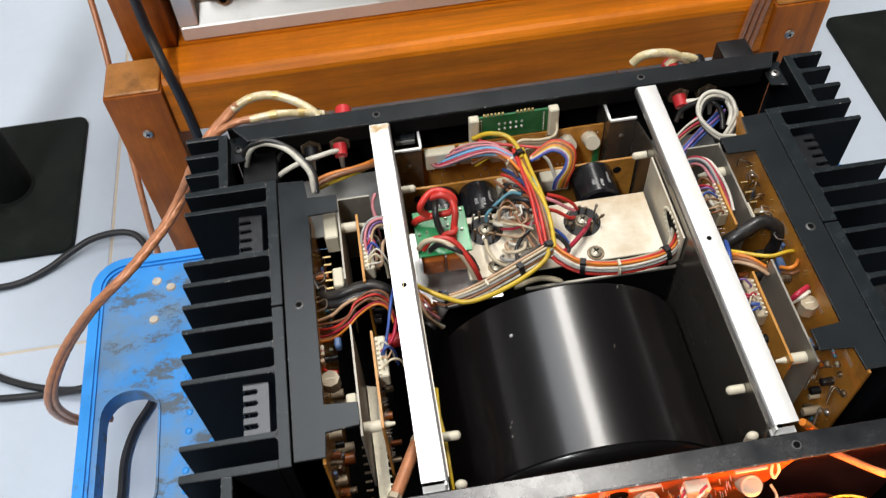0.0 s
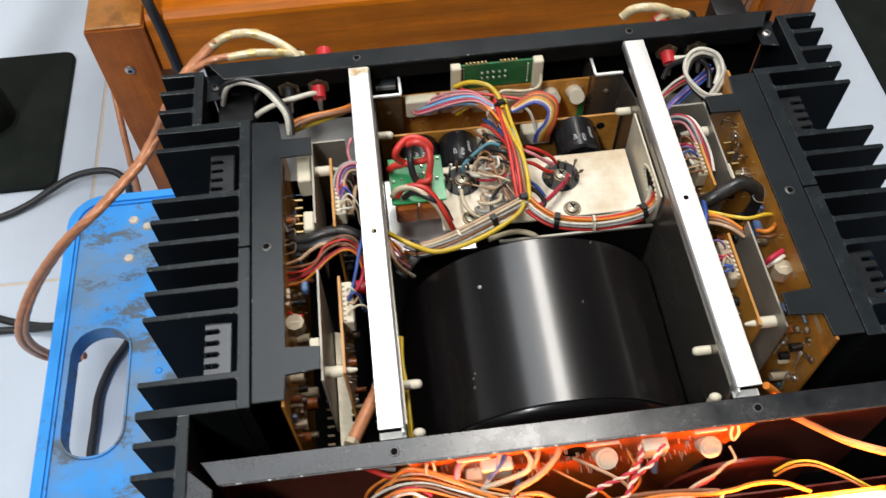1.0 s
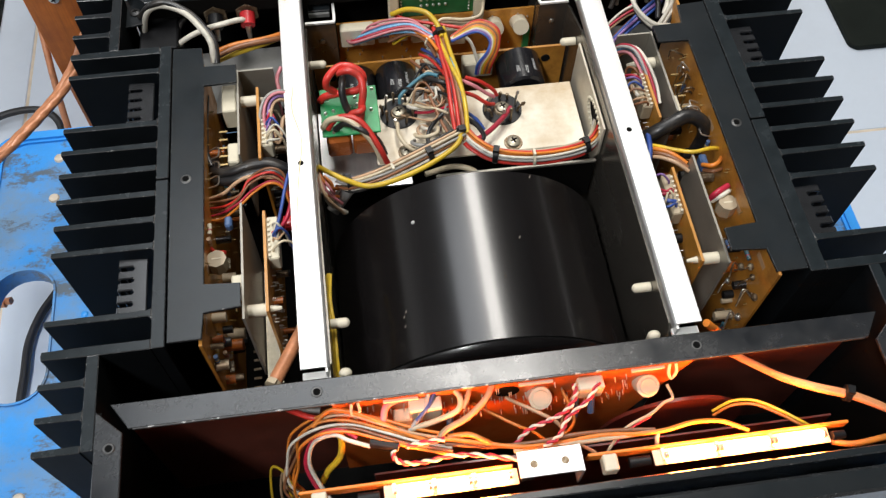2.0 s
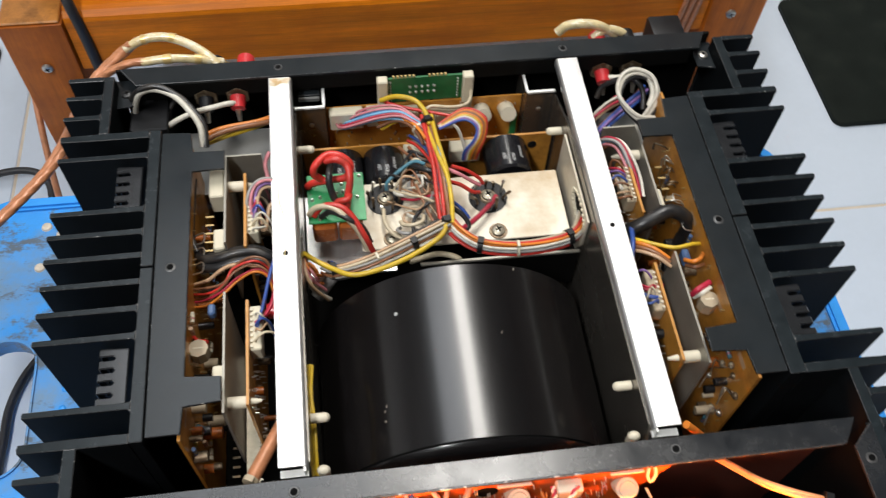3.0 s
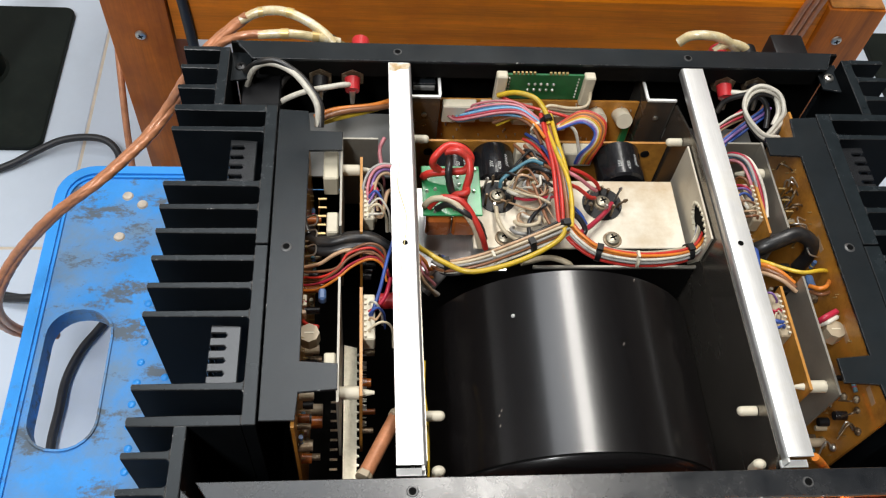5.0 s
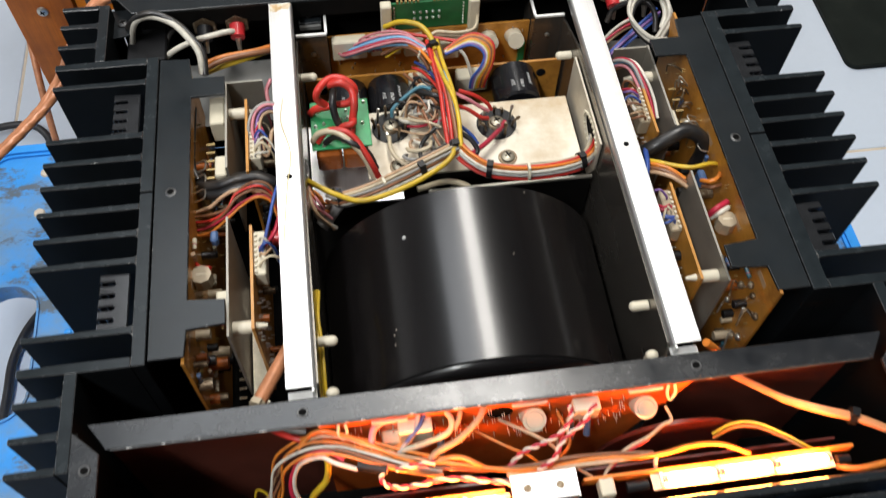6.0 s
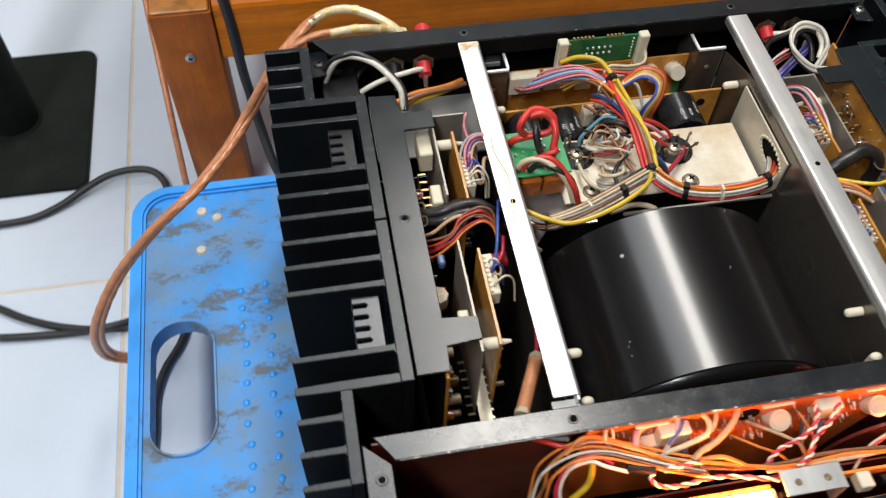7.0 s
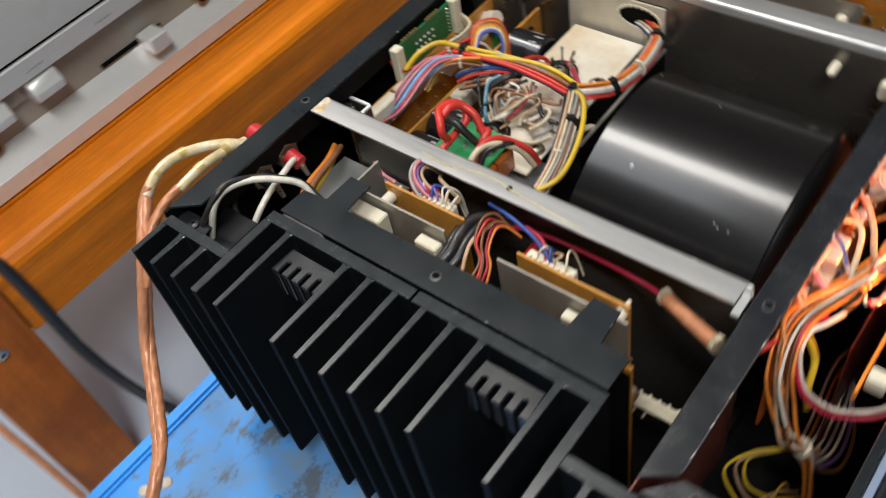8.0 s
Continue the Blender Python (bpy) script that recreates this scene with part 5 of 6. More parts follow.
for k in range(6):
    a = Vector((g.uniform(-0.026, -0.012), g.uniform(0.076, 0.092), g.uniform(0.284, 0.291)))
    b = Vector((g.uniform(-0.006, 0.002), g.uniform(0.050, 0.078), g.uniform(0.292, 0.299)))
    m = a.lerp(b, 0.5) + Vector((g.uniform(-0.006, 0.002), g.uniform(-0.006, 0.006), g.uniform(0.000, 0.005)))
    wire([a, m, b], g.choice(("black", "black", "grey", "black", "brown", "teal")), amp, g.uniform(0.0009, 0.0014))
wire([(-0.0320, 0.0620, 0.2840), (-0.0310, 0.0640, 0.2890), (-0.0230, 0.0690, 0.2930), (-0.0140, 0.0730, 0.2960), (-0.0070, 0.0690, 0.2980)], "teal", amp, 0.0012)
wire([(-0.0250, 0.0610, 0.2830), (-0.0200, 0.0640, 0.2900), (-0.0120, 0.0630, 0.2940), (-0.0050, 0.0580, 0.2960)], "grey", amp, 0.0013)
wire([(-0.0350, 0.0490, 0.2810), (-0.0350, 0.0380, 0.2830), (-0.0310, 0.0300, 0.2820), (-0.0240, 0.0230, 0.2840)], "beige", amp, 0.0013)
wire([(-0.0230, 0.0560, 0.2810), (-0.0160, 0.0510, 0.2860), (-0.0080, 0.0490, 0.2910), (-0.0030, 0.0460, 0.2960)], "crimson", amp, 0.0009)
wire([(-0.0150, 0.0560, 0.2830), (-0.0180, 0.0610, 0.2880), (-0.0120, 0.0640, 0.2920), (-0.0060, 0.0560, 0.2920), (-0.0100, 0.0510, 0.2880), (-0.0150, 0.0540, 0.2860)], "grey", amp, 0.0011)
wire([(-0.0090, 0.0680, 0.2930), (-0.0150, 0.0650, 0.2910), (-0.0150, 0.0560, 0.2890), (-0.0070, 0.0500, 0.2910), (-0.0010, 0.0500, 0.2960)], "brown", amp, 0.0012)
wire([(-0.0160, 0.0740, 0.2920), (-0.0080, 0.0650, 0.2980), (-0.0020, 0.0620, 0.2980), (-0.0000, 0.0590, 0.2990)], "black", amp, 0.0016)
wire([(-0.0190, 0.0220, 0.2900), (-0.0180, 0.0320, 0.2900), (-0.0130, 0.0380, 0.2930), (-0.0080, 0.0410, 0.2960)], "black", amp, 0.0013)
wire([(-0.0110, 0.0330, 0.2860), (-0.0090, 0.0420, 0.2870), (-0.0060, 0.0460, 0.2910), (-0.0040, 0.0480, 0.2960)], "grey", amp, 0.0012)
wire([(-0.0210, 0.0480, 0.2790), (-0.0160, 0.0480, 0.2830), (-0.0110, 0.0440, 0.2840), (-0.0070, 0.0340, 0.2860)], "beige", amp, 0.0013)
wire([(0.0060, 0.0630, 0.2990), (0.0140, 0.0600, 0.2960), (0.0220, 0.0590, 0.2890), (0.0270, 0.0590, 0.2850)], "pink", amp, 0.0012)
wire([(0.0060, 0.0530, 0.2990), (0.0130, 0.0530, 0.2950), (0.0210, 0.0520, 0.2880), (0.0260, 0.0550, 0.2830)], "red", amp, 0.0013)
wire([(0.0090, 0.0650, 0.2990), (0.0180, 0.0630, 0.2960), (0.0260, 0.0610, 0.2900), (0.0290, 0.0600, 0.2850)], "red", amp, 0.0012)
wire([(0.0360, 0.0510, 0.2830), (0.0310, 0.0440, 0.2840), (0.0210, 0.0340, 0.2850), (0.0120, 0.0260, 0.2880), (0.0060, 0.0220, 0.2910)], "crimson", amp, 0.0016)
wire([(0.0060, 0.0360, 0.2950), (0.0120, 0.0320, 0.2920), (0.0150, 0.0270, 0.2880), (0.0110, 0.0240, 0.2860)], "black", amp, 0.0016)
wire([(0.0050, 0.0410, 0.2970), (0.0120, 0.0360, 0.2930), (0.0160, 0.0310, 0.2890)], "blue", amp, 0.0011)
wire([(-0.0220, 0.0150, 0.2720), (-0.0040, 0.0200, 0.2700), (0.0080, 0.0170, 0.2680), (0.0100, 0.0150, 0.2620)], "beige", amp, 0.0018)
wire([(-0.0850, 0.0150, 0.2860), (-0.0820, 0.0080, 0.2840), (-0.0770, 0.0060, 0.2800), (-0.0730, 0.0080, 0.2780)], "orange", amp, 0.0011)
wire([(-0.0870, 0.0150, 0.2840), (-0.0840, 0.0070, 0.2820), (-0.0790, 0.0050, 0.2760), (-0.0730, 0.0070, 0.2760)], "white", amp, 0.0013)
g = random.Random(48)
for k in range(8):
    a = Vector((-0.0840 + g.uniform(-0.002, 0.003), 0.0140 + g.uniform(-0.004, 0.004), 0.2830 + g.uniform(-0.004, 0.004)))
    b = Vector((-0.0750 + g.uniform(-0.004, 0.005), -0.0010 + g.uniform(-0.005, 0.006), 0.2720 + g.uniform(-0.006, 0.006)))
    m = a.lerp(b, 0.5) + Vector((g.uniform(-0.005, 0.003), g.uniform(-0.006, 0.002), g.uniform(0.000, 0.006)))
    wire([a, m, b], g.choice(("beige", "white", "tan", "beige", "orange", "pink")), amp, g.uniform(0.0008, 0.0013))
part("sleeved_splice", rodded(*[(-0.0800, -0.0020, 0.2680), (-0.0680, 0.0090, 0.2760)], 0.0040, None, 16), mat("grey_sleeve", (0.22, 0.21, 0.20), 0.5), amp)

# ---- wiring on the left side ----
bundle([(-0.1110, 0.0320, 0.3000), (-0.1120, 0.0420, 0.3080), (-0.1090, 0.0490, 0.3130), (-0.1030, 0.0520, 0.3150), (-0.0960, 0.0520, 0.3120), (-0.0900, 0.0490, 0.3060)], ["pink", "violet", "white", "sky", "crimson", "grey", "pink", "tan"], amp, 0.00095, 1.1, 0.3, 0.5, seed=8)
wire([(-0.1100, 0.0320, 0.3000), (-0.1050, 0.0240, 0.3060), (-0.1030, 0.0300, 0.3080), (-0.1010, 0.0380, 0.3100), (-0.0960, 0.0430, 0.3060)], "tan", amp, 0.0012)
for k, (dy, dz) in enumerate(((0, 0), (-0.0045, -0.002), (0.004, -0.004))):
    wire([(x, y + dy, z + dz) for x, y, z in [(-0.1460, 0.0290, 0.2870), (-0.1430, 0.0150, 0.2960), (-0.1330, 0.0100, 0.3010), (-0.1220, 0.0110, 0.3040), (-0.1110, 0.0110, 0.3040), (-0.1020, 0.0080, 0.3000), (-0.0930, 0.0080, 0.2900)]], "black", amp, 0.0028)
wire([(-0.1480, 0.0720, 0.2960), (-0.1480, 0.0530, 0.2980), (-0.1480, 0.0300, 0.2970), (-0.1450, 0.0190, 0.2960)], "black", amp, 0.0018)
g = random.Random(17)
for k, c in enumerate(("brown", "red", "brown", "crimson", "orange")):
    o = [(g.uniform(-0.001, 0.001), -0.0017 * k + 0.0035 + g.uniform(-0.0007, 0.0007), -0.0010 * k + g.uniform(-0.002, 0.002)) for _ in range(7)]
    wire([(x + i, y + j, z + l) for (x, y, z), (i, j, l) in zip([(-0.1500, -0.0070, 0.2900), (-0.1390, -0.0100, 0.2960), (-0.1290, -0.0090, 0.3030), (-0.1220, -0.0030, 0.3070), (-0.1120, 0.0000, 0.3090), (-0.1050, -0.0020, 0.3060), (-0.1010, -0.0080, 0.2990)], o)], c, amp, 0.00075)
wire([(-0.1480, -0.0000, 0.2910), (-0.1380, -0.0010, 0.2970), (-0.1300, 0.0010, 0.3030), (-0.1220, 0.0020, 0.3060), (-0.1090, -0.0000, 0.3060)], "tan", amp, 0.0011)
wire([(-0.0980, 0.0100, 0.3050), (-0.1020, -0.0060, 0.3080), (-0.1060, -0.0230, 0.3060), (-0.1110, -0.0370, 0.3000)], "blue", amp, 0.0010)
wire([(-0.1000, -0.0140, 0.3030), (-0.1030, -0.0250, 0.3030), (-0.1080, -0.0310, 0.3010), (-0.1120, -0.0330, 0.3000)], "crimson", amp, 0.0012)
part("bead", boxed(-0.1385, -0.1345, -0.0225, -0.0155, 0.290, 0.296, bevel=0.001), BLUE_CAP, amp)
part("ceramic_bead", rodded((-0.1065, -0.018, 0.285), (-0.0975, -0.018, 0.286), 0.0045, None, 16), RED_PLASTIC, amp)
wire([(-0.1480, -0.0300, 0.2880), (-0.1440, -0.0370, 0.2940), (-0.1380, -0.0400, 0.2970)], "red", amp, 0.0012)
bundle([(-0.1430, 0.1030, 0.2920), (-0.1290, 0.1090, 0.2930), (-0.1110, 0.1150, 0.2920), (-0.0970, 0.1230, 0.2880)], ["yellow", "orange", "brown"], amp, 0.0018, 1.0, 0.1, seed=9)
wire([(-0.1420, 0.0920, 0.3030), (-0.1420, 0.1000, 0.3120), (-0.1480, 0.1100, 0.3160), (-0.1570, 0.1210, 0.3180), (-0.1690, 0.1270, 0.3190), (-0.1790, 0.1280, 0.3150), (-0.1860, 0.1310, 0.2980), (-0.1910, 0.1390, 0.2700)], "white", amp, 0.0019)
wire([(-0.1400, 0.0910, 0.3030), (-0.1400, 0.1020, 0.3100), (-0.1450, 0.1100, 0.3140), (-0.1530, 0.1200, 0.3170), (-0.1660, 0.1270, 0.3210), (-0.1770, 0.1280, 0.3190), (-0.1870, 0.1340, 0.3050)], "black", amp, 0.0020)
wire([(-0.1720, 0.1220, 0.2850), (-0.1620, 0.1220, 0.2940), (-0.1490, 0.1230, 0.3000), (-0.1350, 0.1240, 0.3030), (-0.1250, 0.1270, 0.3020), (-0.1200, 0.1340, 0.2930)], "white", amp, 0.0018)
wire([(-0.1660, 0.1270, 0.2830), (-0.1670, 0.1330, 0.2900), (-0.1620, 0.1410, 0.2940), (-0.1510, 0.1460, 0.2960), (-0.1440, 0.1400, 0.2920), (-0.1420, 0.1340, 0.2880)], "black", amp, 0.0018)
wire([(-0.1020, 0.0860, 0.3000), (-0.1050, 0.0790, 0.2980), (-0.1040, 0.0710, 0.2940)], "pink", amp, 0.0013)
wire([(-0.0985, -0.0900, 0.2962), (-0.1040, -0.1012, 0.2990), (-0.1090, -0.1115, 0.3014), (-0.1140, -0.1220, 0.3040)], COPPER_CABLE, amp, 0.0036, "sleeved_lead", 14)
for q in ((-0.0982, -0.0894, 0.2961), (-0.1142, -0.1224, 0.3041)):
    cable_tie(q, (-0.43, -0.88, 0.21), 0.0040, amp, AGED, 0.0026)
wire([(-0.0982, -0.0890, 0.2960), (-0.0940, -0.075, 0.293), (-0.0905, -0.050, 0.290), (-0.0895, -0.020, 0.288), (-0.089, 0.010, 0.280)], "crimson", amp, 0.0012)
wire([(-0.0830, -0.0570, 0.2900), (-0.0840, -0.0740, 0.2930), (-0.0830, -0.0900, 0.2920), (-0.0830, -0.1070, 0.2900), (-0.0830, -0.1190, 0.2840)], "yellow", amp, 0.0010)
wire([(-0.0840, -0.0560, 0.2890), (-0.0850, -0.0770, 0.2920), (-0.0840, -0.0950, 0.2900), (-0.0840, -0.1160, 0.2840)], "yellow", amp, 0.0010)

# ---- wiring on the right side ----
for k in range(3):
    wire([(x + 0.0012 * k, y - 0.0010 * k, z - 0.0026 * k) for x, y, z in [(0.1440, 0.0890, 0.3020), (0.1320, 0.0880, 0.3060), (0.1230, 0.0960, 0.3110), (0.1210, 0.1050, 0.3140), (0.1260, 0.1140, 0.3170), (0.1350, 0.1170, 0.3180), (0.1450, 0.1120, 0.3160), (0.1470, 0.1020, 0.3110), (0.1430, 0.0970, 0.3040), (0.1380, 0.0930, 0.2980)]], "white" if k < 2 else "black", amp, 0.0014)
wire([(0.1170, 0.1290, 0.2950), (0.1230, 0.1290, 0.2990), (0.1310, 0.1260, 0.3020), (0.1360, 0.1210, 0.3120), (0.1430, 0.1150, 0.3130), (0.1460, 0.1060, 0.3080), (0.1430, 0.0990, 0.3020)], "white", amp, 0.0018)
wire([(0.1140, 0.1180, 0.2920), (0.1180, 0.1210, 0.3000), (0.1290, 0.1190, 0.3080), (0.1370, 0.1150, 0.3090), (0.1410, 0.1090, 0.3040), (0.1400, 0.1000, 0.2980)], "black", amp, 0.0018)
bundle([(0.1050, 0.0860, 0.2850), (0.1130, 0.0930, 0.2900), (0.1270, 0.1030, 0.2950), (0.1400, 0.1120, 0.2980), (0.1460, 0.1190, 0.2960)], ["blue", "blue", "violet", "blue", "white", "blue", "brown"], amp, 0.0010, 1.05, 0.3, 0.3, seed=12)
bundle([(0.1020, 0.0960, 0.2850), (0.1090, 0.1020, 0.2910), (0.1190, 0.1080, 0.2950), (0.1290, 0.1130, 0.2960)], ["brown", "white", "crimson", "tan", "brown", "white", "crimson"], amp, 0.00085, 1.1, 0.3, 0.4, seed=13)
bundle([(0.1020, 0.0690, 0.3000), (0.1060, 0.0670, 0.3090), (0.1120, 0.0610, 0.3120), (0.1160, 0.0500, 0.3090), (0.1190, 0.0400, 0.3030), (0.1200, 0.0310, 0.2970)], ["sky", "white", "crimson", "grey", "pink", "brown", "tan"], amp, 0.00100, 1.1, 0.3, 0.4, seed=14)
wire([(0.1060, 0.0400, 0.3060), (0.1080, 0.0320, 0.3060), (0.1130, 0.0290, 0.3040), (0.1170, 0.0240, 0.3000)], "white", amp, 0.0012)
wire([(0.1050, 0.0420, 0.3060), (0.1070, 0.0340, 0.3060), (0.1120, 0.0260, 0.3030)], "tan", amp, 0.0012)
wire([(0.1060, 0.0130, 0.2850), (0.1110, 0.0080, 0.2980), (0.1220, 0.0100, 0.3040), (0.1330, 0.0130, 0.3060), (0.1420, 0.0110, 0.3020), (0.1460, 0.0090, 0.2920), (0.1450, 0.0090, 0.2760)], "black", amp, 0.0044, seg=12)
wire([(0.1080, 0.0010, 0.2980), (0.1130, -0.0030, 0.3010), (0.1210, -0.0080, 0.3030), (0.1300, -0.0120, 0.3050), (0.1410, -0.0100, 0.3040), (0.1530, -0.0060, 0.2960)], "yellow", amp, 0.0012)
for k, c in enumerate(("orange", "brown", "tan")):
    wire([(x, y - 0.0026 * k, z - 0.0004 * k) for x, y, z in [(0.1080, -0.0010, 0.2970), (0.1120, -0.0050, 0.3010), (0.1190, -0.0100, 0.3020), (0.1260, -0.0160, 0.3000)]], c, amp, 0.0012)
wire([(0.1090, 0.0070, 0.3000), (0.1060, -0.0060, 0.3030), (0.1020, -0.0200, 0.3000), (0.1030, -0.0260, 0.2920)], "blue", amp, 0.0016)
wire([(0.1360, -0.0160, 0.2970), (0.1390, -0.0200, 0.3010), (0.1440, -0.0180, 0.3010), (0.1510, -0.0090, 0.2970)], "orange", amp, 0.0013)
wire([(0.1370, -0.0180, 0.2940), (0.1410, -0.0220, 0.2980), (0.1500, -0.0180, 0.2950)], "brown", amp, 0.0012)
part("bead", boxed(0.1360, 0.1405, -0.0170, -0.0080, 0.290, 0.297, bevel=0.001), BLUE_CAP, amp)
wire([(0.1350, -0.0380, 0.2940), (0.1370, -0.0380, 0.3000), (0.1450, -0.0340, 0.3000)], "crimson", amp, 0.0018)
wire([(0.1360, -0.0390, 0.2930), (0.1390, -0.0400, 0.2990), (0.1450, -0.0370, 0.2990)], "white", amp, 0.0014)
wire([(0.1050, -0.0350, 0.3000), (0.1100, -0.0350, 0.3010), (0.1180, -0.0320, 0.2980)], "crimson", amp, 0.0013)
wire([(0.1050, -0.0380, 0.3000), (0.1100, -0.0410, 0.3010), (0.1180, -0.0390, 0.2970)], "blue", amp, 0.0013)
wire([(0.1060, -0.1180, 0.3050), (0.1120, -0.1190, 0.2980), (0.1180, -0.1200, 0.2900)], "orange", amp, 0.0022)

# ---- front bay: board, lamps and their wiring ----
fb = part("tone_board", upright(bmesh.new(), [(-0.0860, 0.3125), (0.0920, 0.3125), (0.0580, 0.2080), (-0.0860, 0.2080)], "y", -0.1395, -0.1379), PCB_LAMP_RED, amp, "amber front circuit board with the red of the lamps put into its colour")
for x, z in ((0.0150, 0.3005), (0.0700, 0.2985)):
    kb = part("round_capacitor", rodded((x, -0.1398, z - 0.0075), (x, -0.1450, z - 0.0010), 0.0060, 0.0058, 22), NYLON, fb, "round cream electrolytic")
    part("rim", rodded((x, -0.1450, z - 0.0010), (x, -0.14545, z - 0.00045), 0.0044, 0.0040, 22), NYLON, kb)
for x0, x1, z0, z1 in ((-0.0500, -0.0340, 0.2930, 0.3070), (-0.0580, -0.0470, 0.2840, 0.2960), (0.0330, 0.0460, 0.2960, 0.3080)):
    part("connector", boxed(x0, x1, -0.1465, -0.1396, z0, z1, bevel=0.0007), IVORY, fb)
for x, z in ((0.0360, 0.2850), (0.0440, 0.2880), (-0.0290, 0.2830)):
    part("film_capacitor", rodded((x, -0.1396, z), (x - 0.001, -0.1480, z - 0.010), 0.0018, None, 12), BLUE_CAP, fb)
part("dark_opening", rodded((-0.0010, -0.1396, 0.3010), (-0.0010, -0.1400, 0.3010), 0.0062, None, 24), DARK_GAP, fb)
board_pins("solder_pin_field", random.Random(55), 130, lambda g: ((lambda x, z: ((x, -0.1395, z), (x, -0.1420, z - 0.001)))(g.uniform(-0.080, 0.062), g.uniform(0.270, 0.306))), SOLDER, fb, (0.00035, 0.002))
for x in (-0.0755, 0.0810):
    part("nylon_clip", tube_mesh(bmesh.new(), smooth_path([(x - 0.0015, -0.1398, 0.3105), (x - 0.0020, -0.1425, 0.3065), (x, -0.1440, 0.3020), (x + 0.0020, -0.1425, 0.3065), (x + 0.0015, -0.1398, 0.3105)], 5), 0.0008, 6), NYLON, fb)
for x in (-0.062, 0.004, 0.060):
    part("board_clip", boxed(x, x + 0.017, -0.1412, -0.1396, 0.3085, 0.3100, bevel=0.0003), NYLON, fb)
# lamp strips with three festoon lamps each, and the pale bracket between them
for x0, x1, lit0, lit1 in ((-0.1050, -0.0050, -0.062, -0.006), (0.0310, 0.1600, 0.066, 0.146)):
    ls = part("lamp_board", boxed(x0, x1, -0.1780, -0.1764, 0.2965, 0.3038, bevel=0.0004), LAMP_STRIP, amp, "amber strip that carries the dial lamps")
    # Strip added to catch lamp light, in place of the lamps' glare
    part("added_glow_strip", boxed(lit0 - 0.004, lit1 + 0.003, -0.1858, -0.1782, 0.3012, 0.3020, bevel=0.0003), NYLON, ls, "pale strip added under the lamps to spread their glow")
    n = 3
    for i in range(n):
        pitch = (lit1 - lit0) / n
        xa, xb = lit0 + i * pitch + 0.0022, lit0 + (i + 1) * pitch - 0.0022
        bulb = rodded((xa + 0.002, -0.1826, 0.3064), (xb - 0.002, -0.1826, 0.3064), 0.0024, None, 16)
        rod(bulb, (xa, -0.1826, 0.3064), (xa + 0.002, -0.1826, 0.3064), 0.0012, 0.0024, 16)
        rod(bulb, (xb - 0.002, -0.1826, 0.3064), (xb, -0.1826, 0.3064), 0.0024, 0.0012, 16)
        part("dial_lamp", bulb, LAMP_GLASS, ls, "glowing amber tubular dial lamp")
        for q in (xa - 0.0018, xb + 0.0001):
            part("lamp_cap", rodded((q, -0.1826, 0.3064), (q + 0.0017, -0.1826, 0.3064), 0.0015, None, 14), SOLDER, ls)
        part("lamp_clip", boxed(xa - 0.0022, xa - 0.0004, -0.1850, -0.1782, 0.3022, 0.3034), SOLDER, ls)
    part("socket", boxed(x0 + 0.006, x0 + 0.013, -0.1865, -0.1785, 0.2990, 0.3065, bevel=0.0006), IVORY, ls)
    part("end_sleeve", rodded((lit0 - 0.016, -0.1830, 0.3020), (lit0 - 0.006, -0.1830, 0.3025), 0.0026, 0.0024, 16), DARK_PLASTIC, ls)
    part("end_sleeve", rodded((lit1 + 0.004, -0.1830, 0.3025), (lit1 + 0.010, -0.1830, 0.3025), 0.0022, 0.0020, 16), DARK_PLASTIC, ls)
br = bmesh.new()
box(br, -0.0040, 0.0250, -0.1870, -0.1745, 0.3142, 0.3152, bevel=0.0003)
box(br, 0.0250, 0.0260, -0.1870, -0.1745, 0.2950, 0.3150)
brk = part("lamp_bracket", br, ZINC, amp, "pale steel bracket between the lamps")
for x in (0.0032, 0.0178):
    part("bracket_hole", rodded((x, -0.1812, 0.3152), (x, -0.1812, 0.3154), 0.0018, None, 14), TARNISHED, brk)
# Sheets added at the back of the bay to carry the lamp glare
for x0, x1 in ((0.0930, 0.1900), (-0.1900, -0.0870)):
    part("glare_sheet", boxed(x0, x1, -0.1250, -0.1240, 0.1626, 0.3000), GLARE_SHEET, amp)
part("dial_backing", boxed(-0.0700, 0.1650, -0.1665, -0.1655, 0.1626, 0.2800), RED_HAZE_PANEL, amp, "dark red panel behind the dial lamps, also standing in for their haze")
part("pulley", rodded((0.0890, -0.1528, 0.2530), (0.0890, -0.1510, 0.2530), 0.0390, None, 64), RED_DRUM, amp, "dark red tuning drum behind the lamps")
F = [(-0.118, -0.178, 0.205), (-0.110, -0.172, 0.230), (-0.109, -0.166, 0.249)] + [(-0.1140, -0.1590, 0.2620), (-0.1100, -0.1520, 0.2780), (-0.1050, -0.1470, 0.2920), (-0.0930, -0.1440, 0.3010), (-0.0790, -0.1450, 0.3030), (-0.0640, -0.1510, 0.3030), (-0.0490, -0.1570, 0.3020), (-0.0310, -0.1620, 0.3000)]
for k, c in enumerate(("orange", "tan", "orange", "white", "brown", "orange")):
    wire([(x + (0.0014 if i > 5 else 0.0030) * math.sin(k * 2.1 + i), y - (0.0020 * k - 0.004) * min(1.0, 0.35 + 0.12 * i), z + (0.0012 if i > 5 else 0.0022) * math.cos(k * 1.7 + i * 0.6)) for i, (x, y, z) in enumerate(F)], c, amp, 0.0008)
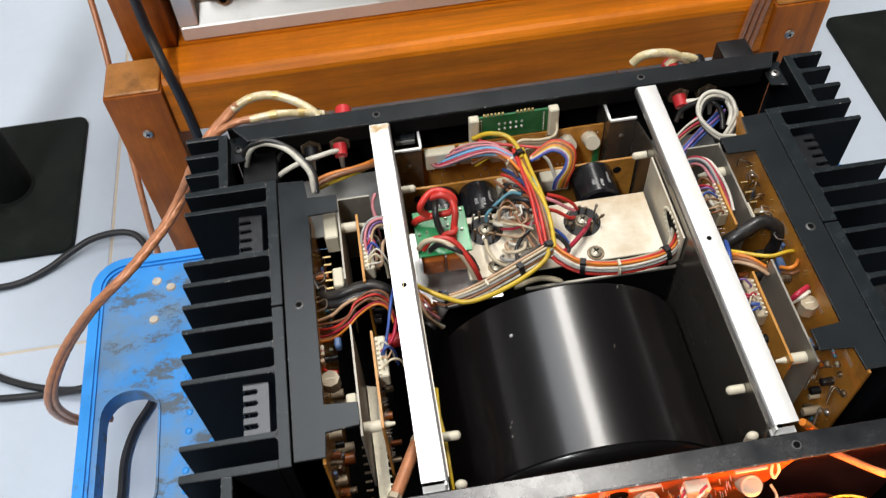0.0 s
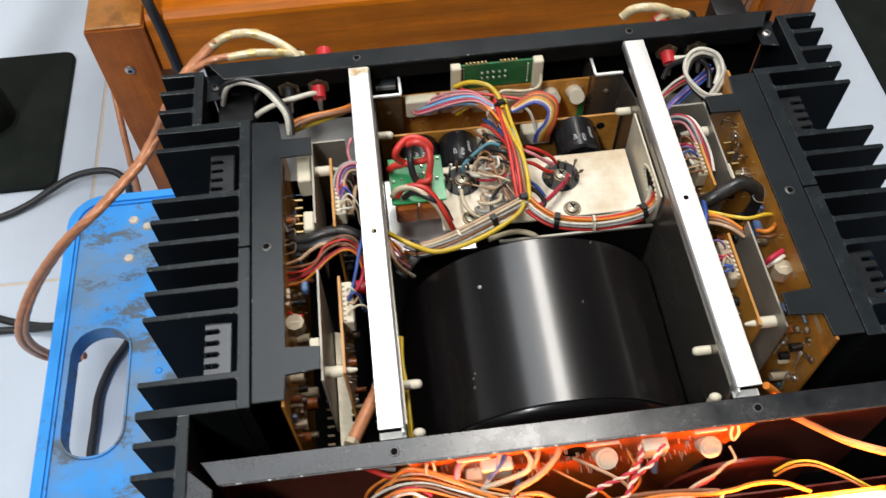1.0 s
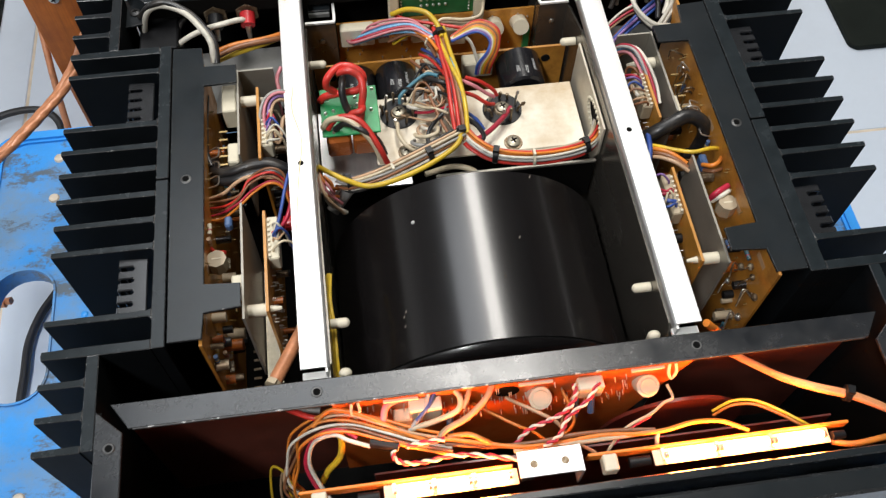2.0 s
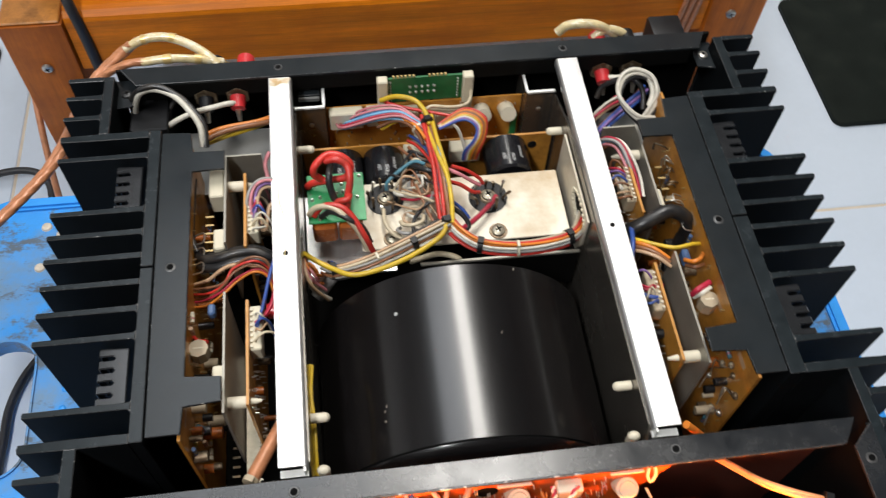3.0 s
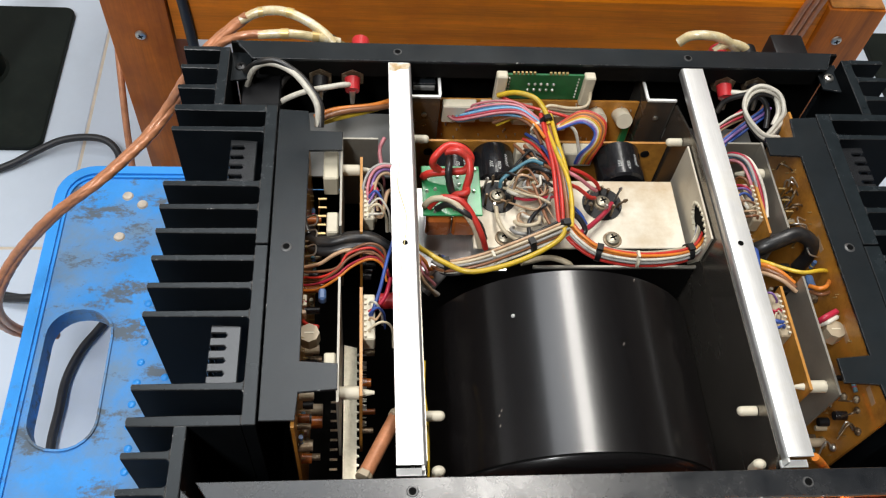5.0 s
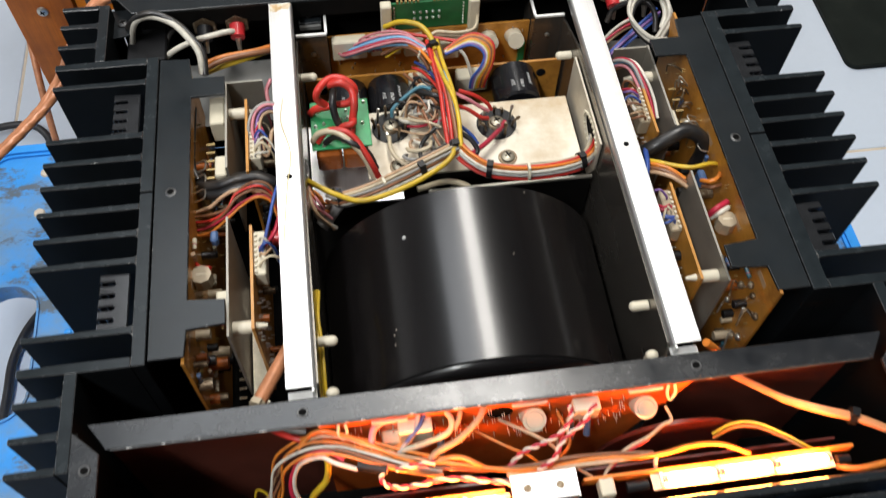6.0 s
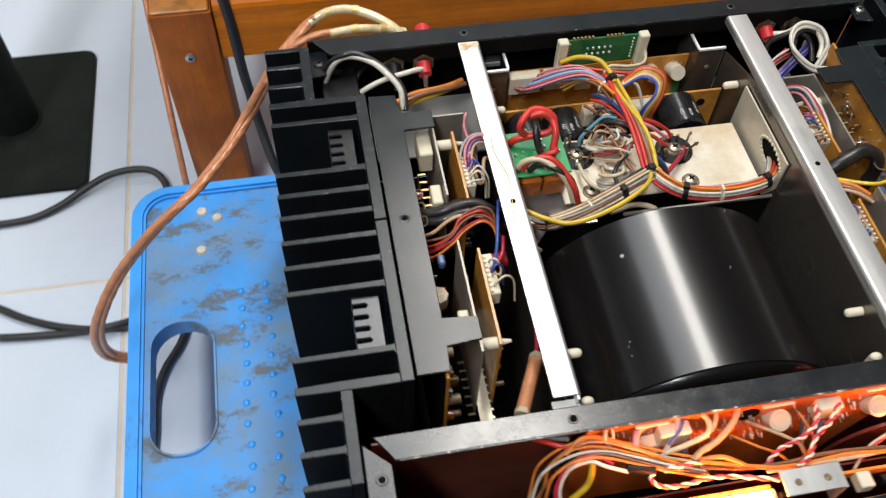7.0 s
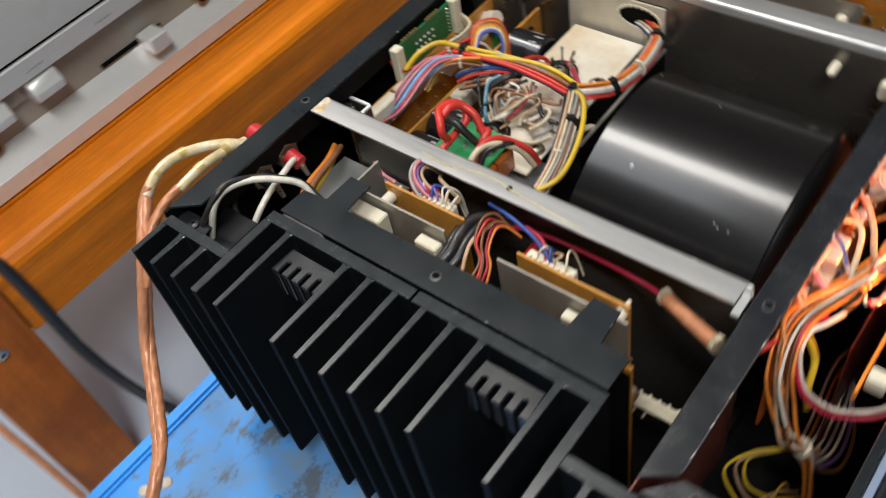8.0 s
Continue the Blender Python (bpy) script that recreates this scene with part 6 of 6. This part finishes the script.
wire([(-0.0970, -0.1450, 0.3000), (-0.0890, -0.1400, 0.3050), (-0.0810, -0.1410, 0.3060), (-0.0710, -0.1450, 0.3050), (-0.0560, -0.1530, 0.3030), (-0.0440, -0.1590, 0.3010)], "orange", amp, 0.0012)
wire([(-0.076, -0.193, 0.268), (-0.084, -0.186, 0.265), (-0.090, -0.177, 0.264), (-0.096, -0.168, 0.269), (-0.101, -0.158, 0.283)] + [(-0.0970, -0.1520, 0.2970), (-0.0870, -0.1510, 0.3020), (-0.0800, -0.1550, 0.3030), (-0.0700, -0.1590, 0.3020)], "white", amp, 0.0011)
wire([(-0.077, -0.194, 0.266), (-0.086, -0.187, 0.263), (-0.092, -0.177, 0.262), (-0.098, -0.168, 0.267), (-0.103, -0.158, 0.282)] + [(-0.0980, -0.1510, 0.2960), (-0.0900, -0.1490, 0.3020), (-0.0820, -0.1500, 0.3030), (-0.0760, -0.1540, 0.3020)], "crimson", amp, 0.0012)
wire([(-0.0970, -0.1610, 0.2620), (-0.0930, -0.1580, 0.2700), (-0.0860, -0.1560, 0.2830), (-0.0840, -0.1510, 0.2930), (-0.0850, -0.1490, 0.2980)], "yellow", amp, 0.0018)
part("sleeve", rodded(*[(-0.0700, -0.1570, 0.3020), (-0.0570, -0.1610, 0.3020)], 0.0026, None, 12), DARK_PLASTIC, amp)
g = random.Random(91)
for k in range(5):
    x = g.uniform(-0.075, 0.055)
    a = Vector((x, -0.1415, g.uniform(0.286, 0.300)))
    c = Vector((x + g.uniform(-0.03, 0.05), g.uniform(-0.160, -0.172), g.uniform(0.262, 0.294)))
    b = a.lerp(c, 0.4) + Vector((g.uniform(-0.006, 0.006), -0.003, g.uniform(-0.002, 0.007)))
    d = a.lerp(c, 0.75) + Vector((g.uniform(-0.008, 0.008), 0, g.uniform(-0.004, 0.005)))
    wire([a, b, d, c], g.choice(("orange", "tan", "crimson", "beige", "brown", "orange", "orange", "tan")), amp, g.uniform(0.0006, 0.0010))
# red and white twisted pairs
def twisted(points, a, b, r=0.00072, turns=9):
    path = smooth_path(points, 9)
    axes = frames_along(path)
    for colour, ph in ((a, 0.0), (b, math.pi)):
        line = [q + 1.05 * r * (math.cos(ph + turns * math.tau * k / len(path)) * s + math.sin(ph + turns * math.tau * k / len(path)) * u) for k, (q, (s, u)) in enumerate(zip(path, axes))]
        part("wire", tube_mesh(bmesh.new(), line, r, 7), WIRE[colour], amp, smooth=60)


twisted([(-0.0010, -0.1660, 0.3000), (0.0060, -0.1610, 0.3030), (0.0160, -0.1580, 0.3030), (0.0260, -0.1540, 0.3040), (0.0310, -0.1480, 0.3060), (0.0310, -0.1430, 0.3080)], "crimson", "white", turns=6)
twisted([(0.0110, -0.1710, 0.3050), (0.0190, -0.1670, 0.3060), (0.0250, -0.1590, 0.3070), (0.0360, -0.1520, 0.3080), (0.0430, -0.1440, 0.3090)], "white", "crimson", turns=5)
twisted([(-0.0570, -0.1600, 0.3030), (-0.0600, -0.1650, 0.3020), (-0.0550, -0.1690, 0.3020), (-0.0450, -0.1700, 0.3030), (-0.0320, -0.1690, 0.3040), (-0.0170, -0.1710, 0.3040), (-0.0010, -0.1760, 0.3060)], "white", "crimson", turns=7)
twisted([(-0.0530, -0.1620, 0.3040), (-0.0450, -0.1610, 0.3040), (-0.0350, -0.1610, 0.3050)], "crimson", "white", turns=2)
wire([(0.0780, -0.1470, 0.3020), (0.0800, -0.1530, 0.2990), (0.0750, -0.1550, 0.2990), (0.0670, -0.1600, 0.3000), (0.0540, -0.1650, 0.3000), (0.0450, -0.1720, 0.2980), (0.0410, -0.1770, 0.2940)], "beige", amp, 0.0008)
wire([(0.0670, -0.1610, 0.2990), (0.0550, -0.1660, 0.2990), (0.0460, -0.1720, 0.2970)], "crimson", amp, 0.0006)
wire([(-0.0350, -0.1600, 0.3030), (-0.0160, -0.1650, 0.3030), (0.0020, -0.1690, 0.3030), (0.0210, -0.1690, 0.3020), (0.0400, -0.1680, 0.3020), (0.0580, -0.1700, 0.3030), (0.0710, -0.1700, 0.3040), (0.0850, -0.1680, 0.3040), (0.0990, -0.1690, 0.3030), (0.1110, -0.1750, 0.3020)], "orange", amp, 0.0012)
wire([(-0.0350, -0.1620, 0.3010), (-0.0130, -0.1660, 0.3010), (0.0080, -0.1670, 0.3010), (0.0290, -0.1660, 0.3020), (0.0510, -0.1670, 0.3020), (0.0660, -0.1690, 0.3030)], "brown", amp, 0.0012)
wire([(-0.0030, -0.1700, 0.3020), (0.0200, -0.1700, 0.3020), (0.0450, -0.1700, 0.3020), (0.0650, -0.1700, 0.3030), (0.0660, -0.1730, 0.3020), (0.0660, -0.1760, 0.3000)], "beige", amp, 0.0011)
wire([(-0.0330, -0.1590, 0.3020), (-0.0230, -0.1600, 0.3040), (-0.0160, -0.1640, 0.3040), (-0.0120, -0.1660, 0.3020)], "orange", amp, 0.0014)
wire([(-0.0630, -0.1480, 0.3030), (-0.0610, -0.1420, 0.3060), (-0.0550, -0.1390, 0.3070), (-0.0470, -0.1390, 0.3070)], "pink", amp, 0.0018)
wire([(-0.0270, -0.1390, 0.3090), (-0.0250, -0.1430, 0.3080), (-0.0270, -0.1480, 0.3060), (-0.0370, -0.1510, 0.3040), (-0.0500, -0.1530, 0.3020)], "beige", amp, 0.0015)
wire([(-0.0090, -0.1390, 0.3100), (-0.0130, -0.1450, 0.3080), (-0.0230, -0.1520, 0.3050), (-0.0330, -0.1560, 0.3040), (-0.0370, -0.1590, 0.3030)], "tan", amp, 0.0016)
wire([(-0.0200, -0.1380, 0.3090), (-0.0210, -0.1420, 0.3080), (-0.0240, -0.1470, 0.3050)], "tan", amp, 0.0013)
wire([(-0.0400, -0.1390, 0.3090), (-0.0420, -0.1450, 0.3060), (-0.0480, -0.1510, 0.3030), (-0.0510, -0.1540, 0.3020)], "grey", amp, 0.0013)
wire([(-0.0370, -0.1390, 0.3090), (-0.0410, -0.1450, 0.3070), (-0.0470, -0.1500, 0.3040)], "blue", amp, 0.0010)
for k, c in enumerate(("yellow", "orange")):
    wire([(x, y - 0.0020 * k, z - 0.004 - 0.0006 * k) for x, y, z in [(0.1040, -0.1570, 0.2860), (0.1130, -0.1550, 0.2920), (0.1230, -0.1570, 0.2950), (0.1330, -0.1640, 0.2970), (0.1390, -0.1700, 0.2990), (0.1460, -0.1750, 0.2980)]], WIRE[c], amp, 0.0008)
for k in range(2):
    wire([(x + 0.001 * k, y - 0.0022 * k, z) for x, y, z in [(0.1200, -0.1260, 0.2850), (0.1280, -0.1370, 0.2920), (0.1380, -0.1490, 0.2990), (0.1510, -0.1580, 0.3040), (0.1650, -0.1640, 0.3050), (0.1800, -0.1710, 0.3020), (0.1900, -0.1750, 0.2960)]], SALMON, amp, 0.0015)
cable_tie([(0.1640, -0.1640, 0.3050)][0], (1, -0.4, 0), 0.0042, amp)
wire([(0.1500, -0.1850, 0.3000), (0.1590, -0.1880, 0.3020), (0.1730, -0.1870, 0.3020), (0.1880, -0.1850, 0.2980)], "orange", amp, 0.0016)
wire([(-0.1120, -0.1290, 0.2900), (-0.1050, -0.1350, 0.2960), (-0.0960, -0.1400, 0.2980), (-0.0890, -0.1390, 0.2970), (-0.0810, -0.1350, 0.2930)], "red", amp, 0.0016)
wire([(-0.1100, -0.1290, 0.2920), (-0.1010, -0.1340, 0.2970), (-0.0930, -0.1360, 0.2970)], "grey", amp, 0.0016)
g = random.Random(64)
for k, c in enumerate(("brown", "violet", "white", "grey", "beige", "white", "orange", "tan")):
    wire([(-0.109, -0.166, 0.249), (-0.106 + 0.0012 * k, -0.168 - 0.0006 * k, 0.240 - 0.0010 * k), (-0.100 + 0.0030 * k, -0.176 + 0.0022 * k, 0.222 - 0.0030 * k), (-0.084 + 0.0042 * k, -0.182 + 0.0035 * k, 0.206 - 0.0030 * k + g.uniform(-0.004, 0.004)), (-0.060 + 0.0050 * k, -0.180 + 0.0035 * k, 0.196 + g.uniform(-0.004, 0.003)), (-0.036 + 0.005 * k, -0.172 + 0.002 * k, 0.186 + g.uniform(-0.004, 0.004))], c, amp, 0.0009)
for k in range(3):
    wire([(-0.109, -0.166, 0.249), (-0.112 - 0.003 * k, -0.156 + 0.004 * k, 0.240), (-0.116 - 0.006 * k, -0.146 + 0.003 * k, 0.226), (-0.120 - 0.004 * k, -0.150 - 0.004 * k, 0.210 - 0.005 * k), (-0.112 + 0.004 * k, -0.162, 0.196), (-0.098, -0.174 + 0.005 * k, 0.186)], ("yellow", "tan", "yellow")[k], amp, 0.0008)
cable_tie((-0.109, -0.166, 0.249), (0.05, 0.35, 1), 0.0046, amp, NYLON, 0.0030)

# ---- cables outside the amplifier ----
def cable(name, points, material, r, label, steps=9, seg=12):
    ob = tagged(mesh_object(name, tube_mesh(bmesh.new(), smooth_path(points, steps), r, seg), material, 60), label, "cable")
    return ob


def stranded(points, r, steps=14, lays=4, pitch=0.011, seg=20):
    """A round cable whose laid strands show as shallow helical ridges."""
    bm, path, run, rings = bmesh.new(), smooth_path(points, steps), 0.0, []
    for i, (q, (s, u)) in enumerate(zip(path, frames_along(path))):
        run += (q - path[i - 1]).length if i else 0.0
        ring = []
        for k in range(seg):
            a = k * math.tau / seg
            rr = r * (1 + 0.055 * math.cos(lays * a - run / pitch * math.tau))
            ring.append(bm.verts.new(q + rr * (math.cos(a) * s + math.sin(a) * u)))
        rings.append(ring)
    for a, b in zip(rings, rings[1:]):
        for k in range(seg):
            bm.faces.new((a[k], a[(k + 1) % seg], b[(k + 1) % seg], b[k]))
    bm.faces.new(rings[0][::-1])
    bm.faces.new(rings[-1])
    return bm


GOLD_BAND = mat("gold_crimp", (0.70, 0.50, 0.20), 0.3, 0.4, 0.2, 150, 900, 0.08)
spk = thing("speaker_cable", (-0.38, 0.09, 0.003), "clear-jacketed copper speaker cable looping from the amplifier to the floor", "cable")
PAIR = [(-0.188, 0.1745, 0.3125), (-0.196, 0.172, 0.308), (-0.213, 0.157, 0.301), (-0.228, 0.150, 0.283), (-0.243, 0.145, 0.260), (-0.258, 0.130, 0.247), (-0.272, 0.109, 0.246), (-0.286, 0.091, 0.245), (-0.314, 0.077, 0.229), (-0.345, 0.068, 0.196), (-0.366, 0.057, 0.165), (-0.377, 0.058, 0.133), (-0.384, 0.072, 0.085), (-0.372, 0.076, 0.066), (-0.358, 0.074, 0.068)]
for k, (dx, dy, dz) in enumerate(((0, 0, 0), (0.0046, 0.0016, 0.0012))):
    part("conductor", stranded([(x + dx, y + dy, z + dz) for x, y, z in PAIR], 0.0030), COPPER_CABLE, spk, smooth=60)
part("sleeve", tube_mesh(bmesh.new(), smooth_path([(-0.1925, 0.173, 0.310), (-0.180, 0.1765, 0.3145), (-0.166, 0.177, 0.3150), (-0.152, 0.172, 0.3130), (-0.140, 0.164, 0.3100), (-0.133, 0.158, 0.3060)], 6), 0.0030, 14), SLEEVE, spk, "yellowed clear sleeving", 60)
part("conductor", stranded([(-0.226, 0.148, 0.284), (-0.214, 0.152, 0.299), (-0.202, 0.156, 0.3075), (-0.188, 0.158, 0.3120), (-0.174, 0.158, 0.3130)], 0.0026), COPPER_CABLE, spk, smooth=60)
part("sleeve", tube_mesh(bmesh.new(), smooth_path([(-0.180, 0.158, 0.3125), (-0.162, 0.158, 0.3140), (-0.146, 0.159, 0.3110), (-0.130, 0.161, 0.3050)], 6), 0.0028, 14), SLEEVE, spk, "yellowed clear sleeving", 60)
for a, b in (((-0.181, 0.1765, 0.3143), (-0.178, 0.1766, 0.3146)), ((-0.163, 0.1765, 0.3148), (-0.159, 0.1755, 0.3145)), ((-0.166, 0.158, 0.3137), (-0.161, 0.158, 0.3140)), ((-0.147, 0.159, 0.3115), (-0.143, 0.1592, 0.3105))):
    part("crimp_band", rodded(a, b, 0.0033, None, 14), GOLD_BAND, spk, "brass crimp band")
for a, b in (((-0.134, 0.1585, 0.3065), (-0.126, 0.1540, 0.3030)), ((-0.131, 0.1609, 0.3055), (-0.123, 0.1600, 0.3020))):
    part("spade_tip", rodded(a, b, 0.0018, 0.0010, 10), BRASS, spk, "brass spade tip")
spk2 = thing("speaker_cable", (0.2, 0.24, 0.2), "clear-jacketed copper speaker cable running up beside the rack post", "cable")
part("sleeve", tube_mesh(bmesh.new(), smooth_path([(0.0970, 0.1730, 0.3000), (0.1030, 0.1730, 0.3060), (0.1130, 0.1710, 0.3090), (0.1250, 0.1700, 0.3070), (0.1380, 0.1700, 0.2980)], 6), 0.0032, 14), SLEEVE, spk2, "yellowed clear sleeving", 60)
part("sleeve", tube_mesh(bmesh.new(), smooth_path([(0.1210, 0.1670, 0.2980), (0.1300, 0.1700, 0.3030), (0.1410, 0.1690, 0.3010), (0.1470, 0.1690, 0.2940)], 6), 0.0030, 14), SLEEVE, spk2, "yellowed clear sleeving", 60)
for dx in (0.0, 0.006, 0.012):
    part("conductor", tube_mesh(bmesh.new(), smooth_path([(0.236 + dx, 0.290, 0.10), (0.240 + dx, 0.286, 0.17), (0.244 + dx, 0.284, 0.23), (0.246 + dx, 0.287, 0.262), (0.252 + dx, 0.335, 0.300), (0.258 + dx, 0.40, 0.36)], 7), 0.0024, 12), COPPER_CABLE, spk2, smooth=60)
cable("power_cable", [(-0.2630, 0.2910, 0.3700), (-0.2670, 0.3060, 0.3350), (-0.2680, 0.3110, 0.3100), (-0.2680, 0.3120, 0.2780)] + [(-0.2590, 0.2900, 0.2520), (-0.2555, 0.2865, 0.2250), (-0.2535, 0.2862, 0.1700), (-0.2515, 0.288, 0.138), (-0.247, 0.275, 0.105), (-0.238, 0.250, 0.075), (-0.220, 0.232, 0.040), (-0.180, 0.235, 0.012), (-0.10, 0.26, 0.0045)], RUBBER, 0.0043, "thick black rubber cable hanging down over the rack rail")
cable("black_cable", [(-0.5620, 0.2820, 0.0040), (-0.5140, 0.2820, 0.0040), (-0.4830, 0.2850, 0.0040), (-0.4560, 0.2960, 0.0060), (-0.4340, 0.3090, 0.0100), (-0.4110, 0.3200, 0.0140), (-0.3860, 0.3230, 0.0160), (-0.3670, 0.3200, 0.0140), (-0.3560, 0.3090, 0.0080), (-0.3520, 0.2900, 0.0040)], RUBBER, 0.0036, "thin black cable lying on the tiles")
cable("black_cable", [(-0.5460, 0.2060, 0.0040), (-0.5040, 0.1830, 0.0040), (-0.4830, 0.1700, 0.0040), (-0.4570, 0.1580, 0.0040), (-0.4270, 0.1490, 0.0040), (-0.4020, 0.1460, 0.0040), (-0.3800, 0.1440, 0.0040)], RUBBER, 0.0036, "thin black cable lying on the tiles")
cable("black_cable", [(-0.5400, 0.1570, 0.0040), (-0.5010, 0.1520, 0.0040), (-0.4710, 0.1490, 0.0040), (-0.4370, 0.1470, 0.0040), (-0.4050, 0.1430, 0.0120), (-0.3770, 0.1530, 0.0040)], RUBBER, 0.0036, "thin black cable lying on the tiles")
cable("black_cable", [(-0.332, 0.150, 0.0052), (-0.341, 0.121, 0.0052), (-0.355, 0.096, 0.0052), (-0.363, 0.069, 0.0052), (-0.364, 0.040, 0.0052), (-0.364, 0.0, 0.0052), (-0.350, -0.06, 0.0052)], RUBBER, 0.0038, "black cable showing through the handle slot")
cable("copper_cable", [(-0.42, 0.62, 0.45), (-0.355, 0.50, 0.32), (-0.338, 0.42, 0.235), (-0.330, 0.345, 0.165), (-0.324, 0.275, 0.100), (-0.322, 0.240, 0.045), (-0.320, 0.220, 0.004)], COPPER_CABLE, 0.0030, "clear copper cable behind the rack post")


# ---- floor tiles ----
tile_mesh = None
for i in range(-4, 4):
    for j in range(-4, 4):
        cx, cy = -0.394 + 0.6 * (i + 0.5), 0.203 + 0.6 * (j + 0.5)
        if abs(cx) > 2.05 or abs(cy) > 2.05:
            continue
        if tile_mesh is None:
            ob = part("tile", boxed(-0.2985, 0.2985, -0.2985, 0.2985, -0.0039, 0.0, bevel=0.0008), TILE, floor)
            tile_mesh = ob.data
        else:
            ob = new("tile", tile_mesh)
            ob.parent = floor
        ob.location = (cx, cy, 0)
